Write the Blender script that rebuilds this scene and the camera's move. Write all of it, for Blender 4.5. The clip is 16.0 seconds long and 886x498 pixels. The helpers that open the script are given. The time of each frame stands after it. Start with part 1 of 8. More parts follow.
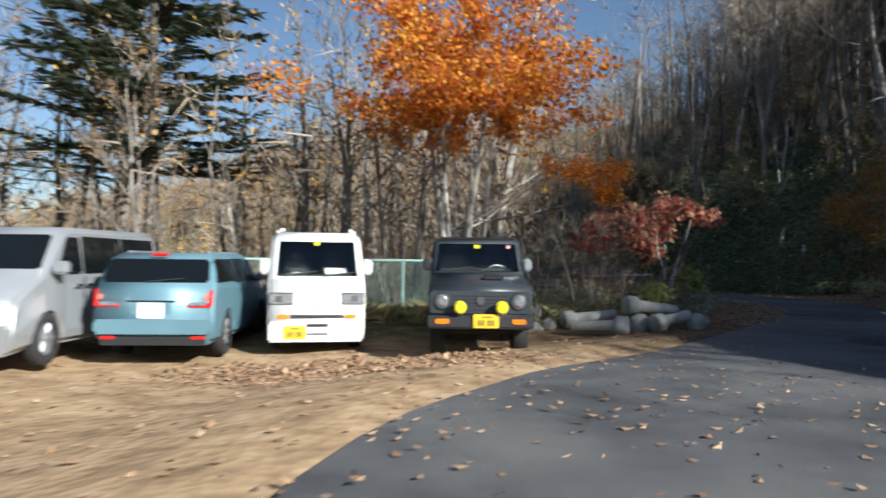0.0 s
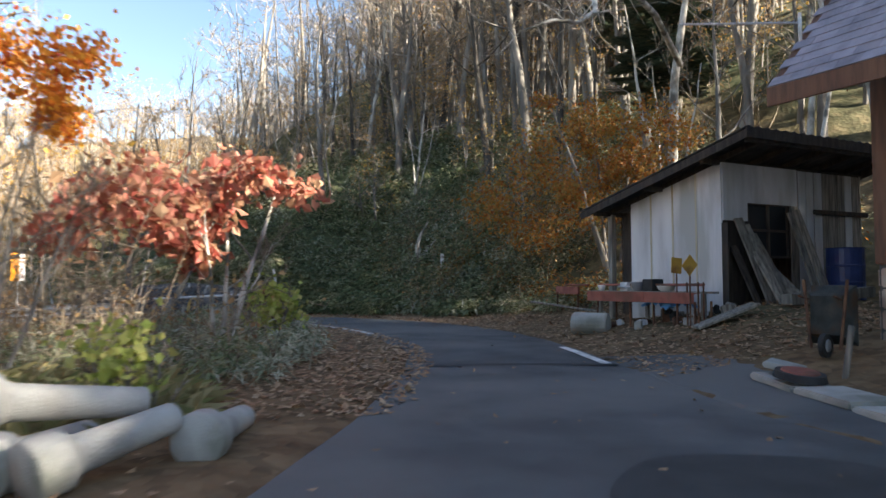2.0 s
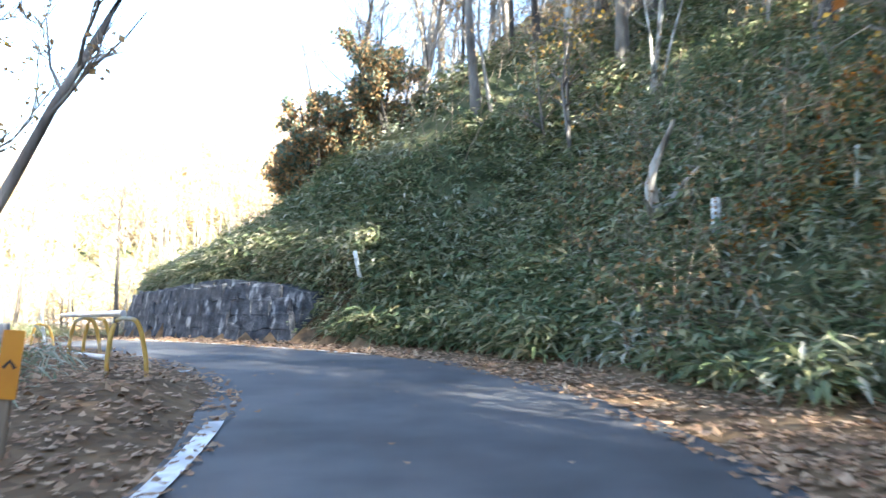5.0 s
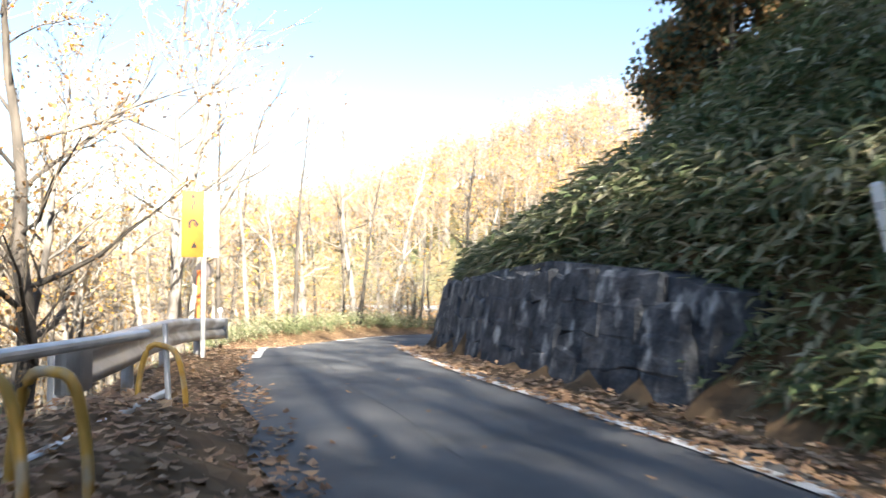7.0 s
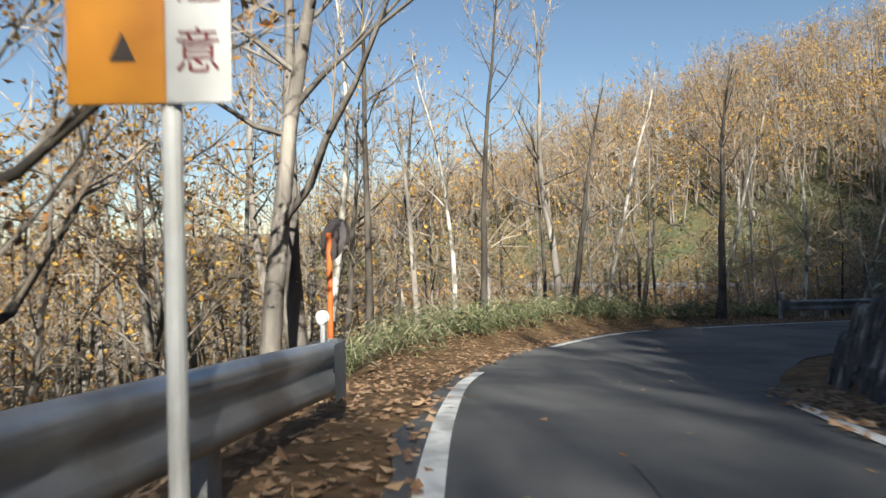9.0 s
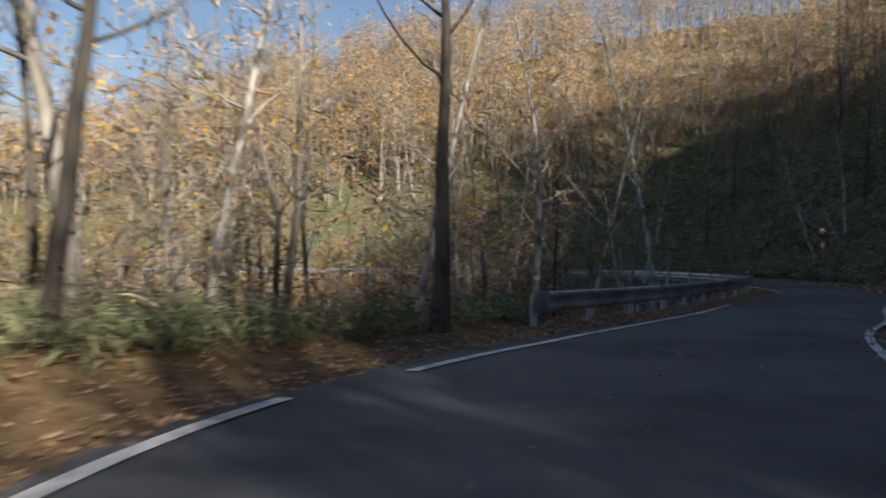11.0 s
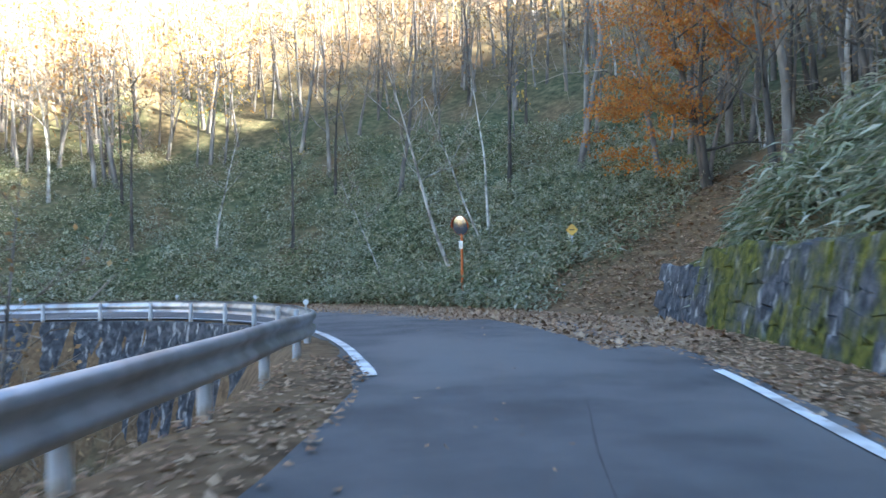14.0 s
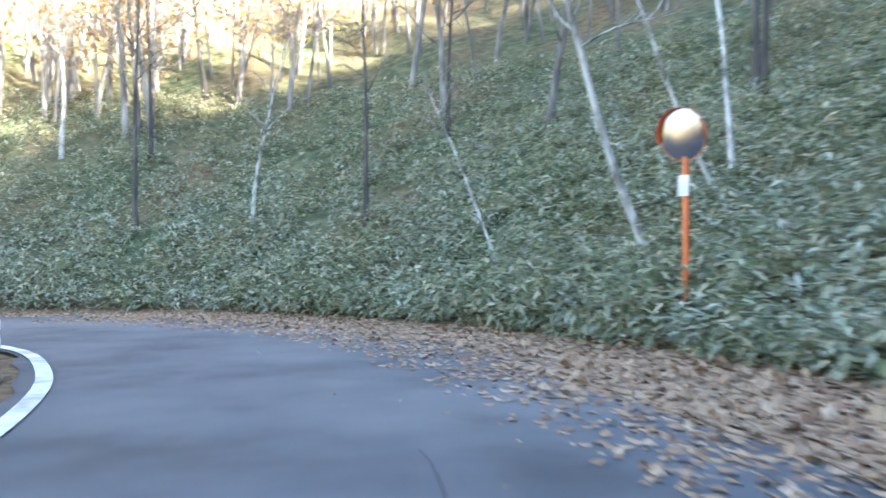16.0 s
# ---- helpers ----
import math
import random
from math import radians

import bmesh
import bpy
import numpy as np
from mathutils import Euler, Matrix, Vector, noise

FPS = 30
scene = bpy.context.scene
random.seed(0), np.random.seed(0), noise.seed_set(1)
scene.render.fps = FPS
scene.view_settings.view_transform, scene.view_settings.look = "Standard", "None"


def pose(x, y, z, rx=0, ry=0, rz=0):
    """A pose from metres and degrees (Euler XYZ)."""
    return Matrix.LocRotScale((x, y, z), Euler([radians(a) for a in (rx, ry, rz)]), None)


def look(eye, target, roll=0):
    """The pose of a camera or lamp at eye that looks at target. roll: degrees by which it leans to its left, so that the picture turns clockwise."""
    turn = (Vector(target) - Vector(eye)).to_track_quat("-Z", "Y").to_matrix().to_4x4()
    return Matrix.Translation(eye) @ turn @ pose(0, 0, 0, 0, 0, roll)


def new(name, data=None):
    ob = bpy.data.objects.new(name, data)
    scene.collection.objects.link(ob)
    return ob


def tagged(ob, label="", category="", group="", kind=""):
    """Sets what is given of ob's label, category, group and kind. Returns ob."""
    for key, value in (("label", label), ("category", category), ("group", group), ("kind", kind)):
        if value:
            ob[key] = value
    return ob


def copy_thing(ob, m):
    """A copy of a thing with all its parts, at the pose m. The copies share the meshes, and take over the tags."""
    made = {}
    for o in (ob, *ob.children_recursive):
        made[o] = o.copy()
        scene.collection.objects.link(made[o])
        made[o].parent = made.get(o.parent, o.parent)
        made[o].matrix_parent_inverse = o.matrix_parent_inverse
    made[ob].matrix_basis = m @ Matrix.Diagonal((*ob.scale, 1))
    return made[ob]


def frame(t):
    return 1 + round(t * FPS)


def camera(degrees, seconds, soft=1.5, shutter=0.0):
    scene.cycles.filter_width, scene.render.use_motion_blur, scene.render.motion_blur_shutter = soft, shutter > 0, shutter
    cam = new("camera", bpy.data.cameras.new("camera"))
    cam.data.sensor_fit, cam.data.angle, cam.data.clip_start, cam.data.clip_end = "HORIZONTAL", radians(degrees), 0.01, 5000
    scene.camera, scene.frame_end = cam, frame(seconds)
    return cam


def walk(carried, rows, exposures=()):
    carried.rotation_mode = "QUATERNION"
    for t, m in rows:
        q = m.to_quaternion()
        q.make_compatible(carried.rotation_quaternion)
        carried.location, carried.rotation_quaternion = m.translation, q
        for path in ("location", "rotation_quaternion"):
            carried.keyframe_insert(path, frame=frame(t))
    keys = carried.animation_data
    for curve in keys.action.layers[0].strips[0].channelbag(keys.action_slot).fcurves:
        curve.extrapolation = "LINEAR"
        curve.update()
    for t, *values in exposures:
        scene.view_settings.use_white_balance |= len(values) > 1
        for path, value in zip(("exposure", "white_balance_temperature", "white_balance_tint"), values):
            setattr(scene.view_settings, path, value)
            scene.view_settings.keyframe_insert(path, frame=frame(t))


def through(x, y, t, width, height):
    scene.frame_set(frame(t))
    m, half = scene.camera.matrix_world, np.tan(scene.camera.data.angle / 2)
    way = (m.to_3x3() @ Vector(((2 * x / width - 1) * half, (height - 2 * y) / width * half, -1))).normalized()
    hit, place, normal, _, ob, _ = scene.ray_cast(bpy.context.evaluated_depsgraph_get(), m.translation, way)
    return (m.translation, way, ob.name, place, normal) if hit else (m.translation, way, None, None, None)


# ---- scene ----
cam = camera(63.89, 16.0, 1.5, 0.3)
PATH = [
    (0.0, pose(-0.000, -0.000, 1.100, 91.11, -0.62, 0.01)),
    (0.5, pose(0.707, 2.089, 1.049, 91.45, -0.66, -9.35)),
    (1.0, pose(1.595, 4.073, 1.014, 91.98, -0.89, -17.38)),
    (1.5, pose(2.581, 6.036, 1.003, 92.25, -0.17, -23.43)),
    (2.0, pose(3.731, 7.969, 1.013, 92.77, 0.15, -27.64)),
    (2.5, pose(4.928, 9.764, 1.044, 92.85, -0.48, -29.69)),
    (3.0, pose(6.182, 11.663, 1.072, 92.42, -0.49, -28.97)),
    (3.2, pose(6.619, 12.433, 1.075, 92.20, -0.58, -28.24)),
    (5.3, pose(10.346, 21.425, 1.025, 92.39, 0.48, -2.18)),
    (5.5, pose(10.366, 22.170, 1.028, 92.31, 0.22, 0.35)),
    (6.0, pose(10.241, 23.998, 1.014, 91.70, -0.07, 7.06)),
    (6.5, pose(9.853, 25.801, 0.995, 91.62, -0.21, 14.94)),
    (7.0, pose(9.228, 27.560, 0.960, 91.71, -0.23, 22.90)),
    (7.5, pose(8.369, 29.243, 0.923, 91.37, -0.11, 29.91)),
    (8.0, pose(7.176, 31.081, 0.863, 90.54, 0.38, 35.90)),
    (8.2, pose(6.678, 31.771, 0.837, 90.25, 0.54, 37.90)),
    (10.3, pose(0.450, 40.545, 0.168, 88.38, 0.71, 22.65)),
    (10.5, pose(0.173, 42.082, 0.068, 88.20, 0.07, 18.66)),
    (11.0, pose(-0.004, 45.718, -0.158, 88.80, -0.42, 9.00)),
    (11.5, pose(0.347, 49.360, -0.353, 89.49, -0.34, 0.09)),
    (12.0, pose(1.212, 52.826, -0.488, 89.91, -1.03, -6.38)),
    (12.5, pose(2.441, 56.247, -0.605, 90.14, -0.63, -11.09)),
    (13.0, pose(3.741, 59.586, -0.758, 90.45, 0.32, -15.18)),
    (13.5, pose(5.080, 62.767, -0.878, 90.46, 0.45, -18.03)),
    (14.0, pose(6.382, 65.811, -0.966, 90.60, 0.71, -19.10)),
    (14.5, pose(7.634, 68.814, -1.057, 90.53, 0.48, -19.23)),
    (15.0, pose(8.937, 71.872, -1.146, 90.52, 0.50, -18.06)),
    (15.5, pose(10.078, 75.065, -1.284, 90.02, 0.88, -14.37)),
    (16.0, pose(10.539, 78.551, -1.439, 90.44, -0.08, -5.54)),
]
EXPOSURES = [(0.0, 1.1, 5850, 7), (0.6, 1.15, 5900, 7), (1.0, 1.5, 6200, 8), (1.6, 2.4, 6500, 9), (2.5, 3.15, 7000, 9), (3.2, 3.8, 6700, 8), (5.3, 4.25, 6300, 8),
             (6.5, 3.45, 6400, 9), (7.3, 2.55, 6700, 9), (8.2, 1.65, 6700, 7), (10.3, 1.0, 5600, 6), (11.0, 1.2, 6600, 9), (11.8, 2.1, 6150, 7), (12.5, 2.95, 6000, 6),
             (13.5, 3.9, 6200, 7), (15.0, 4.7, 6300, 7), (16.0, 5.0, 6350, 8)]
walk(cam, PATH, EXPOSURES)

# world: clear autumn day, low sun from behind the car park on the right
SUN_AZ = math.atan2(0.7, -0.71)          # clockwise from +y
SUN_EL = radians(27)
world = bpy.data.worlds.new("world")
scene.world = world
world.use_nodes = True
wn = world.node_tree.nodes
sky = wn.new("ShaderNodeTexSky")
sky.sky_type = "NISHITA"
sky.sun_disc = False
sky.sun_elevation, sky.sun_rotation = SUN_EL, SUN_AZ
sky.altitude = 900
sky.air_density, sky.dust_density, sky.ozone_density = 1.0, 0.6, 1.0
wn["Background"].inputs["Strength"].default_value = 0.05
world.node_tree.links.new(sky.outputs[0], wn["Background"].inputs["Color"])
sun = bpy.data.lights.new("sun", "SUN")
sun.energy, sun.angle, sun.color = 5.0, radians(0.6), (1.0, 0.93, 0.82)
sun_dir = Vector((math.sin(SUN_AZ) * math.cos(SUN_EL), math.cos(SUN_AZ) * math.cos(SUN_EL), math.sin(SUN_EL)))
new("sun", sun).matrix_world = look(sun_dir * 100, (0, 0, 0))


# ---- materials ----
def material(name, rough=0.7, metal=0.0):
    m = bpy.data.materials.new(name)
    m.use_nodes = True
    b = m.node_tree.nodes["Principled BSDF"]
    b.inputs["Roughness"].default_value, b.inputs["Metallic"].default_value = rough, metal
    return m, m.node_tree.nodes, m.node_tree.links, b


def c4(c):
    return (c[0], c[1], c[2], 1)


def noisy(name, stops, scale=4.0, detail=6.0, rough=0.75, metal=0.0, bump=0.3, fine=40.0, stain=None, stain_scale=0.7,
          spread=0.0, stretch=(1, 1, 1), coat=0.0, subsurface=0.0, spec=0.5):
    """Base colour from two scales of noise over the stops; stain: a second colour in large soft patches; spread: difference between pieces."""
    m, n, l, b = material(name, rough, metal)
    co = n.new("ShaderNodeNewGeometry") if stretch is None else n.new("ShaderNodeTexCoord")
    mp = n.new("ShaderNodeMapping")
    mp.inputs["Scale"].default_value = stretch or (1, 1, 1)
    l.new(co.outputs["Position" if stretch is None else "Object"], mp.inputs["Vector"])
    t1 = n.new("ShaderNodeTexNoise")
    t1.inputs["Scale"].default_value, t1.inputs["Detail"].default_value = scale, detail
    l.new(mp.outputs[0], t1.inputs["Vector"])
    ramp = n.new("ShaderNodeValToRGB")
    e = ramp.color_ramp.elements
    k = len(stops)
    for i, c in enumerate(stops):
        pos = 0.3 + 0.4 * i / max(1, k - 1)
        el = e[i] if i < 2 else e.new(pos)
        el.position, el.color = pos, c4(c)
    l.new(t1.outputs["Fac"], ramp.inputs["Fac"])
    col = ramp.outputs["Color"]
    if stain is not None:
        t3 = n.new("ShaderNodeTexNoise")
        t3.inputs["Scale"].default_value, t3.inputs["Detail"].default_value = stain_scale, 5
        l.new(mp.outputs[0], t3.inputs["Vector"])
        r3 = n.new("ShaderNodeValToRGB")
        r3.color_ramp.elements[0].position, r3.color_ramp.elements[1].position = 0.48, 0.62
        l.new(t3.outputs["Fac"], r3.inputs["Fac"])
        mx = n.new("ShaderNodeMix")
        mx.data_type = "RGBA"
        l.new(r3.outputs["Color"], mx.inputs["Factor"])
        l.new(col, mx.inputs[6])
        mx.inputs[7].default_value = c4(stain)
        col = mx.outputs[2]
    if spread:
        g = n.new("ShaderNodeNewGeometry")
        o = n.new("ShaderNodeObjectInfo")
        ad = n.new("ShaderNodeMath")
        l.new(g.outputs["Random Per Island"], ad.inputs[0])
        l.new(o.outputs["Random"], ad.inputs[1])
        fr = n.new("ShaderNodeMath")
        fr.operation = "FRACT"
        l.new(ad.outputs[0], fr.inputs[0])
        mr = n.new("ShaderNodeMapRange")
        mr.inputs["To Min"].default_value, mr.inputs["To Max"].default_value = 1 - spread, 1 + spread
        l.new(fr.outputs[0], mr.inputs["Value"])
        hs = n.new("ShaderNodeHueSaturation")
        l.new(mr.outputs[0], hs.inputs["Value"])
        l.new(col, hs.inputs["Color"])
        col = hs.outputs["Color"]
    l.new(col, b.inputs["Base Color"])
    b.inputs["Specular IOR Level"].default_value = spec
    if coat:
        b.inputs["Coat Weight"].default_value = coat
        b.inputs["Coat Roughness"].default_value = 0.14
    if bump:
        t2 = n.new("ShaderNodeTexNoise")
        t2.inputs["Scale"].default_value, t2.inputs["Detail"].default_value = fine, 4
        l.new(mp.outputs[0], t2.inputs["Vector"])
        bp = n.new("ShaderNodeBump")
        bp.inputs["Strength"].default_value, bp.inputs["Distance"].default_value = bump, 0.02
        l.new(t2.outputs["Fac"], bp.inputs["Height"])
        l.new(bp.outputs[0], b.inputs["Normal"])
    return m


def leafy(name, colours, rough=0.55, through=0.35):
    """Leaves: one of several colours for each leaf, and light that passes through."""
    m, n, l, b = material(name, rough)
    g = n.new("ShaderNodeNewGeometry")
    ramp = n.new("ShaderNodeValToRGB")
    ramp.color_ramp.interpolation = "LINEAR"
    e = ramp.color_ramp.elements
    for i, c in enumerate(colours):
        el = e[i] if i < 2 else e.new(i / (len(colours) - 1))
        el.position, el.color = i / (len(colours) - 1), c4(c)
    l.new(g.outputs["Random Per Island"], ramp.inputs["Fac"])
    l.new(ramp.outputs["Color"], b.inputs["Base Color"])
    b.inputs["Specular IOR Level"].default_value = 0.3
    if through:
        tr = n.new("ShaderNodeBsdfTranslucent")
        l.new(ramp.outputs["Color"], tr.inputs["Color"])
        mix = n.new("ShaderNodeMixShader")
        mix.inputs[0].default_value = through
        out = n["Material Output"]
        l.new(b.outputs[0], mix.inputs[1])
        l.new(tr.outputs[0], mix.inputs[2])
        l.new(mix.outputs[0], out.inputs["Surface"])
    return m


M_ASPHALT = noisy("asphalt", [(0.052, 0.054, 0.056), (0.08, 0.082, 0.085), (0.112, 0.113, 0.115)], 1.3, 8, 0.72, bump=0.5, fine=140, stain=(0.135, 0.134, 0.13), stain_scale=0.35)
M_PATCH = noisy("asphalt_patch", [(0.024, 0.025, 0.027), (0.045, 0.046, 0.048)], 3, 8, 0.7, bump=0.5, fine=120)
M_LINE = noisy("road_paint", [(0.45, 0.45, 0.44), (0.78, 0.78, 0.76), (0.82, 0.82, 0.8)], 5, 8, 0.6, bump=0.2, fine=90, stain=(0.4, 0.4, 0.39), stain_scale=2.5)
M_BARK = noisy("bark_grey", [(0.075, 0.065, 0.056), (0.17, 0.152, 0.133), (0.32, 0.29, 0.25)], 3, 8, 0.9, bump=0.8, fine=25, stretch=(1, 1, 0.3), spread=0.25)
M_BARKD = noisy("bark_dark", [(0.03, 0.026, 0.022), (0.07, 0.06, 0.05), (0.13, 0.11, 0.09)], 4, 8, 0.95, bump=0.9, fine=25, stretch=(1, 1, 0.3), spread=0.25)
M_BIRCH = noisy("bark_pale", [(0.2, 0.18, 0.15), (0.45, 0.42, 0.37), (0.58, 0.55, 0.5)], 5, 8, 0.85, bump=0.5, fine=30, stretch=(1, 1, 0.6), stain=(0.12, 0.11, 0.09), stain_scale=3)
M_TWIG = noisy("twigs", [(0.16, 0.13, 0.1), (0.35, 0.29, 0.22)], 3, 3, 0.95, bump=0, spread=0.35)
M_CONCRETE = noisy("concrete", [(0.26, 0.25, 0.23), (0.38, 0.37, 0.34), (0.46, 0.45, 0.42)], 3, 8, 0.88, bump=0.4, fine=60, stain=(0.2, 0.2, 0.17), stain_scale=1.5)
M_STEEL = noisy("galvanised_steel", [(0.32, 0.345, 0.38), (0.45, 0.475, 0.51), (0.54, 0.565, 0.6)], 2.5, 6, 0.38, 0.65, bump=0.1, fine=60, stain=(0.28, 0.27, 0.27), stain_scale=1.2)


def ground_material():
    """Soil, dead grass and leaf litter, with moss-green where sasa grows thickly."""
    m, n, l, b = material("forest_ground", 0.95)
    tc = n.new("ShaderNodeTexCoord")
    big = n.new("ShaderNodeTexNoise")
    big.inputs["Scale"].default_value, big.inputs["Detail"].default_value = 0.25, 7
    mid = n.new("ShaderNodeTexNoise")
    mid.inputs["Scale"].default_value, mid.inputs["Detail"].default_value = 2.6, 9
    vor = n.new("ShaderNodeTexVoronoi")
    vor.inputs["Scale"].default_value = 9
    for t in (big, mid, vor):
        l.new(tc.outputs["Object"], t.inputs["Vector"])
    r1 = n.new("ShaderNodeValToRGB")
    for i, (p, c) in enumerate([(0.32, (0.035, 0.028, 0.02)), (0.5, (0.11, 0.075, 0.045)), (0.68, (0.2, 0.14, 0.08))]):
        el = r1.color_ramp.elements[i] if i < 2 else r1.color_ramp.elements.new(p)
        el.position, el.color = p, c4(c)
    l.new(mid.outputs["Fac"], r1.inputs["Fac"])
    r2 = n.new("ShaderNodeValToRGB")
    for i, (p, c) in enumerate([(0.0, (0.09, 0.055, 0.03)), (0.5, (0.2, 0.12, 0.06)), (1.0, (0.3, 0.2, 0.11))]):
        el = r2.color_ramp.elements[i] if i < 2 else r2.color_ramp.elements.new(p)
        el.position, el.color = p, c4(c)
    l.new(vor.outputs["Color"], r2.inputs["Fac"])
    mx = n.new("ShaderNodeMix")
    mx.data_type = "RGBA"
    mx.inputs["Factor"].default_value = 0.5
    l.new(r1.outputs[0], mx.inputs[6])
    l.new(r2.outputs[0], mx.inputs[7])
    at = n.new("ShaderNodeVertexColor")
    at.layer_name = "cover"
    sep = n.new("ShaderNodeSeparateColor")
    l.new(at.outputs["Color"], sep.inputs[0])
    rg = n.new("ShaderNodeValToRGB")
    for i, (p, c) in enumerate([(0.3, (0.03, 0.04, 0.02)), (0.5, (0.075, 0.09, 0.045)), (0.7, (0.16, 0.145, 0.08))]):
        el = rg.color_ramp.elements[i] if i < 2 else rg.color_ramp.elements.new(p)
        el.position, el.color = p, c4(c)
    l.new(mid.outputs["Fac"], rg.inputs["Fac"])
    mg = n.new("ShaderNodeMix")
    mg.data_type = "RGBA"
    l.new(sep.outputs[1], mg.inputs["Factor"])
    l.new(mx.outputs[2], mg.inputs[6])
    l.new(rg.outputs[0], mg.inputs[7])
    rs = n.new("ShaderNodeValToRGB")
    for i, (p, c) in enumerate([(0.3, (0.21, 0.14, 0.08)), (0.5, (0.34, 0.235, 0.135)), (0.7, (0.43, 0.31, 0.19))]):
        el = rs.color_ramp.elements[i] if i < 2 else rs.color_ramp.elements.new(p)
        el.position, el.color = p, c4(c)
    l.new(mid.outputs["Fac"], rs.inputs["Fac"])
    ms = n.new("ShaderNodeMix")
    ms.data_type = "RGBA"
    l.new(sep.outputs[0], ms.inputs["Factor"])
    l.new(mg.outputs[2], ms.inputs[6])
    l.new(rs.outputs[0], ms.inputs[7])
    l.new(ms.outputs[2], b.inputs["Base Color"])
    b.inputs["Specular IOR Level"].default_value = 0.15
    bp = n.new("ShaderNodeBump")
    bp.inputs["Strength"].default_value, bp.inputs["Distance"].default_value = 0.4, 0.03
    l.new(vor.outputs["Distance"], bp.inputs["Height"])
    l.new(bp.outputs[0], b.inputs["Normal"])
    return m


M_GROUND = ground_material()


# ---- helpers of this scene ----
def mesh_of(name, verts, faces, mat=None, smooth=False):
    me = bpy.data.meshes.new(name)
    me.from_pydata([tuple(v) for v in verts], [], [tuple(f) for f in faces])
    if mat:
        me.materials.append(mat)
    if smooth:
        me.polygons.foreach_set("use_smooth", [True] * len(me.polygons))
    me.update()
    return me


def part(name, bm, mat, parent=None, label="", at=None, smooth=False):
    """Links a bmesh (or a mesh) as one object under a thing or a part."""
    if isinstance(bm, bmesh.types.BMesh):
        me = bpy.data.meshes.new(name)
        bm.to_mesh(me)
        bm.free()
        if smooth:
            me.polygons.foreach_set("use_smooth", [True] * len(me.polygons))
    else:
        me = bm
    if mat and not me.materials:
        me.materials.append(mat)
    ob = new(name, me)
    if at is not None:
        ob.matrix_basis = at
    ob.parent = parent
    if label:
        tagged(ob, label)
    return ob


def empty(name, m, label, category, group="", kind=""):
    ob = new(name)
    ob.empty_display_size = 0.2
    ob.matrix_basis = m
    return tagged(ob, label, category, group, kind)


def box(sx, sy, sz, at=None, bevel=0.0, bm=None):
    bm = bm or bmesh.new()
    r = bmesh.ops.create_cube(bm, size=1, matrix=(at or Matrix()) @ Matrix.Diagonal((sx, sy, sz, 1)))
    if bevel:
        ed = {e for v in r["verts"] for e in v.link_edges}
        bmesh.ops.bevel(bm, geom=list(ed), offset=bevel, segments=2, affect="EDGES")
    return bm


def rod(r1, r2, length, at=None, sides=12, bm=None, caps=True):
    """A round bar along z from the origin."""
    bm = bm or bmesh.new()
    bmesh.ops.create_cone(bm, cap_ends=caps, segments=sides, radius1=r1, radius2=r2, depth=length,
                          matrix=(at or Matrix()) @ Matrix.Translation((0, 0, length / 2)))
    return bm


def bar(a, b, r, sides=8, bm=None):
    a, b = Vector(a), Vector(b)
    q = (b - a).to_track_quat("Z", "Y").to_matrix().to_4x4()
    return rod(r, r, (b - a).length, Matrix.Translation(a) @ q, sides, bm)


# ---- plan: edges and level of the road (left x, y, right x, y, z) ----
ROAD = [
    (-0.5, -9, 7.0, -9, 0.1), (-0.9, 2, 7.2, 2, 0.05), (0.5, 6.6, 7.5, 6, 0), (2.8, 9.2, 7.9, 9, 0), (4.9, 12, 8.4, 11.5, 0),
    (6.3, 14, 9.0, 13.2, 0.02), (7.3, 15.8, 9.7, 14.8, 0.03), (8.1, 17.6, 10.6, 17, 0.04), (8.7, 20.5, 11.7, 20.3, 0.03),
    (8.95, 23.5, 12.3, 23.7, 0.0), (8.8, 26.5, 12.0, 27, -0.03), (8.1, 28.8, 11.2, 29.4, -0.05), (7.0, 30.6, 9.8, 31.3, -0.08),
    (5.5, 32.2, 8.2, 33.1, -0.12), (4.0, 34, 6.5, 35, -0.18), (2.7, 35.8, 5.0, 37, -0.28), (1.2, 38, 3.7, 39.2, -0.45),
    (-0.5, 40.8, 2.8, 41.8, -0.8), (-1.7, 43.8, 2.2, 44.4, -1.05), (-2.3, 46.8, 2.1, 47, -1.22), (-2.4, 49.8, 2.5, 49.6, -1.36),
    (-1.55, 53, 3.3, 52.3, -1.5), (-0.25, 56, 4.2, 55.5, -1.63), (1.2, 58.7, 5.2, 58.3, -1.74), (3.0, 62.2, 6.9, 61.6, -1.88),
    (4.5, 65.6, 8.2, 64.8, -2.0), (6.35, 69, 10.1, 68.6, -2.1), (7.7, 72.3, 11.9, 72.2, -2.2), (8.15, 75, 13.0, 75.4, -2.28),
    (8.4, 77.8, 13.7, 78.6, -2.38), (8.4, 80.5, 13.9, 81.6, -2.47), (8.0, 83.2, 13.4, 84.6, -2.56), (7.05, 86.0, 12.3, 88, -2.65),
    (5.3, 88.8, 10, 91.6, -2.74), (2.2, 91, 6, 94.6, -2.82), (-2.5, 92.4, -1, 96.4, -2.9), (-9, 93, -9, 97, -3.0),
    (-18, 93, -18, 97.2, -3.1), (-32, 92, -32, 96.2, -3.3), (-46, 90, -45, 94, -3.6), (-62, 86, -61, 90, -4.0)]


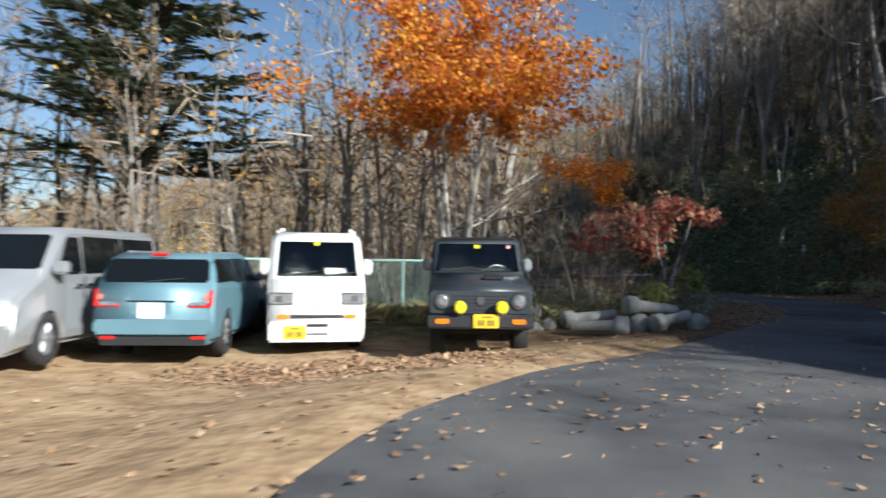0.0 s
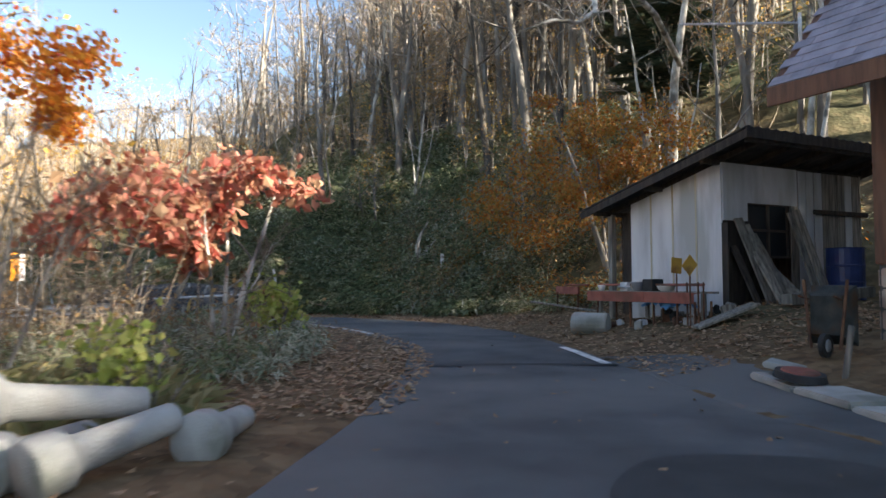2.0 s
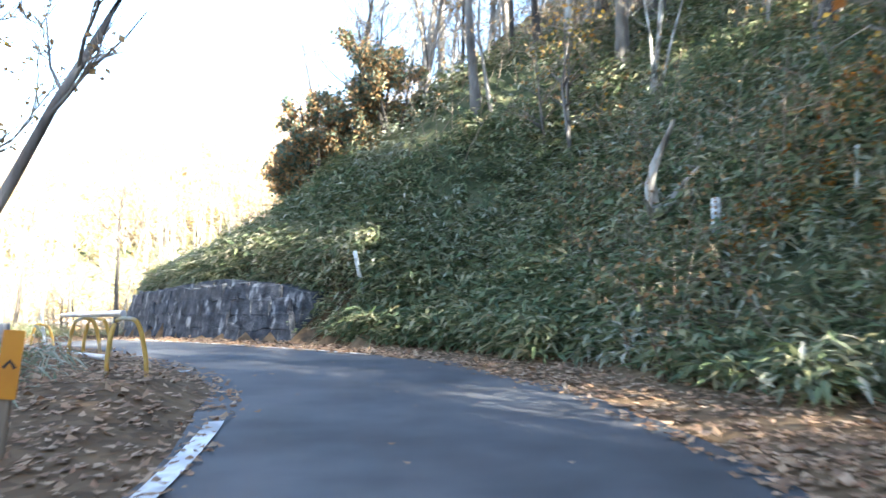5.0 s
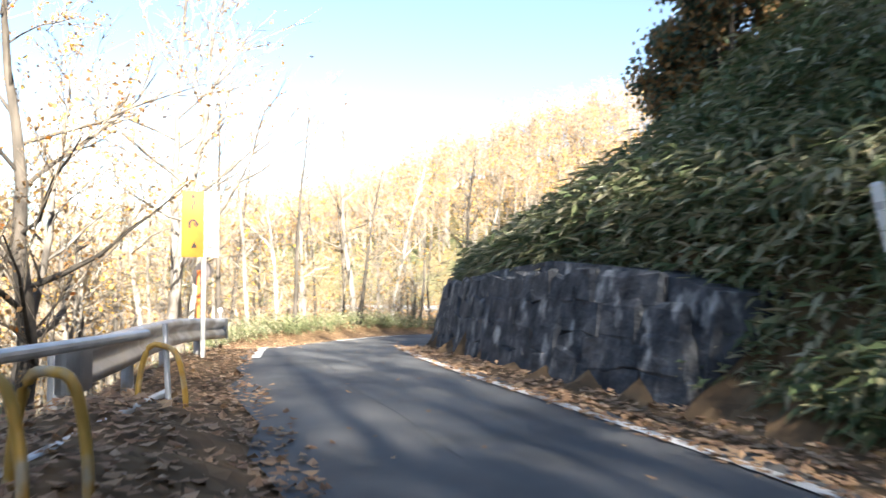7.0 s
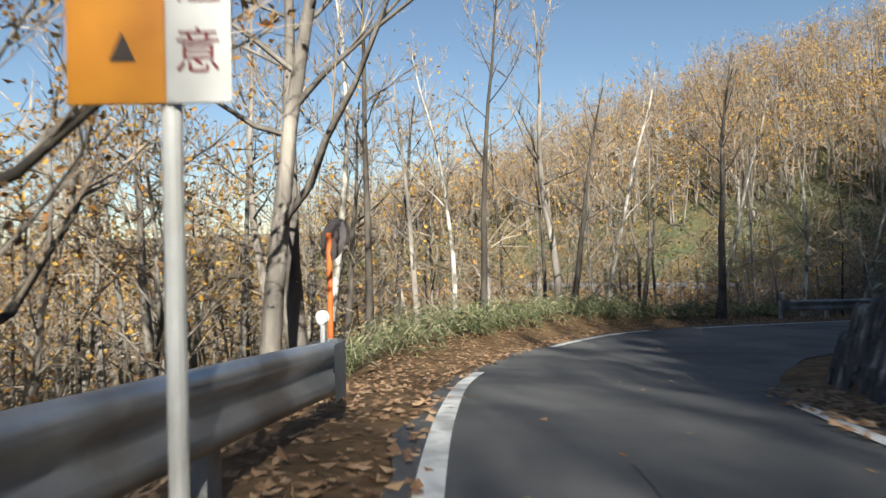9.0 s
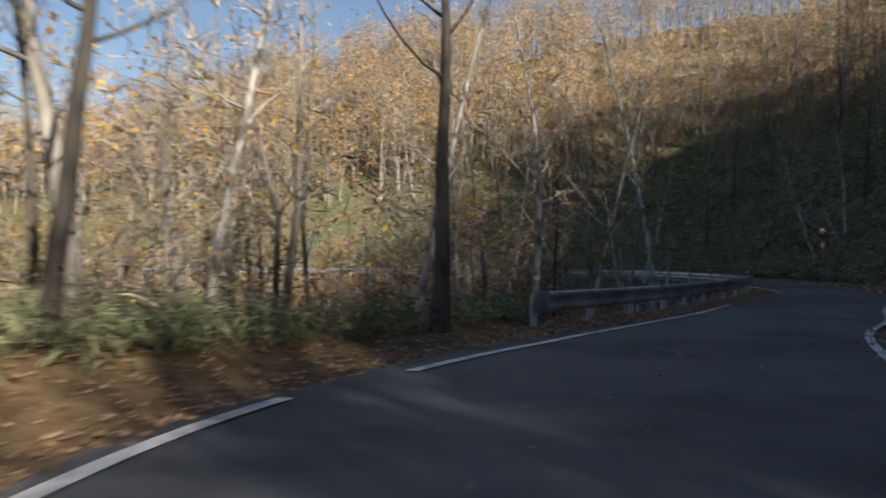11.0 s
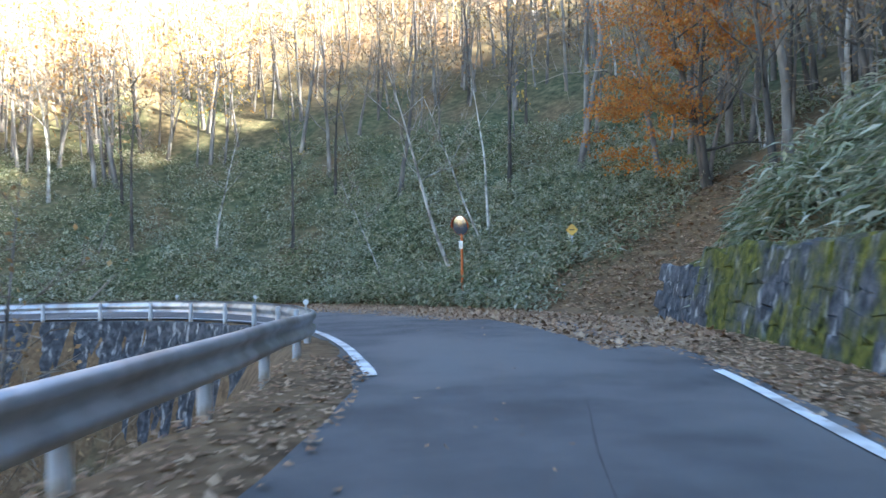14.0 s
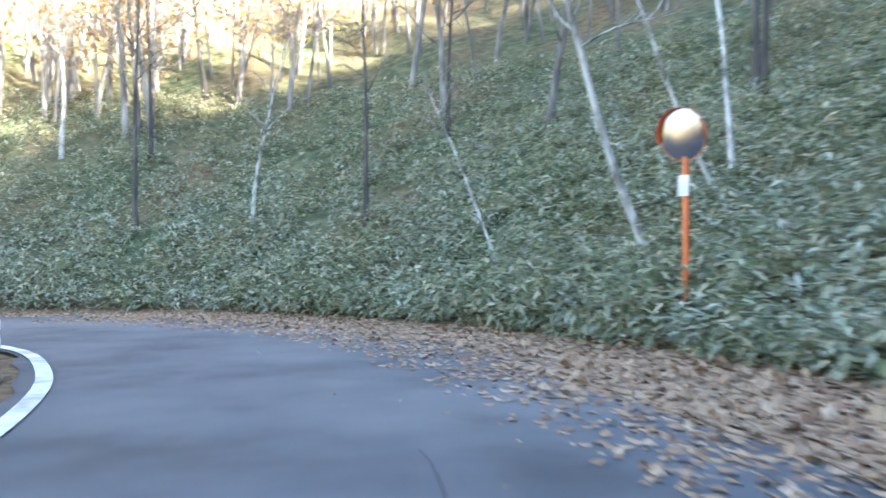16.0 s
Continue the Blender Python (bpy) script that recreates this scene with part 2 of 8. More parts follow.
def smooth_line(rows, steps):
    """Catmull-Rom through rows."""
    a = np.array(rows, float)
    p = np.vstack([2 * a[0] - a[1], a, 2 * a[-1] - a[-2]])
    out = []
    for i in range(1, len(p) - 2):
        for k in range(steps):
            t = k / steps
            out.append(0.5 * (2 * p[i] + (p[i + 1] - p[i - 1]) * t + (2 * p[i - 1] - 5 * p[i] + 4 * p[i + 1] - p[i + 2]) * t * t
                              + (3 * p[i] - p[i - 1] - 3 * p[i + 1] + p[i + 2]) * t ** 3))
    out.append(p[-2])
    return np.array(out)


LANE = smooth_line(ROAD, 5)                         # rows: left x, y, right x, y, z
MID = np.stack([(LANE[:, 0] + LANE[:, 2]) / 2, (LANE[:, 1] + LANE[:, 3]) / 2], 1)
HALF = np.hypot(LANE[:, 2] - LANE[:, 0], LANE[:, 3] - LANE[:, 1]) / 2
STEP = np.concatenate([[0], np.cumsum(np.hypot(*np.diff(MID, axis=0).T))])   # metres along the road
IDX = np.arange(len(LANE)) / 5.0                    # row of ROAD


def vnoise(x, y, scale, seed=0):
    """Cheap smooth noise in -1..1 for arrays."""
    r = np.random.RandomState(seed)
    out = np.zeros_like(x, float)
    for k in range(6):
        a, ph, f = r.rand() * 6.28, r.rand(2) * 6.28, (1 + 0.35 * k) / scale
        out += np.sin((x * math.cos(a) + y * math.sin(a)) * f * 3.1 + ph[0] + 1.3 * np.sin((y * math.cos(a) - x * math.sin(a)) * f * 1.7 + ph[1]))
    return out / 3.2


def lane_at(x, y):
    """Nearest place on the road: signed distance from its middle (right is positive), row, level, half width."""
    x, y = np.asarray(x, float), np.asarray(y, float)
    shape, x, y = x.shape, x.ravel(), y.ravel()
    if len(x) < 40:                                 # few places: all pieces of the road at once
        a, d = MID[:-1], np.diff(MID, axis=0)
        px, py = x[:, None] - a[:, 0], y[:, None] - a[:, 1]
        t = np.clip((px * d[:, 0] + py * d[:, 1]) / (d ** 2).sum(1), 0, 1)
        qx, qy = px - t * d[:, 0], py - t * d[:, 1]
        r = np.hypot(qx, qy)
        k = r.argmin(1)
        j = np.arange(len(x))
        t, qx, qy = t[j, k], qx[j, k], qy[j, k]
        return [v.reshape(shape) for v in (r[j, k] * np.sign(d[k, 1] * qx - d[k, 0] * qy), IDX[k] + t * (IDX[k + 1] - IDX[k]),
                                           LANE[k, 4] + t * (LANE[k + 1, 4] - LANE[k, 4]), HALF[k] + t * (HALF[k + 1] - HALF[k]))]
    best, side, row, lev, half = (np.full(x.shape, 1e9), np.zeros(x.shape), np.zeros(x.shape), np.zeros(x.shape), np.zeros(x.shape))
    for i in range(len(MID) - 1):
        a, d = MID[i], MID[i + 1] - MID[i]
        t = np.clip(((x - a[0]) * d[0] + (y - a[1]) * d[1]) / (d @ d), 0, 1)
        qx, qy = x - a[0] - t * d[0], y - a[1] - t * d[1]
        r = np.hypot(qx, qy)
        k = r < best
        best[k] = r[k]
        side[k] = np.sign(d[1] * qx - d[0] * qy)[k]
        row[k] = (IDX[i] + t * (IDX[i + 1] - IDX[i]))[k]
        lev[k] = (LANE[i, 4] + t * (LANE[i + 1, 4] - LANE[i, 4]))[k]
        half[k] = (HALF[i] + t * (HALF[i + 1] - HALF[i]))[k]
    return [a.reshape(shape) for a in (best * side, row, lev, half)]


def ramp(v, *pairs):
    return np.interp(v, [p[0] for p in pairs], [p[1] for p in pairs])


def smoothstep(v, a, b):
    t = np.clip((v - a) / (b - a), 0, 1)
    return t * t * (3 - 2 * t)


def terrain(x, y, rough=True):
    """Level of the ground."""
    x, y = np.asarray(x, float), np.asarray(y, float)
    d, row, lev, half = lane_at(x, y)
    out = np.abs(d) - half                          # metres outside the edge
    right = d > 0
    # right: verge, steep bank to a crest, gentler hill behind
    foot = ramp(row, (0, 14), (5, 13), (7, 7.5), (8, 5.5), (9, 2.2), (10, 1.1), (12, 0.8), (13, 0.75), (16, 0.7), (18, 0.9), (22, 1.3), (27, 1.5), (28, 1.6), (29, 2.2), (30, 1.2), (32, 1.0), (38, 1.0))
    steep = ramp(row, (0, 0.6), (8, 0.62), (10, 0.85), (13, 1.05), (13.6, 0.95), (14.3, 0.72), (15, 0.45), (17, 0.6), (18.5, 0.95), (21, 0.95), (26, 0.9), (29, 0.55), (30, 0.55), (33, 0.66), (37, 0.62), (41, 0.4))
    crest = ramp(row, (0, 2), (0.5, 7), (1, 13), (8, 13), (10, 9), (12, 6.3), (13, 5.0), (14.0, 3.9), (14.4, 3.2), (14.8, 2.1), (16, 1.6), (17.5, 2.2), (20, 11), (22, 15), (24, 16), (27, 17), (29, 17), (31, 28), (33, 31), (34, 30), (35, 28), (36, 25), (37, 21), (38, 15), (39, 8), (40, 4), (41, 1))
    back = ramp(row, (0, 0.0), (0.6, 0.2), (1.5, 0.5), (10, 0.5), (13, 0.2), (16, 0.08), (18, 0.2), (19.5, 0.6), (21, 0.8), (28, 0.8), (31, 0.3), (36, 0.05), (38, 0.02), (41, 0))
    lift = ramp(row, (0, 0), (11.5, 0), (12.3, 1.0), (13.5, 1.15), (16.2, 0.95), (17.5, 0.5), (20, 0.4), (22.5, 1.0), (24, 1.5), (28, 1.35), (28.8, 0.8), (29.2, 0), (40, 0))
    e = np.maximum(out - foot, 0)
    low = np.minimum(e * steep, np.maximum(crest - lift, 0.2))
    hill = np.minimum(np.maximum(e - crest / steep, 0) * back, 36)
    wall_step = lift * smoothstep(out - foot, 0.02, 0.3)
    yard = 0.5 * ramp(row, (0, 0.3), (4, 0.6), (6, 1), (8.6, 1), (10, 0)) * smoothstep(out, 0.2, 3.2)
    zr = lev + yard + low + hill + wall_step + 0.06 * smoothstep(out, 0, 1)
    # left: shoulder, then down into the valley
    sh = ramp(row, (0, 24), (4, 24), (5, 10), (8, 5), (10, 2.5), (13, 1.0), (17, 1.0), (19, 2.4), (21, 2.2), (23, 0.9), (26, 0.9), (30, 0.55), (38, 0.55))
    drop = ramp(row, (0, 0.15), (6, 0.2), (10, 0.35), (13, 0.55), (17, 0.6), (20, 0.45), (24, 0.75), (27, 1.1), (28, 1.4), (31, 1.5), (34, 1.3), (38, 0.7))
    deep = ramp(row, (0, 5), (8, 5), (12, 9), (18, 12), (24, 9), (28, 5.5), (31, 4.0), (34, 4.0), (38, 7))
    e = np.maximum(out - sh, 0)
    mound = ramp(row, (0, 0), (17, 0), (18.5, 0.25), (20, 0.3), (22, 0.15), (23, 0)) * smoothstep(out, 0.3, 1.6)
    park = 0.2 * smoothstep(out, 0.3, 2.6) * (1 - smoothstep(y, 11.6, 13.4)) * ramp(row, (0, 1), (6, 1), (7, 0))
    berm = 0.25 * ramp(row, (0, 0), (9.0, 0), (10.0, 1), (12.8, 1), (13.5, 0), (40, 0)) * smoothstep(out, 0.0, 0.65) * (1 - smoothstep(out, 1.2, 2.4))
    gully = ramp(row, (0, 0), (30.0, 0), (31.2, 2.0), (32.5, 3.0), (38, 3.0), (40, 0)) * smoothstep(out, 0.45, 0.95)
    zl = lev - np.minimum(e * drop, deep) + mound - park + berm - gully
    z = np.where(right, zr, zl)
    if rough:
        k = smoothstep(out, 0.4, 5)
        z = z + k * (0.28 * vnoise(x, y, 9, 3) + 0.09 * vnoise(x, y, 2.3, 4)) * ramp(row, (0, 0.3), (5, 0.4), (9, 1), (40, 1))
    # under the carriageway the ground lies lower
    z = z - 0.07 * (1 - smoothstep(out, -0.35, 0.12))
    # unseen height south of the hairpin, added to shade its bank
    z = z + (7 + 2.5 * vnoise(x, y, 11, 8)) * np.exp(-((x - 57) / 20) ** 2 - ((y - 53) / 16) ** 2) * smoothstep(out, 12, 30) * right
    # far off: wooded ridges round the valley
    r = np.hypot(x - 5, y - 45)
    far = smoothstep(r, 110, 420)
    ang = np.arctan2(x - 5, y - 45)
    ridge = 34 + 22 * np.sin(2 * ang + 0.6) + 10 * np.sin(5 * ang) + 26 * smoothstep(ang, 0.1, 1.4)
    return z * (1 - far) + far * (ridge * smoothstep(r, 150, 600) - 8)


def level(x, y):
    return float(terrain(np.array([x]), np.array([y]))[0])


def grown(a, b, step, reach, rate=1.22):
    """Coordinates: even steps from a to b, growing ones beyond."""
    c = list(np.arange(a, b + 1e-6, step))
    s, lo, hi = step, a, b
    while hi - b < reach:
        s *= rate
        lo, hi = lo - s, hi + s
        c = [lo] + c + [hi]
    return np.array(c)


def build_ground():
    gx, gy = grown(-22, 34, 0.55, 1800), grown(-4, 104, 0.55, 1800)
    X, Y = np.meshgrid(gx, gy)
    Z = terrain(X, Y)
    nx, ny = len(gx), len(gy)
    v = np.stack([X, Y, Z], -1).reshape(-1, 3)
    i = np.arange(nx * ny).reshape(ny, nx)
    f = np.stack([i[:-1, :-1], i[:-1, 1:], i[1:, 1:], i[1:, :-1]], -1).reshape(-1, 4)
    me = mesh_of("ground", v.tolist(), f.tolist(), M_GROUND, True)
    d, row, lev, half = lane_at(X, Y)
    out = np.abs(d) - half
    # red: bare gritty soil of the car park; green: sasa and moss
    soil = (1 - smoothstep(np.hypot((X + 3.5) / 1.7, (Y - 3.5) / 1.15), 7.0, 8.6)) * (1 - smoothstep(Y + 0.2 * X, 9.5, 12.5))
    green = np.where(d > 0, smoothstep(out, 0.8, 2.2) * ramp(row, (0, 0.2), (8, 0.3), (9.5, 0.9), (27.6, 0.8), (28.3, 0.05), (30.2, 0.05), (30.8, 0.7), (31.5, 0.85), (38, 0.7)) * (1 - 0.75 * smoothstep(out, 14, 30)),
                     smoothstep(out, 1, 3) * 0.45)
    green = np.clip(green + 0.35 * vnoise(X, Y, 5, 8) * (green > 0.05), 0, 1)
    col = np.stack([np.clip(soil, 0, 1), green, 0 * X, 0 * X + 1], -1).reshape(-1, 4)
    at = me.color_attributes.new("cover", "FLOAT_COLOR", "POINT")
    at.data.foreach_set("color", col.ravel().astype(np.float32))
    return tagged(new("ground", me), "autumn hillside of soil, moss and fallen leaves", "ground", kind="structure")


build_ground()


def strip(name, left, right, z, mat, label, category, lift=0.0, across=1, camber=0.0):
    """A sheet between two lines."""
    v, f = [], []
    n = len(left)
    for i in range(n):
        for k in range(across + 1):
            t = k / across
            v.append((left[i][0] * (1 - t) + right[i][0] * t, left[i][1] * (1 - t) + right[i][1] * t, z[i] + lift + camber * (1 - (2 * t - 1) ** 2)))
    for i in range(n - 1):
        for k in range(across):
            a = i * (across + 1) + k
            f.append((a, a + 1, a + across + 2, a + across + 1))
    return tagged(new(name, mesh_of(name, v, f, mat, True)), label, category, kind="structure")


wob = vnoise(LANE[:, 0], LANE[:, 1], 2.0, 11) * 0.08
strip("road", LANE[:, 0:2] + wob[:, None], LANE[:, 2:4] + wob[::-1, None], LANE[:, 4], M_ASPHALT, "worn grey asphalt mountain road", "road", 0.0, 6, 0.015)


# ---- road markings ----
def lane_point(row, side, inset):
    """A place on the carriageway at a row of ROAD: side -1 left or 1 right, inset metres inside that edge."""
    k = row * 5
    i = min(int(k), len(LANE) - 2)
    q = LANE[i] * (1 - (k - i)) + LANE[i + 1] * (k - i)
    l, r = Vector((q[0], q[1], q[4])), Vector((q[2], q[3], q[4]))
    u = (r - l).normalized()
    return l + u * inset if side < 0 else r - u * inset


def white_line(a, b, side, inset, width=0.13):
    n = max(4, int((b - a) * 10))
    rows = [a + (b - a) * i / n for i in range(n + 1)]
    ins = [inset(r) if callable(inset) else inset for r in rows]
    p = [lane_point(r, side, k) for r, k in zip(rows, ins)]
    q = [lane_point(r, side, k + width) for r, k in zip(rows, ins)]
    strip("edge_line", [v[:2] for v in p], [v[:2] for v in q], [v[2] for v in p], M_LINE, "worn white edge line on the asphalt", "road marking", 0.017)


white_line(5.9, 6.85, 1, 0.1)
white_line(8.1, 9.7, -1, 0.1)
white_line(11.6, 16.5, 1, 0.12, 0.11)
white_line(14.8, 17.2, -1, 0.1)
white_line(18.6, 20.3, -1, 0.18)
white_line(20.8, 25.0, -1, lambda r: ramp(r, (20.8, 0.36), (21.8, 0.4), (23.5, 0.16), (25.1, 0.02)))
white_line(21.0, 26.9, 1, lambda r: ramp(r, (21.0, 0.03), (25.0, 0.03), (26.9, 0.2)))
white_line(27.3, 34.5, -1, 0.12, 0.15)
# dark round patch on the asphalt by the yard
pv = [(6.75 + 0.86 * math.cos(a) * (1 + 0.05 * math.sin(3 * a)), 10.15 + 0.86 * math.sin(a) * (1 + 0.04 * math.cos(4 * a)), 0.017) for a in np.linspace(0, 2 * math.pi, 40)[:-1]]
tagged(new("asphalt_patch", mesh_of("asphalt_patch", pv, [tuple(range(39))], M_PATCH)), "dark round patch on the asphalt", "road patch", kind="structure")
# asphalt widening out beyond the white line into the yard's mouth
rim = [Vector(p) for p in ((8.3, 9.4), (8.62, 10.2), (9.0, 11.3), (9.4, 12.1), (9.8, 12.7), (10.15, 13.4), (10.34, 14.1), (10.32, 14.7), (10.1, 15.2), (9.85, 15.4))]
rim = [a.lerp(b, k / 6) for a, b in zip(rim, rim[1:]) for k in range(6)]
av, af = [], []
for i, p in enumerate(rim):
    q = p + Vector((0.05 * math.sin(i * 1.7), 0.05 * math.sin(i * 2.9 + 1)))
    for k in range(9):
        x, y = q.lerp(p + Vector((-1.7, 0.7)), k / 8)
        d, row, lev, half = lane_at(np.array([x]), np.array([y]))
        av.append((x, y, level(x, y) + (0.012 if abs(d[0]) > half[0] else -0.03)))
for i in range(len(rim) - 1):
    for k in range(8):
        a = 9 * i + k
        af.append((a, a + 1, a + 10, a + 9))
tagged(new("yard_apron", mesh_of("yard_apron", av, af, M_ASPHALT)), "worn grey asphalt widening into the yard's mouth", "road", kind="structure")
# darker filled trench across the lane
tr = np.linspace(0, 1, 9)
ta, tb = Vector((7.5, 15.6)), Vector((9.55, 14.6))
strip("trench_patch", [ta.lerp(tb, k) + Vector((-0.05, -0.1)) * (1 + 0.3 * math.sin(9 * k)) for k in tr], [ta.lerp(tb, k) + Vector((0.05, 0.1)) for k in tr], [float(lane_at(*ta.lerp(tb, k))[2]) + 0.004 for k in tr],
      M_PATCH, "dark filled trench across the asphalt", "road patch", 0.012)
# cracks sealed along the lane
M_SEAL = noisy("road_seal", [(0.04, 0.041, 0.043), (0.065, 0.066, 0.068)], 5, 6, 0.7, bump=0.3)
for a, b, w in ((12.2, 15.5, 0.4), (23.0, 26.6, 0.52), (28.2, 30.5, 0.45)):
    rows = np.linspace(a, b, 26)
    mids = [lane_point(r, -1, 0).lerp(lane_point(r, 1, 0), w + 0.012 * math.sin(r * 5)) for r in rows]
    strip("road_crack", [(m.x - 0.009 - 0.006 * math.sin(i * 2.3), m.y) for i, m in enumerate(mids)], [(m.x + 0.009, m.y) for m in mids], [m.z for m in mids],
          M_SEAL, "sealed dark crack along the lane", "road crack", 0.019)

# ---- stone retaining walls ----
def wall_material(name, moss):
    """Dark stone with pale runs down its face and, where it is damp, moss."""
    m, n, l, b = material(name, 0.92)
    g = n.new("ShaderNodeNewGeometry")

    def tex(scale, stretch, detail=7):
        mp = n.new("ShaderNodeMapping")
        mp.inputs["Scale"].default_value = stretch
        l.new(g.outputs["Position"], mp.inputs["Vector"])
        t = n.new("ShaderNodeTexNoise")
        t.inputs["Scale"].default_value, t.inputs["Detail"].default_value = scale, detail
        l.new(mp.outputs[0], t.inputs["Vector"])
        return t.outputs["Fac"]

    def rampc(src, stops):
        r = n.new("ShaderNodeValToRGB")
        for i, (p, c) in enumerate(stops):
            el = r.color_ramp.elements[i] if i < 2 else r.color_ramp.elements.new(p)
            el.position, el.color = p, c4(c)
        l.new(src, r.inputs["Fac"])
        return r.outputs["Color"]

    def mix(fac, a, c):
        x = n.new("ShaderNodeMix")
        x.data_type = "RGBA"
        l.new(fac, x.inputs["Factor"])
        l.new(a, x.inputs[6])
        l.new(c, x.inputs[7])
        return x.outputs[2]
    stone = rampc(tex(5, (1, 1, 1)), [(0.3, (0.022, 0.024, 0.028)), (0.5, (0.058, 0.062, 0.07)), (0.7, (0.125, 0.128, 0.135))])
    runs = rampc(tex(4.5, (1, 1, 0.5), 7), [(0.57, (0, 0, 0)), (0.66, (0.85, 0.85, 0.85))])
    pale = rampc(tex(14, (1, 1, 0.5)), [(0.3, (0.2, 0.2, 0.2)), (0.7, (0.46, 0.46, 0.45))])
    col = mix(runs, stone, pale)
    if moss:
        green = rampc(tex(7, (1, 1, 1)), [(0.3, (0.022, 0.026, 0.008)), (0.5, (0.075, 0.08, 0.014)), (0.7, (0.15, 0.14, 0.024))])
        where = rampc(tex(1.7, (1, 1, 0.5), 9), [(0.44 - moss, (0, 0, 0)), (0.62 - moss, (1, 1, 1))])
        col = mix(where, col, green)
    l.new(col, b.inputs["Base Color"])
    b.inputs["Specular IOR Level"].default_value = 0.3
    bp = n.new("ShaderNodeBump")
    bp.inputs["Strength"].default_value, bp.inputs["Distance"].default_value = 0.9, 0.03
    l.new(tex(18, (1, 1, 1), 5), bp.inputs["Height"])
    l.new(bp.outputs[0], b.inputs["Normal"])
    return m


M_STONE = wall_material("wall_stone", 0.0)
M_MORTAR = noisy("wall_core", [(0.05, 0.05, 0.05), (0.09, 0.09, 0.088)], 4, 6, 0.95, bump=0.6, fine=40, stretch=None)
M_MOSS = wall_material("mossy_stone", 0.045)


def stone_mesh(seed, w, h):
    r = random.Random(seed)
    bm = box(w, 0.16, h)
    bmesh.ops.bevel(bm, geom=bm.edges[:], offset=0.035, segments=1, affect="EDGES")
    sx, sz = r.uniform(-0.2, 0.2), r.uniform(-0.12, 0.12)
    for v in bm.verts:
        v.co += Vector((r.uniform(-1, 1) * 0.03 + sx * v.co.z, r.uniform(-1, 1) * 0.012, r.uniform(-1, 1) * 0.03 + sz * v.co.x))
    me = bpy.data.meshes.new("stone")
    bm.to_mesh(me)
    bm.free()
    return me


STONES = [[stone_mesh(10 * k + i, w + 0.045, 0.36) for i in range(6)] for k, w in enumerate((0.28, 0.42, 0.56))]
for k in STONES:
    for me in k:
        me.materials.append(M_STONE)
MOSSY = [[me.copy() for me in k] for k in STONES]
for k in MOSSY:
    for me in k:
        me.materials[0] = M_MOSS


def stone_wall(name, label, rows, offset, height, moss, seed, core):
    """A battered wall of rough stones along the right of the road. rows: first and last row; offset, height, moss: functions of the row."""
    n = int((rows[1] - rows[0]) * 8)
    rr = np.linspace(rows[0], rows[1], n)
    face = []
    for r in rr:
        e = lane_point(r, 1, 0)
        u = (lane_point(r, 1, 0) - lane_point(r, -1, 0))
        u.z = 0
        u.normalize()
        face.append((e + u * offset(r), u, e.z, height(r)))
    v, f = [], []
    for p, u, z, h in face:
        back = u * 0.55
        top = u * (0.22 * h)
        v += [p + Vector((0, 0, -0.25)), p + top + Vector((0, 0, h)), p + top + back + Vector((0, 0, h - 0.02)), p + back + Vector((0, 0, -0.25))]
    for i in range(n - 1):
        for a, b in ((0, 1), (1, 2), (2, 3), (3, 0)):
            f.append((4 * i + a, 4 * i + b, 4 * i + 4 + b, 4 * i + 4 + a))
    f += [(0, 3, 2, 1), (4 * n - 4, 4 * n - 3, 4 * n - 2, 4 * n - 1)]
    ob = tagged(new(name, mesh_of(name, v, f, core)), label, "retaining wall", kind="structure")
    rnd = random.Random(seed)
    length = [0.0]
    for i in range(1, n):
        length.append(length[-1] + (face[i][0] - face[i - 1][0]).length)
    count, course, zc = 0, 0, 0.1
    while zc < 2.2:
        s = rnd.uniform(0, 0.3)
        while s < length[-1]:
            k = rnd.randrange(3)
            w = (0.28, 0.42, 0.56)[k]
            mid = s + w / 2
            s += w
            if mid > length[-1]:
                break
            i = int(np.searchsorted(length, mid)) - 1
            i = max(0, min(n - 2, i))
            t = (mid - length[i]) / max(1e-6, length[i + 1] - length[i])
            p = face[i][0].lerp(face[i + 1][0], t)
            u, h = face[i][1], face[i][3]
            if zc > h - 0.08 or count >= 300:
                continue
            row = rr[i]
            p = p + u * (0.22 * zc) + Vector((0, 0, zc + rnd.uniform(-0.05, 0.05))) - u * rnd.uniform(0.0, 0.018)
            green = moss(row, zc / h) > 0.3
            me = (MOSSY if green else STONES)[k][rnd.randrange(6)]
            d = face[i + 1][0] - face[i][0]
            st = new("stone", me)
            st.matrix_basis = Matrix.Translation(p) @ Matrix.Rotation(math.atan2(d.y, d.x) + rnd.uniform(-0.06, 0.06), 4, "Z") @ Matrix.Rotation(0.2, 4, "X") @ Matrix.Rotation(rnd.uniform(-0.09, 0.09), 4, "Y")
            st.parent = ob
            count += 1
        zc += 0.28
    return ob


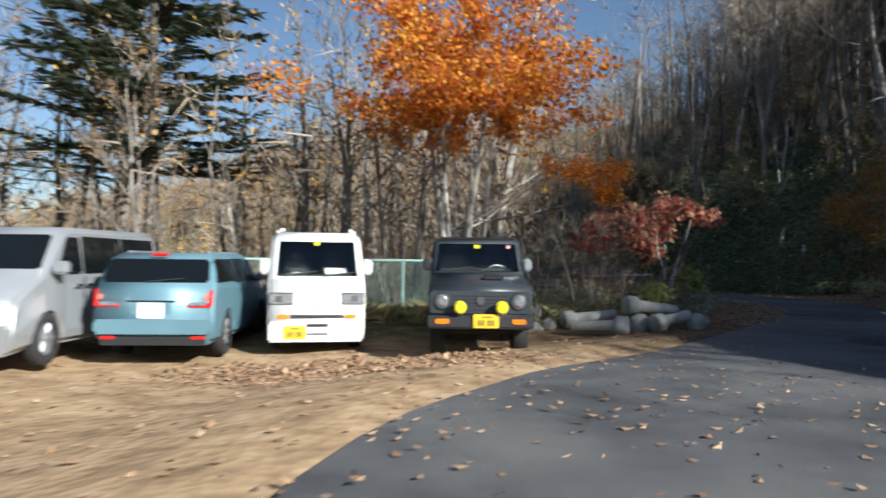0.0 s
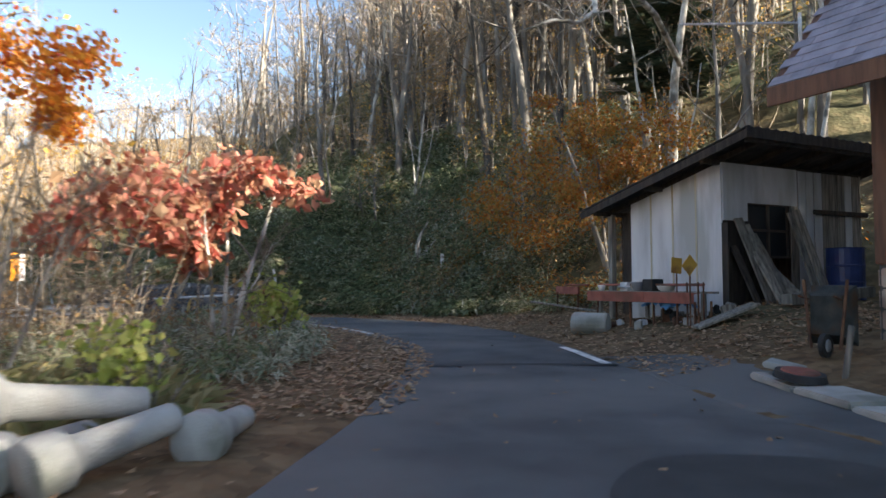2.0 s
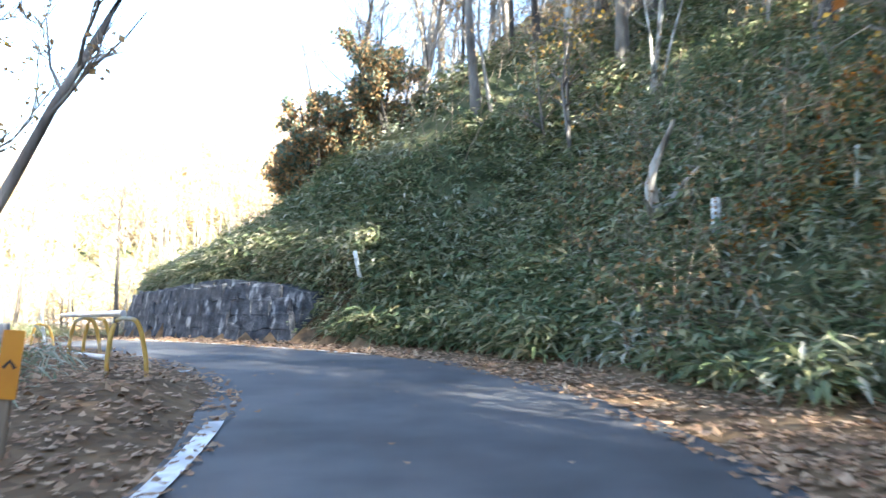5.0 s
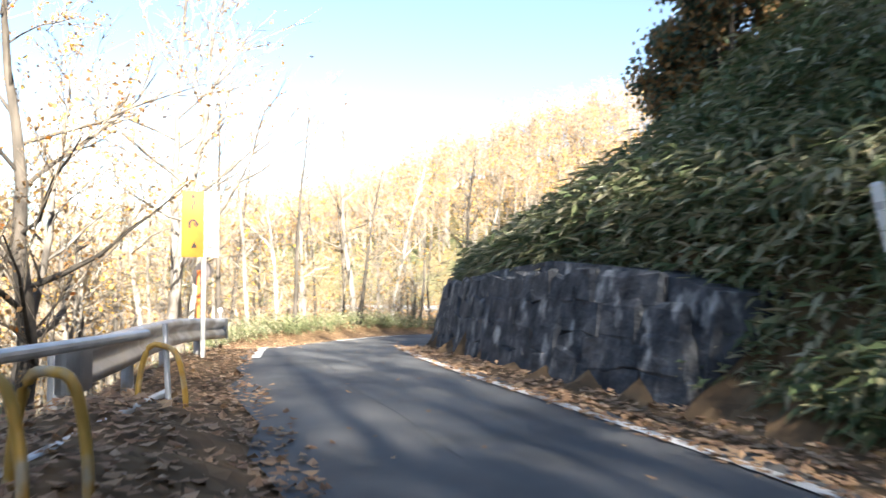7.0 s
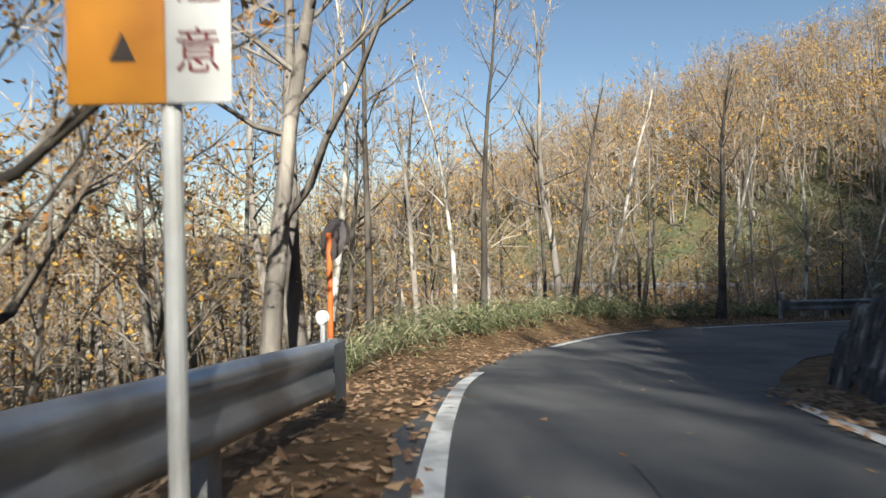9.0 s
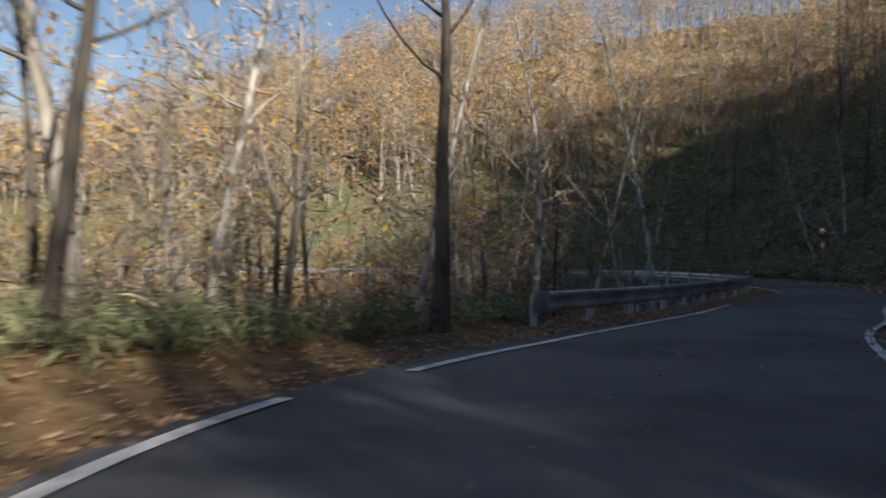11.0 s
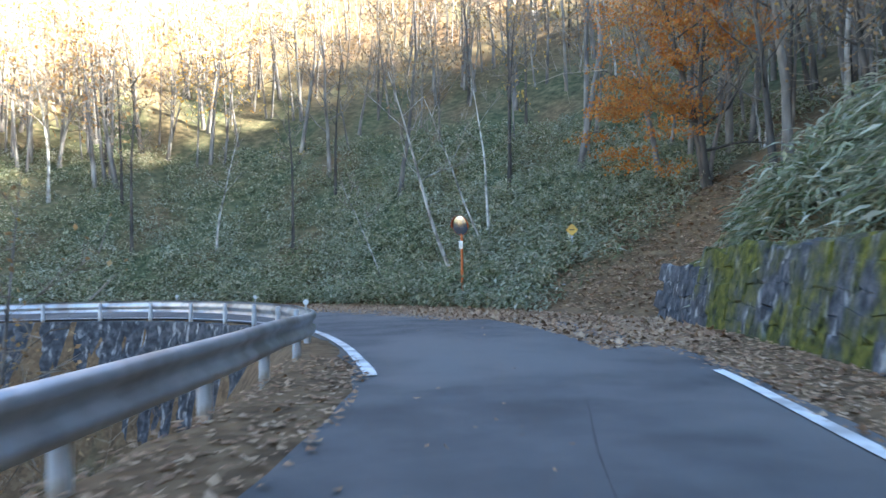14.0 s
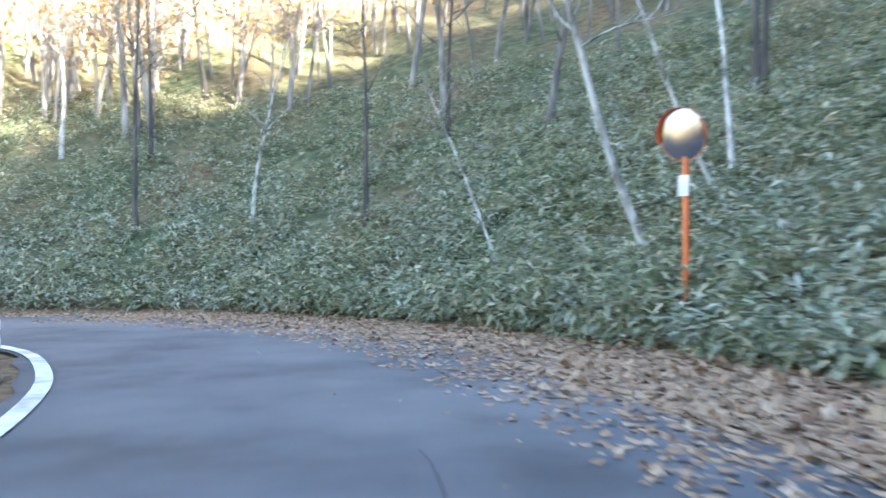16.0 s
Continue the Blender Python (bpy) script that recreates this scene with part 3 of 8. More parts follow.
def gully_wall(rows, out, depth):
    """A battered rubble wall below the outer edge of the road, towards the gully inside the hairpin."""
    n, m = 90, 16
    rr = np.linspace(rows[0], rows[1], n)
    v, f = [], []
    rnd = random.Random(5)
    for r in rr:
        e = lane_point(r, -1, 0)
        u = lane_point(r, -1, 0) - lane_point(r, 1, 0)
        u.z = 0
        u.normalize()
        v.append(e + u * 0.18 + Vector((0, 0, -0.03)))
        for k in range(m + 1):
            dz = depth * k / m
            v.append(e + u * (out + 0.16 * dz + (rnd.uniform(-0.045, 0.045) if k else 0)) + Vector((0, 0, -0.03 - dz)))
        v.append(e + u * 0.18 + Vector((0, 0, -depth)))
    w = m + 3
    for i in range(n - 1):
        for k in range(w):
            a, b = i * w + k, i * w + (k + 1) % w
            f.append((a, a + w, b + w, b))
    f += [tuple(range(w)), tuple((n - 1) * w + k for k in range(w - 1, -1, -1))]
    return tagged(new("wall_3", mesh_of("wall_3", v, f, M_STONE)), "rough grey rubble wall below the road in the hairpin's gully", "retaining wall", kind="structure")


gully_wall((30.6, 36.2), 0.55, 4.6)

# ---- guard rails ----
def along(points, step):
    """Places every step metres on a line, with the way it goes."""
    p = [Vector(q) for q in points]
    out, carry = [], 0.0
    for a, b in zip(p, p[1:]):
        d = (b - a).length
        while carry <= d:
            out.append((a.lerp(b, carry / d), (b - a).normalized()))
            carry += step
        carry -= d
    return out


BEAM = [(0.0, 0.33), (0.035, 0.325), (0.06, 0.28), (0.06, 0.24), (0.01, 0.195), (0.01, 0.135), (0.06, 0.09), (0.06, 0.05), (0.035, 0.005), (0.0, 0.0)]


def beam_mesh(points, low, side):
    """A W-shaped beam along a line; side 1: its ribs face right of the way."""
    p = [Vector(q) for q in points]
    v, f, m = [], [], len(BEAM)
    for i, q in enumerate(p):
        d = (p[min(i + 1, len(p) - 1)] - p[max(i - 1, 0)])
        u = Vector((d.y, -d.x, 0)).normalized() * side
        for off in (0.0, -0.006):
            for a, b in BEAM:
                v.append(q + u * (a + off) + Vector((0, 0, low + b)))
    for i in range(len(p) - 1):
        for k in range(m - 1):
            a, b = 2 * m * i + k, 2 * m * (i + 1) + k
            f.append((a, a + 1, b + 1, b))
            f.append((a + m, b + m, b + m + 1, a + m + 1))
        a, b = 2 * m * i, 2 * m * (i + 1)
        f.append((a, b, b + m, a + m))
        f.append((a + m - 1, a + 2 * m - 1, b + 2 * m - 1, b + m - 1))
    return mesh_of("beam", v, f, M_STEEL, True)


M_STEEL_POST = noisy("painted_post", [(0.42, 0.43, 0.44), (0.6, 0.61, 0.62)], 4, 6, 0.55, 0.2, bump=0.15, fine=50, stain=(0.35, 0.3, 0.24), stain_scale=3)
M_WHITE = noisy("white_paint", [(0.68, 0.68, 0.66), (0.8, 0.8, 0.78)], 5, 6, 0.5, bump=0.1, fine=60, stain=(0.55, 0.54, 0.5), stain_scale=2)
M_DARK = noisy("dark_rubber", [(0.012, 0.012, 0.012), (0.03, 0.03, 0.03)], 6, 4, 0.8, bump=0.2)


def guard_rail(points, label, top=0.56, post_step=2.0, sleeve_start=True, sleeve_end=True, side=1):
    e = empty("guard_rail", Matrix.Translation(points[0]), label, "guard rail")
    inv = Matrix.Translation(points[0]).inverted()
    loc = [inv @ Vector(q) for q in points]
    part("beam", beam_mesh(loc, top - 0.33, side), M_STEEL, e, "ribbed galvanised steel beam")
    pm = None
    for q, d in along(loc, post_step):
        u = Vector((d.y, -d.x, 0)).normalized() * side
        if pm is None:
            pm = bpy.data.meshes.new("post")
            bm = rod(0.057, 0.057, top + 0.55, Matrix.Translation((0, 0, -0.6)), 12)
            bm.to_mesh(pm)
            bm.free()
            pm.materials.append(M_STEEL_POST)
        part("post", pm, None, e, at=Matrix.Translation(q - u * 0.075), smooth=False)
    for on, (a, b) in ((sleeve_start, (loc[0], loc[1])), (sleeve_end, (loc[-1], loc[-2]))):
        if not on:
            continue
        d = (b - a).normalized()
        bm = bmesh.new()
        n = 9
        ring = []
        for zz in (0.0, 0.34):
            row = []
            for i in range(n + 1):
                t = math.pi * (0.5 + i / n)
                row.append(bm.verts.new((0.1 * math.cos(t), 0.085 * math.sin(t), zz)))
            row.append(bm.verts.new((0.22, -0.085, zz)))
            row.insert(0, bm.verts.new((0.22, 0.085, zz)))
            ring.append(row)
        for i in range(len(ring[0]) - 1):
            bm.faces.new((ring[0][i], ring[0][i + 1], ring[1][i + 1], ring[1][i]))
        bmesh.ops.solidify(bm, geom=bm.faces[:], thickness=0.006)
        part("end_sleeve", bm, M_STEEL, e, "rounded steel end sleeve", Matrix.Translation(a + Vector((0, 0, top - 0.335))) @ Matrix.Rotation(math.atan2(d.y, d.x), 4, "Z"))
    return e


def delineator(x, y, z, h=0.2):
    e = empty("delineator", Matrix.Translation((x, y, z)), "small white reflector on a short stem above the rail", "delineator", "delineators on the rails")
    part("stem", rod(0.016, 0.016, h - 0.03, None, 8), M_STEEL_POST, e)
    bm = rod(0.045, 0.045, 0.03, Matrix.Translation((0, 0.015, h)) @ Matrix.Rotation(math.pi / 2, 4, "X"), 16)
    part("reflector", bm, M_WHITE, e, "round white reflector")
    return e


def on_road(row, side, inset, dz=0.0):
    p = lane_point(row, side, inset)
    return (p.x, p.y, p.z + dz)


rail_a = [(5.05, 31.0, -0.1), (4.4, 32.0, -0.12), (3.6, 33.1, -0.16), (2.9, 34.1, -0.2), (2.3, 35.0, -0.26), (1.7, 36.1, -0.34), (1.3, 36.8, -0.4), (1.0, 37.35, -0.45)]
guard_rail(rail_a, "galvanised guard rail on the valley side of the road")
delineator(0.98, 37.3, 0.1, 0.16)
rows_b = np.concatenate([np.arange(22.4, 28, 0.25), np.arange(28, 38, 0.2)])
rail_b = [on_road(r, -1, -0.58 - 0.36 * smoothstep(r, 25.2, 26.7) + 0.7 * smoothstep(r, 27.0, 29.0), 0.05 * (1 - smoothstep(r, 27.3, 28.6))) for r in rows_b]
guard_rail(rail_b, "long galvanised guard rail that follows the hairpin bend")
delineator(rail_b[0][0] - 0.02, rail_b[0][1] + 0.12, rail_b[0][2] + 0.55, 0.22)
for r in (28.9, 31.0, 32.6, 34.2, 35.6):
    q = on_road(r, -1, -0.34)
    delineator(q[0], q[1], q[2] + 0.55, 0.14)


# ---- trees ----
class Wood:
    def __init__(self):
        self.v, self.f = [], []

    def tube(self, pts, rad, sides):
        base = len(self.v)
        n = len(pts)
        for i in range(n):
            d = pts[min(i + 1, n - 1)] - pts[max(i - 1, 0)]
            d = d / (np.linalg.norm(d) + 1e-9)
            a = np.cross(d, (0.31, 0.17, 0.93) if abs(d[2]) < 0.9 else (1, 0, 0))
            a /= np.linalg.norm(a) + 1e-9
            b = np.cross(d, a)
            for k in range(sides):
                t = 2 * math.pi * k / sides
                self.v.append(pts[i] + rad[i] * (math.cos(t) * a + math.sin(t) * b))
        for i in range(n - 1):
            for k in range(sides):
                p, q = base + i * sides + k, base + i * sides + (k + 1) % sides
                self.f.append((p, q, q + sides, p + sides))

    def twig(self, a, b, w, side):
        """A thin tapering twig."""
        k = len(self.v)
        s = np.cross(b - a, side)
        s = s / (np.linalg.norm(s) + 1e-9) * w
        self.v += [a - s, a + s, b]
        self.f.append((k, k + 1, k + 2))

    def mesh(self, name, mat):
        return mesh_of(name, [tuple(x) for x in self.v], self.f, mat, True)


def unit(v):
    return v / (np.linalg.norm(v) + 1e-9)


def branch_path(r, start, way, length, segs, up, wobble):
    pts, p, d = [start], start.copy(), unit(way)
    for i in range(segs):
        d = unit(d + np.array([r.uniform(-1, 1), r.uniform(-1, 1), r.uniform(-1, 1) + up]) * wobble)
        p = p + d * (length / segs)
        pts.append(p.copy())
    return pts


def grow_tree(seed, height, radius, first=0.35, limbs=11, reach=0.38, stems=1, lean=(0, 0), sub=5, twig=6, rise=0.5, bend=0.1):
    """Trunk with limbs, fine twigs, and the places where leaves hang."""
    r = random.Random(seed)
    wood, fine, tips = Wood(), Wood(), []
    for s in range(stems):
        a0 = r.uniform(0, 6.28)
        hh = height * (1 if s == 0 else r.uniform(0.7, 0.98))
        rr = radius * (1 if s == 0 else r.uniform(0.55, 0.85))
        way = np.array([lean[0] + (0.28 * math.cos(a0) if stems > 1 else 0), lean[1] + (0.28 * math.sin(a0) if stems > 1 else 0), 1.0])
        start = np.array([0.12 * math.cos(a0), 0.12 * math.sin(a0), -0.25]) if stems > 1 else np.array([0, 0, -0.3])
        trunk = branch_path(r, start, way, hh, 9, 0.5, bend)
        rad = [rr * (1.35 if i == 0 else 1) * (1 - 0.88 * (i / 9) ** 0.9) + 0.006 for i in range(10)]
        wood.tube(trunk, rad, 7)
        nl = max(4, int(limbs / (1 + 0.5 * (stems - 1))))
        for i in range(nl):
            t = first + (0.97 - first) * (i + r.random() * 0.8) / nl
            k = min(int(t * 9), 8)
            p = trunk[k] + (trunk[k + 1] - trunk[k]) * (t * 9 - k)
            az = i * 2.4 + r.uniform(-0.6, 0.6)
            el = r.uniform(0.15, 0.5) + rise * t
            ln = hh * reach * (1.12 - 0.75 * t) * r.uniform(0.7, 1.2)
            lr = max(0.008, rad[k] * r.uniform(0.32, 0.5))
            lp = branch_path(r, p, np.array([math.cos(az) * math.cos(el), math.sin(az) * math.cos(el), math.sin(el)]), ln, 5, 0.35, 0.22)
            wood.tube(lp, [lr * (1 - 0.8 * j / 5) for j in range(6)], 4)
            for j in range(sub):
                m = r.uniform(0.25, 1.0) * 4.99
                q = lp[int(m)] + (lp[int(m) + 1] - lp[int(m)]) * (m % 1)
                d = unit(lp[int(m) + 1] - lp[int(m)]) + np.array([r.uniform(-1, 1), r.uniform(-1, 1), r.uniform(-0.35, 0.9)]) * 0.85
                sl = ln * r.uniform(0.25, 0.5)
                sp = branch_path(r, q, d, sl, 3, 0.25, 0.25)
                fine.tube(sp, [lr * 0.36, lr * 0.27, lr * 0.2, lr * 0.1], 3)
                for w in range(twig + 5):
                    o = r.uniform(0.2, 1.0) * 2.99
                    q2 = sp[int(o)] + (sp[int(o) + 1] - sp[int(o)]) * (o % 1)
                    d2 = unit(sp[int(o) + 1] - sp[int(o)]) + np.array([r.uniform(-1, 1), r.uniform(-1, 1), r.uniform(-0.4, 0.8)]) * 0.8
                    tp = branch_path(r, q2, d2, sl * r.uniform(0.3, 0.75), 1, 0.2, 0.2)
                    fine.twig(tp[0], tp[1], 0.008, np.array([r.uniform(-1, 1), r.uniform(-1, 1), r.uniform(-1, 1)]))
                    tips += [tp[0] * 0.5 + tp[1] * 0.5, tp[1]]
    return wood, fine, np.array(tips)


def leaf_mesh(name, places, size, mat, seed, droop=0.3, aspect=0.7, flat=0.0, spread=0.08):
    """One small folded leaf at each place."""
    r = np.random.RandomState(seed)
    n = len(places)
    p = np.asarray(places) + r.normal(0, spread, (n, 3))
    d = r.normal(0, 1, (n, 3))
    d[:, 2] = d[:, 2] * (1 - flat) - droop
    d /= np.linalg.norm(d, axis=1)[:, None]
    s = np.cross(d, r.normal(0, 1, (n, 3)) * (1 - flat) + np.array([0, 0, flat * 3]))
    s /= np.linalg.norm(s, axis=1)[:, None] + 1e-9
    z = size * r.uniform(0.6, 1.3, (n, 1))
    nn = np.cross(d, s)
    a, b, c, e = p, p + d * z * 0.5 + s * z * aspect * 0.5 + nn * z * 0.12, p + d * z, p + d * z * 0.5 - s * z * aspect * 0.5 + nn * z * 0.12
    v = np.stack([a, b, c, e], 1).reshape(-1, 3)
    i = np.arange(n)[:, None] * 4
    f = np.concatenate([i, i + 1, i + 2, i + 3], 1)
    return mesh_of(name, v.tolist(), f.tolist(), mat)


M_TAN = leafy("leaf_tan", [(0.2, 0.11, 0.05), (0.34, 0.2, 0.09), (0.45, 0.3, 0.14), (0.3, 0.16, 0.07)])
M_GOLD = leafy("leaf_gold", [(0.5, 0.28, 0.06), (0.62, 0.4, 0.08), (0.45, 0.22, 0.05), (0.55, 0.42, 0.14)])
M_ORANGE = leafy("leaf_orange", [(0.52, 0.12, 0.02), (0.66, 0.22, 0.025), (0.78, 0.36, 0.04), (0.42, 0.075, 0.02), (0.8, 0.45, 0.06)], through=0.45)
M_RED = leafy("leaf_red", [(0.3, 0.06, 0.045), (0.46, 0.14, 0.1), (0.55, 0.27, 0.19), (0.3, 0.09, 0.05), (0.52, 0.34, 0.2), (0.36, 0.1, 0.07)], through=0.4)
M_RUST = leafy("leaf_rust", [(0.28, 0.085, 0.02), (0.42, 0.15, 0.025), (0.5, 0.24, 0.05), (0.22, 0.15, 0.035), (0.45, 0.28, 0.08)], through=0.42)
M_AMBER = leafy("leaf_amber", [(0.45, 0.14, 0.025), (0.6, 0.24, 0.04), (0.4, 0.11, 0.02), (0.55, 0.32, 0.09), (0.32, 0.14, 0.04)], through=0.45)
M_LIME = leafy("leaf_lime", [(0.3, 0.36, 0.07), (0.42, 0.45, 0.12), (0.5, 0.45, 0.16)], through=0.4)
M_NEEDLE = leafy("needles", [(0.06, 0.085, 0.055), (0.1, 0.14, 0.09), (0.15, 0.185, 0.125), (0.2, 0.185, 0.11)], rough=0.6, through=0.25)


def tree(name, m, label, seed, height, radius, bark, group="", leaves=(), category="tree", **kw):
    """A tree with a trunk, a crown of twigs and, where given, leaves: (material, share of tips, size)."""
    wood, fine, tips = grow_tree(seed, height, radius, **kw)
    e = empty(name, m, label, category, group)
    part("trunk", wood.mesh("trunk", bark), None, e)
    part("crown", fine.mesh("crown", M_TWIG), None, e, "bare fine twigs")
    r = np.random.RandomState(seed)
    for mat, share, size in leaves:
        k = int(len(tips) * share)
        pick = tips[r.randint(0, len(tips), k)]
        part("foliage", leaf_mesh("foliage", pick, size, mat, seed), None, e)
    return e


def plant(e, x, y, turn=0.0, scale=1.0, sink=0.0):
    return copy_thing(e, Matrix.Translation((x, y, level(x, y) - sink)) @ Matrix.Rotation(turn, 4, "Z") @ Matrix.Diagonal((scale, scale, scale, 1)))


def put(e, x, y, turn=0.0, scale=1.0, sink=0.0):
    e.matrix_basis = Matrix.Translation((x, y, level(x, y) - sink)) @ Matrix.Rotation(turn, 4, "Z") @ Matrix.Diagonal((scale, scale, scale, 1))
    return e


HERE = Matrix()
# kinds of forest tree
kinds = [
    tree("bare_tree", HERE, "tall bare grey deciduous tree on the slope", 1, 9.5, 0.13, M_BARK, "bare forest trees", [(M_TAN, 0.12, 0.07)], first=0.4, limbs=11),
    tree("bare_tree", HERE, "tall bare dark-barked tree with upswept limbs", 2, 10.5, 0.17, M_BARKD, "bare forest trees", [(M_TAN, 0.06, 0.07)], first=0.42, limbs=12, reach=0.34, rise=0.7),
    tree("bare_tree", HERE, "slender pale-barked bare tree on the slope", 3, 8.5, 0.085, M_BIRCH, "bare forest trees", first=0.45, limbs=9, reach=0.3, rise=0.8),
    tree("bare_tree", HERE, "bare tree with several crooked pale stems", 4, 6.5, 0.085, M_BIRCH, "bare forest trees", [(M_TAN, 0.1, 0.06)], first=0.35, limbs=9, stems=3, bend=0.14),
    tree("bare_tree", HERE, "tree with thin remains of tan leaves", 5, 8.0, 0.12, M_BARK, "bare forest trees", [(M_TAN, 0.5, 0.085), (M_GOLD, 0.12, 0.08)], first=0.3, limbs=12, reach=0.4),
    tree("bare_tree", HERE, "slim dark tree with a bare upper crown", 6, 9.0, 0.1, M_BARKD, "bare forest trees", [(M_GOLD, 0.08, 0.08)], first=0.5, limbs=10, reach=0.28, rise=0.6, bend=0.07),
]
used = [False] * len(kinds)


def stand(k, x, y, turn, scale=1.0):
    if not used[k]:
        used[k] = True
        return put(kinds[k], x, y, turn, scale)
    return plant(kinds[k], x, y, turn, scale)


rt = random.Random(7)
# trees along the valley side by the first bend, and at the mouth of the hairpin
for k, x, y, s in ((1, -1.6, 55.4, 0.78), (5, -6.9, 61.2, 1.0), (0, -5.7, 53.5, 1.1),
                   (1, -10.2, 50.8, 1.1), (2, -6.7, 49.4, 1.0), (2, -0.5, 61.3, 1.0), (2, 0.9, 64.7, 0.9), (2, 2.72, 66.2, 1.05), (4, -2.6, 36.0, 0.95),
                   (0, -3.7, 41.4, 1.05), (4, 5.0, 27.2, 0.9), (2, -2.75, 59.5, 1.1), (5, 0.0, 67.5, 0.85), (3, 3.4, 70.5, 0.7), (5, -9.0, 55.5, 1.0), (3, 1.8, 63.0, 0.7),
                   (0, -8.5, 45.0, 0.95), (4, -6.0, 38.2, 0.8), (5, -10.5, 41.5, 0.9), (4, -4.5, 32.5, 0.85), (2, -3.4, 64.2, 0.95), (0, -4.2, 70.2, 0.9), (3, -1.2, 74.5, 0.8)):
    stand(k, x, y, rt.uniform(0, 6.28), s)
# trees behind the fence and left of the road
for k, x, y, s in ((3, -1.2, 16.2, 0.75), (3, 2.4, 17.6, 0.7), (2, 1.1, 19.9, 0.8), (2, 0.6, 19.6, 0.7), (0, -2.6, 18.6, 0.75), (3, -4.4, 16.6, 0.8), (4, -7.4, 17.4, 0.75), (0, 0.3, 23.4, 0.75),
                   (3, -6.0, 20.5, 0.85), (0, -9.5, 20.2, 0.8), (5, 3.2, 24.2, 0.7), (4, -12.4, 18.2, 0.8), (3, -15.0, 16.0, 0.8), (0, -3.5, 24.5, 0.9), (4, 1.8, 28.0, 0.8), (5, -1.0, 28.5, 0.85),
                   (3, 4.6, 22.0, 0.5), (1, -7.5, 27.0, 0.9), (4, -13.5, 24.5, 0.9), (0, -18.0, 20.5, 0.9), (3, -1.8, 21.2, 0.7), (4, -10.5, 14.6, 0.62), (3, -13.6, 12.4, 0.6), (2, -4.9, 22.3, 0.8)):
    stand(k, x, y, rt.uniform(0, 6.28), s)
# wood on the hillside above the shed and along the bank
wood_rng = random.Random(21)
spots = []


def free(x, y, gap):
    if any((x - a) ** 2 + (y - b) ** 2 < gap * gap for a, b in spots):
        return False
    spots.append((x, y))
    return True


def wood_patch(n, rows, outs, gap, side=1, kinds_w=(0, 0, 1, 2, 3, 4, 5), smin=0.75, smax=1.15):
    made = tries = 0
    while made < n and tries < n * 30:
        tries += 1
        r = wood_rng.uniform(*rows)
        e, u = lane_point(r, side, 0), (lane_point(r, 1, 0) - lane_point(r, -1, 0)).normalized() * side
        o = wood_rng.uniform(*outs)
        x, y = e.x + u.x * o, e.y + u.y * o
        if 11.0 < x < 19 and -3 < y < 20.5:
            continue
        d, row, lev, half = lane_at(np.array([x]), np.array([y]))
        if abs(d[0]) - half[0] < outs[0] * 0.8 or not free(x, y, gap):
            continue
        stand(wood_rng.choice(kinds_w), x, y, wood_rng.uniform(0, 6.28), wood_rng.uniform(smin, smax))
        made += 1


wood_patch(80, (7.0, 13.5), (6.0, 24), 1.1, smin=0.9, smax=1.35)
wood_patch(22, (12.5, 18), (4.8, 18), 1.2)
wood_patch(46, (20.5, 29.5), (5, 24), 1.3, smin=0.8, smax=1.25)
wood_patch(18, (28.5, 30.5), (7, 26), 1.4)
wood_patch(38, (30.5, 37.5), (7, 28), 2.0, kinds_w=(0, 1, 2, 4, 4, 5, 5))
# unseen trees right of the car park, added to shade the road
wood_patch(40, (0.8, 7), (13, 30), 1.5, kinds_w=(0, 1, 4, 4, 5))
wood_patch(22, (14, 22), (4, 22), 1.8, side=-1, kinds_w=(0, 4, 4, 5, 2))

# trees rooted in the gully inside the hairpin
for k, x, y, s in ((4, 1.6, 78.6, 0.95), (4, -2.5, 80.5, 0.95), (3, 4.4, 82.0, 0.8), (4, -0.5, 84.0, 0.85), (3, 2.6, 75.6, 0.75), (0, -4.0, 85.5, 0.95)):
    stand(k, x, y, rt.uniform(0, 6.28), s)
# stout oak below the guard rail, and slim trees at the bend beyond it
put(tree("oak_tree", HERE, "stout dark oak holding russet leaves below the guard rail", 71, 8.5, 0.19, M_BARKD, leaves=[(M_TAN, 0.55, 0.1), (M_AMBER, 0.16, 0.09)], first=0.16, limbs=14, reach=0.5, sub=6, rise=0.35, bend=0.17), -1.5, 35.6)
put(tree("oak_tree", HERE, "pale-stemmed oak with a few dry leaves beside the bend", 72, 9.0, 0.15, M_BARK, leaves=[(M_TAN, 0.3, 0.09)], first=0.3, limbs=13, reach=0.4, bend=0.13), -2.5, 39.6)
for k, x, y, s in ((5, -4.3, 47.2, 0.85), (1, -3.9, 50.6, 0.72), (5, -5.0, 44.3, 0.9), (1, -7.6, 46.2, 0.8), (4, -6.6, 41.2, 0.8), (4, -4.6, 36.2, 0.8), (4, 1.2, 32.6, 0.62)):
    stand(k, x, y, rt.uniform(0, 6.28), s)
put(tree("leaning_tree", HERE, "grey trunk leaning out towards the road from the valley side", 73, 7.5, 0.085, M_BARK, leaves=[(M_TAN, 0.15, 0.08)], lean=(0.62, 0.1), first=0.5, limbs=9, bend=0.08), 5.2, 27.2)
put(tree("birch_tree", HERE, "stout white-barked birch behind the red-leaved tree", 74, 11.0, 0.17, M_BIRCH, first=0.3, limbs=12, stems=2, reach=0.3, rise=0.7, bend=0.07), 1.05, 20.4)
put(tree("birch_tree", HERE, "slender white-barked birch at the edge of the wood", 75, 9.5, 0.12, M_BIRCH, first=0.32, limbs=11, reach=0.32, rise=0.6, bend=0.1), -0.6, 19.2)
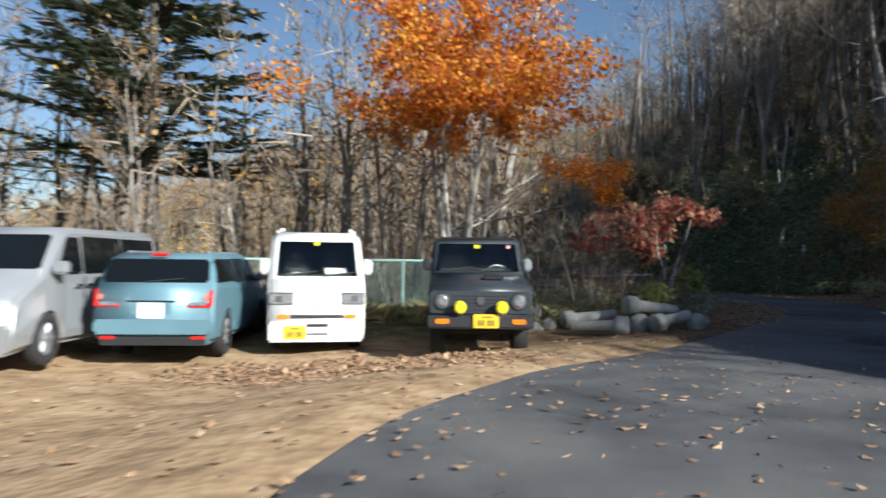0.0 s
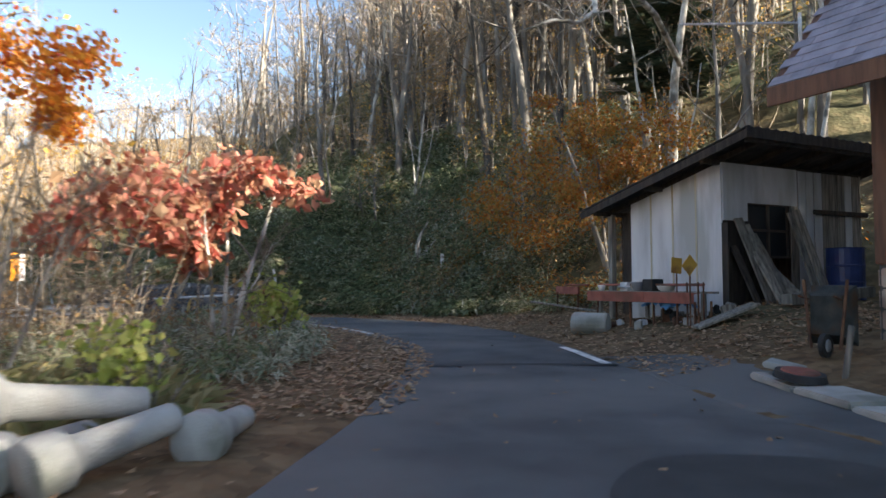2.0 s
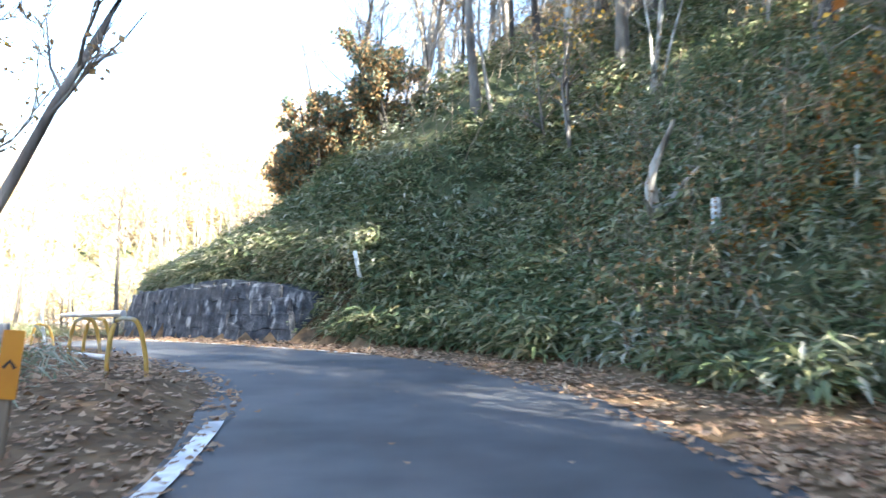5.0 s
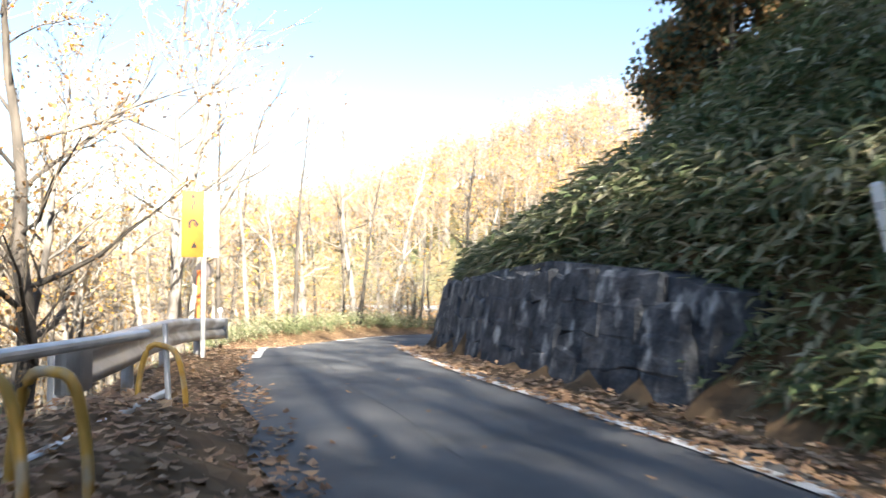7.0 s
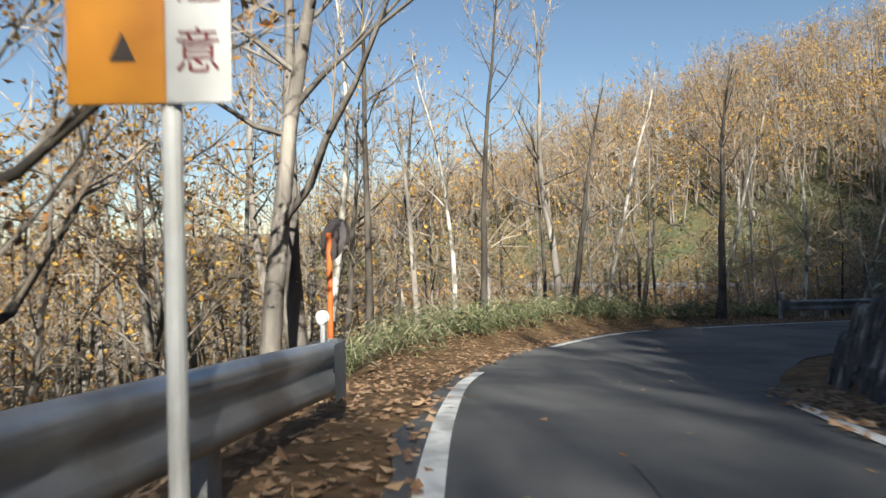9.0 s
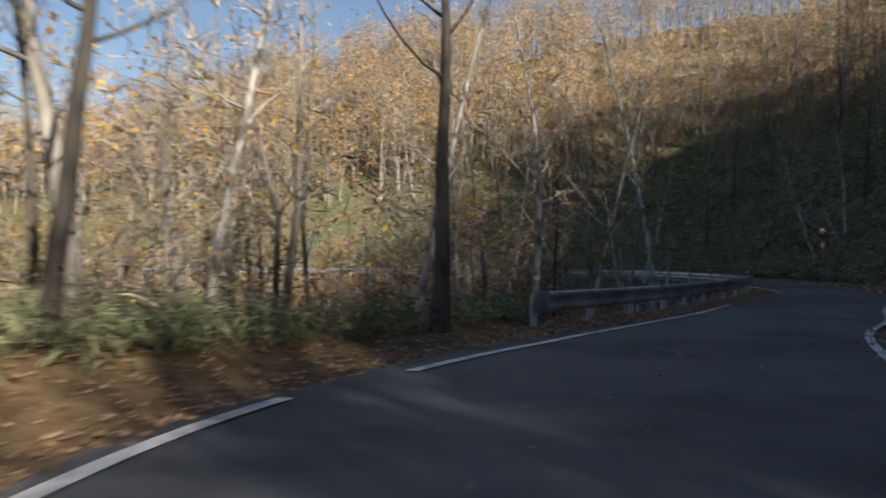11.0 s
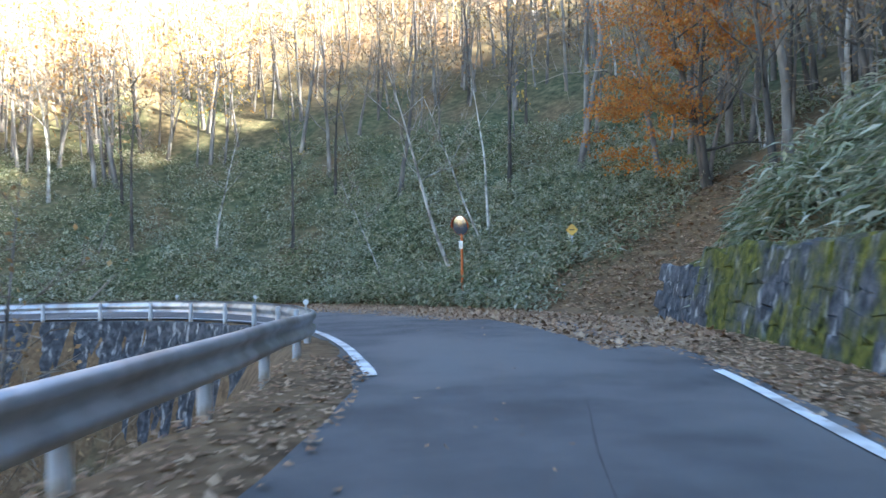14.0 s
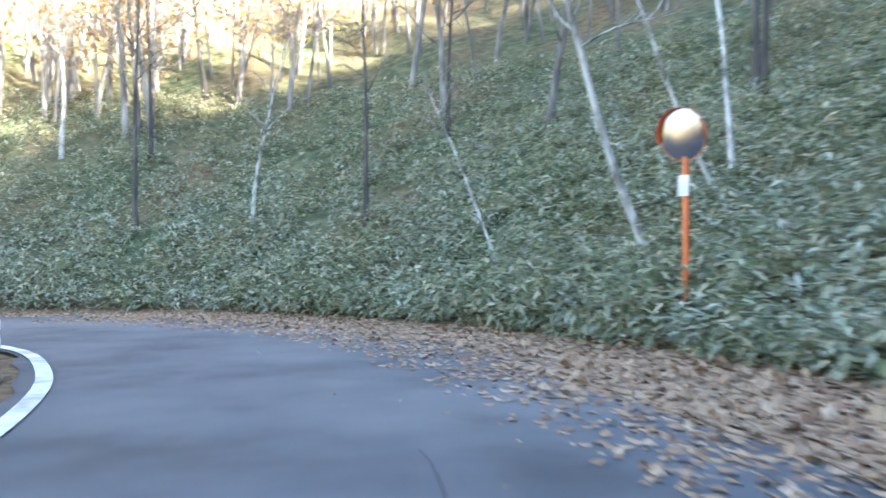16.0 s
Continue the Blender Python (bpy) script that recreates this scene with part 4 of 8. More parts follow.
# dark bushy trees on the crest above the stone wall
for k, x, y, s in ((4, 11.6, 36.6, 0.62), (0, 12.6, 35.2, 0.8), (1, 14.2, 36.0, 0.8), (0, 15.6, 34.6, 0.85), (4, 10.6, 38.2, 0.5), (1, 16.5, 37.5, 0.9), (0, 13.4, 38.6, 0.8)):
    stand(k, x, y, rt.uniform(0, 6.28), s)


for i, (x, y, h) in enumerate(((8.5, 37.5, 1.9), (9.2, 37.2, 2.2), (9.9, 36.9, 2.2), (10.8, 36.5, 2.4))):
    put(tree("bush", HERE, "dense dark brown-green bush on the crest above the wall", 80 + i, h, 0.06, M_BARKD, leaves=[(M_NEEDLE, 1.3, 0.1), (M_TAN, 1.4, 0.09)], category="bush", first=0.06, limbs=16, stems=5, reach=0.42), x, y)


def overhanging_tree():
    """A grey trunk whose long crooked bough hangs over the yard."""
    x, y = 17.6, 21.6
    z = level(x, y)
    r = random.Random(77)
    wood, fine = Wood(), Wood()
    wood.tube([np.array(p) for p in ((0, 0, -0.3), (0.1, 0, 2.2), (-0.1, -0.3, 4.2), (-0.2, -0.6, 5.2), (0.1, -0.7, 7.0), (0.4, -0.4, 9.5))], [0.16, 0.13, 0.11, 0.09, 0.06, 0.02], 8)
    bough = [np.array((a - x, b - y, c - z)) for a, b, c in ((17.4, 21.0, z + 4.6), (15.6, 20.0, 7.2), (13.6, 18.8, 7.1), (12.4, 18.0, 6.6), (11.7, 17.5, 6.0), (11.4, 17.1, 5.55), (10.9, 16.9, 5.2), (10.4, 16.9, 5.15), (9.8, 17.0, 4.9))]
    wood.tube(bough, [0.09, 0.075, 0.065, 0.058, 0.05, 0.042, 0.034, 0.026, 0.012], 6)
    for k in range(26):
        i = r.randrange(2, 8)
        q = bough[i] + (bough[i + 1] - bough[i]) * r.random()
        sp = branch_path(r, q, np.array([r.uniform(-1, 0.6), r.uniform(-0.8, 0.8), r.uniform(-0.9, 0.7)]), r.uniform(0.5, 1.4), 4, -0.1, 0.35)
        fine.tube(sp, [0.016, 0.012, 0.009, 0.006, 0.003], 4)
        for w in range(5):
            p = sp[r.randrange(1, 5)]
            fine.twig(p, p + np.array([r.uniform(-0.35, 0.35), r.uniform(-0.35, 0.35), r.uniform(-0.3, 0.25)]), 0.006, np.array([r.uniform(-1, 1), r.uniform(-1, 1), 1]))
    e = empty("overhanging_tree", Matrix.Translation((x, y, z)), "bare grey tree with a crooked bough over the yard", "tree")
    part("trunk", wood.mesh("trunk", M_BIRCH), None, e)
    part("crown", fine.mesh("crown", M_BIRCH), None, e, "bare hanging twigs")


overhanging_tree()

# pale leaning trunks on the bank of the hairpin
lean_tree = tree("leaning_tree", HERE, "leaning pale trunk on the bank beside the road mirror", 31, 7.5, 0.075, M_BIRCH, lean=(-0.34, 0.05), first=0.45, limbs=8, bend=0.06)
put(lean_tree, 14.75, 88.7)
put(tree("leaning_tree", HERE, "twin pale trunks rising from the sasa bank", 32, 7.0, 0.06, M_BIRCH, lean=(-0.16, 0.1), first=0.5, limbs=8, stems=2, bend=0.06), 16.4, 89.8)
put(tree("leaning_tree", HERE, "thin bowed stem on the sasa bank", 33, 4.5, 0.03, M_BIRCH, lean=(-0.45, 0.0), first=0.6, limbs=6, bend=0.12), 13.0, 91.4)
for x, y, s in ((10.3, 97, 0.8), (3.7, 99.8, 0.9), (12.8, 100.2, 0.8), (7.2, 98.6, 0.7), (18.5, 92.4, 0.85)):
    stand(5 if s > 0.75 else 2, x, y, rt.uniform(0, 6.28), s)


def leaf_cloud(seed, n, clumps, size):
    """Places in uneven clumps: rows of centre x, y, z, radius, flatness."""
    r = np.random.RandomState(seed)
    c = np.array(clumps, float)
    k = r.choice(len(c), n, p=(c[:, 3] ** 2) / (c[:, 3] ** 2).sum())
    d = r.normal(0, 1, (n, 3))
    d /= np.linalg.norm(d, axis=1)[:, None]
    return c[k, :3] + d * (c[k, 3] * r.uniform(0.2, 1.0, n) ** 0.5)[:, None] * np.stack([np.ones(n), np.ones(n), c[k, 4]], 1)


def clump_set(seed, centre, rx, rz, n, rad, flat):
    r = random.Random(seed)
    out = []
    while len(out) < n:
        x, y, z = r.uniform(-1, 1), r.uniform(-1, 1), r.uniform(-1, 1)
        if x * x + y * y + z * z < 1:
            out.append((centre[0] + x * rx, centre[1] + y * rx, centre[2] + z * rz, rad * r.uniform(0.6, 1.3), flat))
    return out


def autumn_tree(name, x, y, label, seed, height, radius, bark, mat, leaves, clumps, size, **kw):
    """A coloured tree: its own limbs, and leaves in uneven clumps about them."""
    wood, fine, tips = grow_tree(seed, height, radius, **kw)
    e = empty(name, Matrix.Translation((x, y, level(x, y))), label, "tree")
    part("trunk", wood.mesh("trunk", bark), None, e)
    part("crown", fine.mesh("crown", M_TWIG), None, e, "fine twigs")
    pts = leaf_cloud(seed, int(leaves * 0.6), clumps, size)
    r = np.random.RandomState(seed + 1)
    c = np.array(clumps)
    near = tips[[bool((np.linalg.norm(c[:, :3] - t, axis=1) < c[:, 3] * 1.5).any()) for t in tips]] if len(tips) else tips
    if len(near):
        pts = np.vstack([pts, near[r.randint(0, len(near), int(leaves * 0.4))]])
    part("foliage", leaf_mesh("foliage", pts, size, mat, seed, droop=0.4, aspect=0.8), None, e)
    return e


autumn_tree("maple_tree", 0.5, 14.9, "maple in full orange leaf behind the parked cars", 41, 6.6, 0.11, M_BIRCH, M_ORANGE, 21000,
            clump_set(1, (-0.3, -0.6, 5.6), 2.5, 1.5, 46, 0.6, 0.7) + clump_set(2, (-0.4, -0.6, 4.45), 3.6, 0.45, 44, 0.5, 0.5), 0.1, stems=5, first=0.3, limbs=15, reach=0.42)
autumn_tree("small_maple", 3.0, 15.5, "small maple with thinning orange leaves", 42, 3.5, 0.035, M_BARK, M_ORANGE, 2600, clump_set(3, (0, 0, 3.05), 0.95, 0.26, 16, 0.3, 0.5), 0.07, stems=4, first=0.4, limbs=9)
autumn_tree("red_leaf_tree", 5.4, 18.0, "low spreading tree with large dull red leaves", 43, 3.0, 0.06, M_BIRCH, M_RED, 1700,
            clump_set(4, (-0.9, -0.3, 1.9), 1.5, 0.55, 22, 0.35, 0.6) + clump_set(5, (0.4, -0.2, 2.35), 0.9, 0.35, 8, 0.3, 0.6), 0.17, stems=3, first=0.35, limbs=9, reach=0.5)
autumn_tree("rust_tree", 16.4, 22.4, "tree in rust and yellow leaf behind the shed", 44, 5.4, 0.09, M_BARK, M_RUST, 12000,
            clump_set(6, (-0.6, -0.6, 3.0), 2.3, 1.5, 34, 0.55, 0.55) + clump_set(7, (-2.2, 0.6, 1.5), 2.0, 0.9, 26, 0.5, 0.5), 0.085, stems=3, first=0.3, limbs=12)
autumn_tree("rust_tree", 20.9, 83.2, "maple with layered rust-orange branches above the leafy slope", 45, 8.0, 0.15, M_BARKD, M_AMBER, 15000,
            clump_set(45, (-1.5, -0.3, 4.6), 2.4, 2.5, 32, 0.8, 0.11) + clump_set(46, (-2.4, 0.0, 1.7), 1.9, 1.7, 24, 0.65, 0.11),
            0.085, stems=2, first=0.2, limbs=16, reach=0.42)
autumn_tree("shrub", 6.5, 19.1, "shrub with pale lime leaves at the road's edge", 46, 1.1, 0.015, M_BARK, M_LIME, 420, clump_set(8, (0, 0, 0.75), 0.4, 0.3, 10, 0.18, 0.7), 0.12, stems=4, first=0.3, limbs=6)
autumn_tree("shrub", 4.1, 13.6, "small lime-leaved shrub beside the concrete posts", 47, 0.9, 0.012, M_BARK, M_LIME, 260, clump_set(9, (0, 0, 0.6), 0.35, 0.25, 8, 0.15, 0.7), 0.09, stems=3, first=0.3, limbs=6)
for i, (x, y, h) in enumerate(((-12.5, 66.5, 8.0), (-19.0, 76.0, 8.5), (-8.6, 75.0, 7.0), (-24.0, 66.0, 8.0))):
    autumn_tree("golden_tree", x, y, "tree in golden leaf down the valley", 50 + i, h, 0.12, M_BARKD, M_GOLD, 3800, clump_set(20 + i, (0, 0, h * 0.62), h * 0.24, h * 0.27, 26, 0.7, 0.7), 0.16, first=0.3, limbs=11)


def conifer(x, y, label, seed, height, radius, spread, low=0.14):
    """A fir: whorls of drooping boughs with many needle sprays."""
    r = random.Random(seed)
    wood = Wood()
    wood.tube(branch_path(r, np.array([0, 0, -0.3]), np.array([0, 0, 1.0]), height, 8, 0.5, 0.01), [radius * (1 - 0.95 * i / 8) + 0.01 for i in range(9)], 8)
    v, f = [], []
    z = height * low
    while z < height * 0.985:
        t = z / height
        ln = spread * (1 - t) ** 0.75 * (1.0 if t > 0.25 else 0.85)
        for i in range(9):
            az = r.uniform(0, 6.28)
            L = ln * r.uniform(0.6, 1.15)
            d = np.array([math.cos(az), math.sin(az), r.uniform(-0.2, 0.12) + 0.3 * t])
            bp = branch_path(r, np.array([0, 0, z + r.uniform(-0.25, 0.25)]), d, L, 5, 0.12, 0.1)
            wood.tube(bp, [0.03 * (1 - t) + 0.012, 0.02, 0.016, 0.012, 0.008, 0.004], 3)
            n = int(46 + 140 * L / spread)
            for k in range(n):
                m = r.uniform(0.15, 1.0) * 4.99
                q = bp[int(m)] + (bp[int(m) + 1] - bp[int(m)]) * (m % 1)
                side = np.cross(unit(d), (0, 0, 1)) * r.choice((-1, 1))
                w = unit(unit(d) * r.uniform(0.3, 1) + side * r.uniform(0.3, 1.0) + np.array([0, 0, r.uniform(-0.25, 0.15)]))
                up = np.array([r.uniform(-0.3, 0.3), r.uniform(-0.3, 0.3), 1.0])
                s = unit(np.cross(w, up)) * r.uniform(0.045, 0.095)
                l = r.uniform(0.22, 0.5)
                b = len(v)
                v += [q - s * 0.4, q + w * l * 0.55 - s, q + w * l, q + w * l * 0.55 + s, q + s * 0.4]
                f += [(b, b + 1, b + 2, b + 3, b + 4)]
        z += height * 0.028
    e = empty("fir_tree", Matrix.Translation((x, y, level(x, y))), label, "tree")
    part("trunk", wood.mesh("trunk", M_BARKD), None, e)
    part("foliage", mesh_of("foliage", v, f, M_NEEDLE), None, e, "dark green needle sprays")
    return e


conifer(-8.3, 20.2, "tall dark green fir behind the car park", 61, 15.5, 0.24, 5.2, 0.22)
conifer(-14.5, 27.5, "dark green fir standing behind the car park", 62, 12.0, 0.2, 3.6, 0.2)
conifer(23.5, 29.0, "dark fir on the slope above the shed", 63, 11.0, 0.2, 2.6, 0.15)
conifer(20.5, 24.5, "dark fir among bare trees above the shed", 64, 8.0, 0.17, 2.2, 0.25)


def woods(name, label, x, y, seed, low, high, gold=0.25, twigs=120, limbs=14, leaves=42, size=0.17, width=0.024):
    """Woods too thick to count: trunks with limbs, fine twigs and the last leaves."""
    r = np.random.RandomState(seed)
    n = len(x)
    base = np.stack([x, y, terrain(x, y) - 0.3], 1)
    h = r.uniform(low, high, n)
    top = base + np.stack([r.uniform(-0.12, 0.12, n) * h, r.uniform(-0.12, 0.12, n) * h, h], 1)
    mid = base * 0.5 + top * 0.5 + r.normal(0, 0.22, (n, 3)) * [1, 1, 0]
    tr = r.uniform(0.05, 0.13, n) * h / 8
    ring = []
    for p, k in ((base, 1.1), (mid, 0.6), (top, 0.06)):
        for a in range(4):
            ring.append(p + np.stack([math.cos(a * math.pi / 2) * tr * k, math.sin(a * math.pi / 2) * tr * k, 0 * tr], 1))
    V = [np.stack(ring, 1).reshape(-1, 3)]
    o = np.arange(n)[:, None] * 12
    F = [np.concatenate([o + 4 * i + a, o + 4 * i + (a + 1) % 4, o + 4 * i + 4 + (a + 1) % 4, o + 4 * i + 4 + a], 1) for i in range(2) for a in range(4)]
    count = n * 12
    # limbs: slender pyramids
    t = r.uniform(0.28, 0.97, (n, limbs))
    on = np.where((t < 0.5)[..., None], base[:, None] + (mid - base)[:, None] * (t * 2)[..., None], mid[:, None] + (top - mid)[:, None] * (t * 2 - 1)[..., None])
    az = r.uniform(0, 6.283, (n, limbs))
    ln = h[:, None] * r.uniform(0.12, 0.34, (n, limbs)) * (1.2 - 0.75 * t)
    tip = on + np.stack([np.cos(az) * ln, np.sin(az) * ln, ln * r.uniform(0.2, 1.0, (n, limbs))], -1)
    lr = 0.045 * (1.15 - t)[..., None]
    pv = [on + lr * np.array([math.cos(a), math.sin(a), 0.3]) for a in (0, 2.1, 4.2)] + [tip]
    V.append(np.stack(pv, 2).reshape(-1, 3))
    m = n * limbs
    o = count + np.arange(m)[:, None] * 4
    T = [np.concatenate([o + a, o + (a + 1) % 3, o + 3], 1) for a in range(3)]
    count += 4 * m
    # twigs from places on the limbs
    pick = r.randint(0, limbs, (n, twigs))
    i = np.arange(n)[:, None]
    u = r.uniform(0.25, 1.0, (n, twigs, 1))
    q = on[i, pick] * (1 - u) + tip[i, pick] * u
    d = r.normal(0, 1, (n, twigs, 3)) + 0.6 * (tip - on)[i, pick] / ln[i, pick][..., None] + np.array([0, 0, 0.3])
    d = d / np.linalg.norm(d, axis=-1)[..., None] * ln[i, pick][..., None] * r.uniform(0.3, 0.75, (n, twigs, 1))
    s = np.cross(d, r.normal(0, 1, (n, twigs, 3)))
    s = s / (np.linalg.norm(s, axis=-1)[..., None] + 1e-9) * width * r.uniform(0.5, 1.2, (n, twigs, 1))
    tv = np.stack([q - s, q + s, q + d], 2).reshape(-1, 3)
    ob = tagged(new(name, mesh_of(name, np.concatenate(V).tolist(), np.concatenate(F).tolist() + np.concatenate(T).tolist(), M_BARK, True)), label, "woods", kind="stuff")
    part("twigs", mesh_of("twigs", tv.tolist(), np.arange(len(tv)).reshape(-1, 3).tolist(), M_TWIG), None, ob, "fine bare twigs")
    ends = (q + d)
    g = r.rand(n) < gold
    for leafmat, sel, k, nm in ((M_TAN, ~g, leaves, "tan_leaves"), (M_GOLD, g, int(leaves * 1.6), "golden_leaves")):
        e = ends[sel][:, :k].reshape(-1, 3)
        if len(e):
            part(nm, leaf_mesh(nm, e, size, leafmat, seed, spread=0.15), None, ob)
    return ob


def sites(n, xs, ys, seed, right, clear, keep=None):
    """Places on one side of the road, away from the carriageway and the yard."""
    r = np.random.RandomState(seed)
    x, y = r.uniform(*xs, n * 4), r.uniform(*ys, n * 4)
    d, row, lev, half = lane_at(x, y)
    out = np.abs(d) - half
    ok = (out > clear) & ((d > 0) == right) & ~((x > 8) & (x < 20.5) & (y > -8) & (y < 22))
    if keep:
        ok &= keep(x, y, row, out)
    x, y = x[ok][:n], y[ok][:n]
    return x, y


woods("valley_woods", "thick bare autumn woods down in the valley", *sites(560, (-60, 4), (18.5, 92), 1, False, 7.0), 1, 6.5, 10.5, 0.4, leaves=85)
woods("fence_woods", "thick bare woods behind the car park fence", *sites(130, (-22, 5), (17, 34), 6, False, 6.0, lambda x, y, row, out: y > 17.5), 6, 5.5, 9, 0.1)
woods("bend_woods", "bare trees crowding the valley side of the bend", *sites(130, (-24, 4), (38, 88), 7, False, 4.5), 7, 7, 10.5, 0.5, leaves=95, size=0.14)
woods("rail_woods", "tangled bare trees just below the guard rail", *sites(64, (-14, 6), (46, 80), 9, False, 2.6), 9, 5.5, 9, 0.3, twigs=200, limbs=20, leaves=90, size=0.09, width=0.011)
# trees out of view, added to break up the sun on the hairpin
woods("ridge_woods", "unseen bare woods added on the southern height to shade the hairpin", *sites(420, (46, 84), (34, 68), 12, True, 12.0), 12, 7, 11, 0.1, twigs=70, limbs=14, leaves=16, size=0.2, width=0.03)
woods("hill_woods", "thick bare woods on the hill above the road", *sites(560, (12, 60), (20, 92), 2, True, 8.0, lambda x, y, row, out: ~((row > 12.5) & (row < 19) & (out < 14))), 2, 8, 12.5, 0.15, leaves=60, size=0.14)
# crest trees added to dapple the shade on the hairpin bank
woods("ridge_woods", "thick woods along the crest above the mossy wall", *sites(330, (20, 54), (34, 78), 8, True, 11.0), 8, 9, 14, 0.2, twigs=90, leaves=40, size=0.22)
woods("slope_woods", "bare and golden woods above the hairpin", *sites(720, (-70, 40), (97, 145), 3, True, 12.0), 3, 6.5, 10.5, 0.4, leaves=75)
woods("slope_woods", "dense tan and golden woods on the valley's far slope", *sites(620, (-75, 3), (95, 140), 16, True, 9.0), 16, 7, 11, 0.45, twigs=90, leaves=130, size=0.24, width=0.03)
# unseen band of trees towards the sun, added to shade the post heap
woods("house_woods", "tall unseen woods added behind the house to shade the roadside", *sites(60, (19, 36), (-18, 12), 4, True, 6.0, lambda x, y, row, out: (0.71 * x + 0.7 * y > 9.8) & (0.71 * x + 0.7 * y < 14) & ((x > 21) | (y > 2))), 4, 16, 21, 0.1, leaves=110, size=0.26)
# unseen trees added sunward of the road so lane and verge lie shaded
woods("yard_woods", "tall unseen woods added above the yard to shade road and verge", *sites(110, (20.5, 42), (-16, 21), 14, True, 8.0, lambda x, y, row, out: (0.71 * x + 0.7 * y > 19.6) & (0.71 * x + 0.7 * y < 25.6)), 14, 13, 18, 0.1, twigs=130, leaves=100, size=0.24)
woods("bank_brush", "leafy young growth on the slope above the bamboo grass", *sites(75, (11, 26), (22.5, 38), 15, True, 4.0), 15, 2.2, 4.6, 0.3, twigs=130, limbs=12, leaves=90, size=0.09, width=0.008)
woods("slope_woods", "russet-leaved woods above the mossy wall and the leafy slope", *sites(34, (21, 34), (66, 90), 21, True, 7.0), 21, 6, 9.5, 0.25, twigs=140, leaves=240, size=0.13, width=0.016)
woods("far_woods", "far woods round the valley", *sites(420, (-150, -38), (5, 120), 5, False, 10.0), 5, 9, 14, 0.4, twigs=50, leaves=24, size=0.5, width=0.06)


# ---- thickets of bare brush ----
M_BRUSH = noisy("brush", [(0.16, 0.12, 0.085), (0.3, 0.24, 0.17)], 3, 3, 0.95, bump=0, spread=0.4)


def thicket(label, centres, n, height, seed, leaf=0.5):
    """A tangle of thin bare stems with a few dry leaves."""
    r = random.Random(seed)
    wood, tips = Wood(), []
    for i in range(n):
        cx, cy, rx, ry = centres[r.randrange(len(centres))]
        x, y = cx + r.uniform(-rx, rx), cy + r.uniform(-ry, ry)
        p = np.array([x, y, level(x, y) - 0.05])
        h = height * r.uniform(0.4, 1.2)
        sp = branch_path(r, p, np.array([r.uniform(-0.5, 0.5), r.uniform(-0.5, 0.5), 1.0]), h, 3, 0.1, 0.2)
        wood.tube(sp, [0.012, 0.009, 0.006, 0.003], 3)
        for k in range(5):
            q = sp[r.randrange(1, 4)]
            w = branch_path(r, q, np.array([r.uniform(-1, 1), r.uniform(-1, 1), r.uniform(-0.1, 0.8)]), h * r.uniform(0.2, 0.45), 2, 0.1, 0.3)
            wood.tube(w, [0.006, 0.004, 0.002], 3)
            tips += [w[1], w[2]]
    ob = tagged(new("thicket", wood.mesh("thicket", M_BRUSH)), label, "brush", kind="stuff")
    tips = np.array(tips)
    pick = tips[np.random.RandomState(seed).randint(0, len(tips), int(len(tips) * leaf))]
    part("dry_leaves", leaf_mesh("dry_leaves", pick, 0.07, M_TAN, seed), None, ob)


thicket("tangle of bare brush behind the car park fence", [(-12, 16.4, 4, 1.6), (-5, 17, 4, 2), (1.5, 18.5, 3, 2.5), (-2, 20.5, 4, 2)], 620, 2.3, 1)
thicket("bare brush below the road on the valley side", [(-6, 44, 2.5, 5), (-7, 53, 3, 4), (-4, 63, 2.5, 3), (0, 66, 1.6, 2.5), (1, 31, 2, 2), (-2, 34, 2, 3)], 420, 1.8, 2)
thicket("bare brush in the gully inside the hairpin", [(-2, 85, 4, 3), (3, 79, 2, 3), (-5, 80, 4, 4), (-12, 86, 5, 3)], 260, 2.6, 6, 0.9)
thicket("low bare brush under the red-leaved tree", [(4.6, 17.5, 1.6, 2.4), (5.4, 22, 1.8, 2)], 150, 1.0, 3)
thicket("leafy tangle of stems on the bank by the yard", [(15.5, 25.5, 2.2, 2.5), (14.5, 29, 1.8, 2.5), (18, 24, 2.5, 2.5)], 150, 1.5, 5, 1.6)
thicket("bare brush among trees above the bank", [(20, 24, 4, 3), (17, 30, 3, 4), (14, 37, 3, 3)], 260, 1.9, 4)

# ---- sasa on the banks ----
M_SASA = leafy("sasa", [(0.075, 0.105, 0.05), (0.13, 0.175, 0.08), (0.19, 0.22, 0.105), (0.27, 0.275, 0.15), (0.38, 0.34, 0.2)], rough=0.5, through=0.3)
M_SASAP = leafy("sasa_pale", [(0.16, 0.19, 0.115), (0.27, 0.29, 0.185), (0.38, 0.38, 0.27), (0.5, 0.48, 0.38)], rough=0.4, through=0.2)

M_SASAD = leafy("sasa_dry", [(0.1, 0.12, 0.06), (0.18, 0.21, 0.105), (0.28, 0.285, 0.16), (0.4, 0.375, 0.24), (0.52, 0.46, 0.32)], rough=0.55, through=0.3)


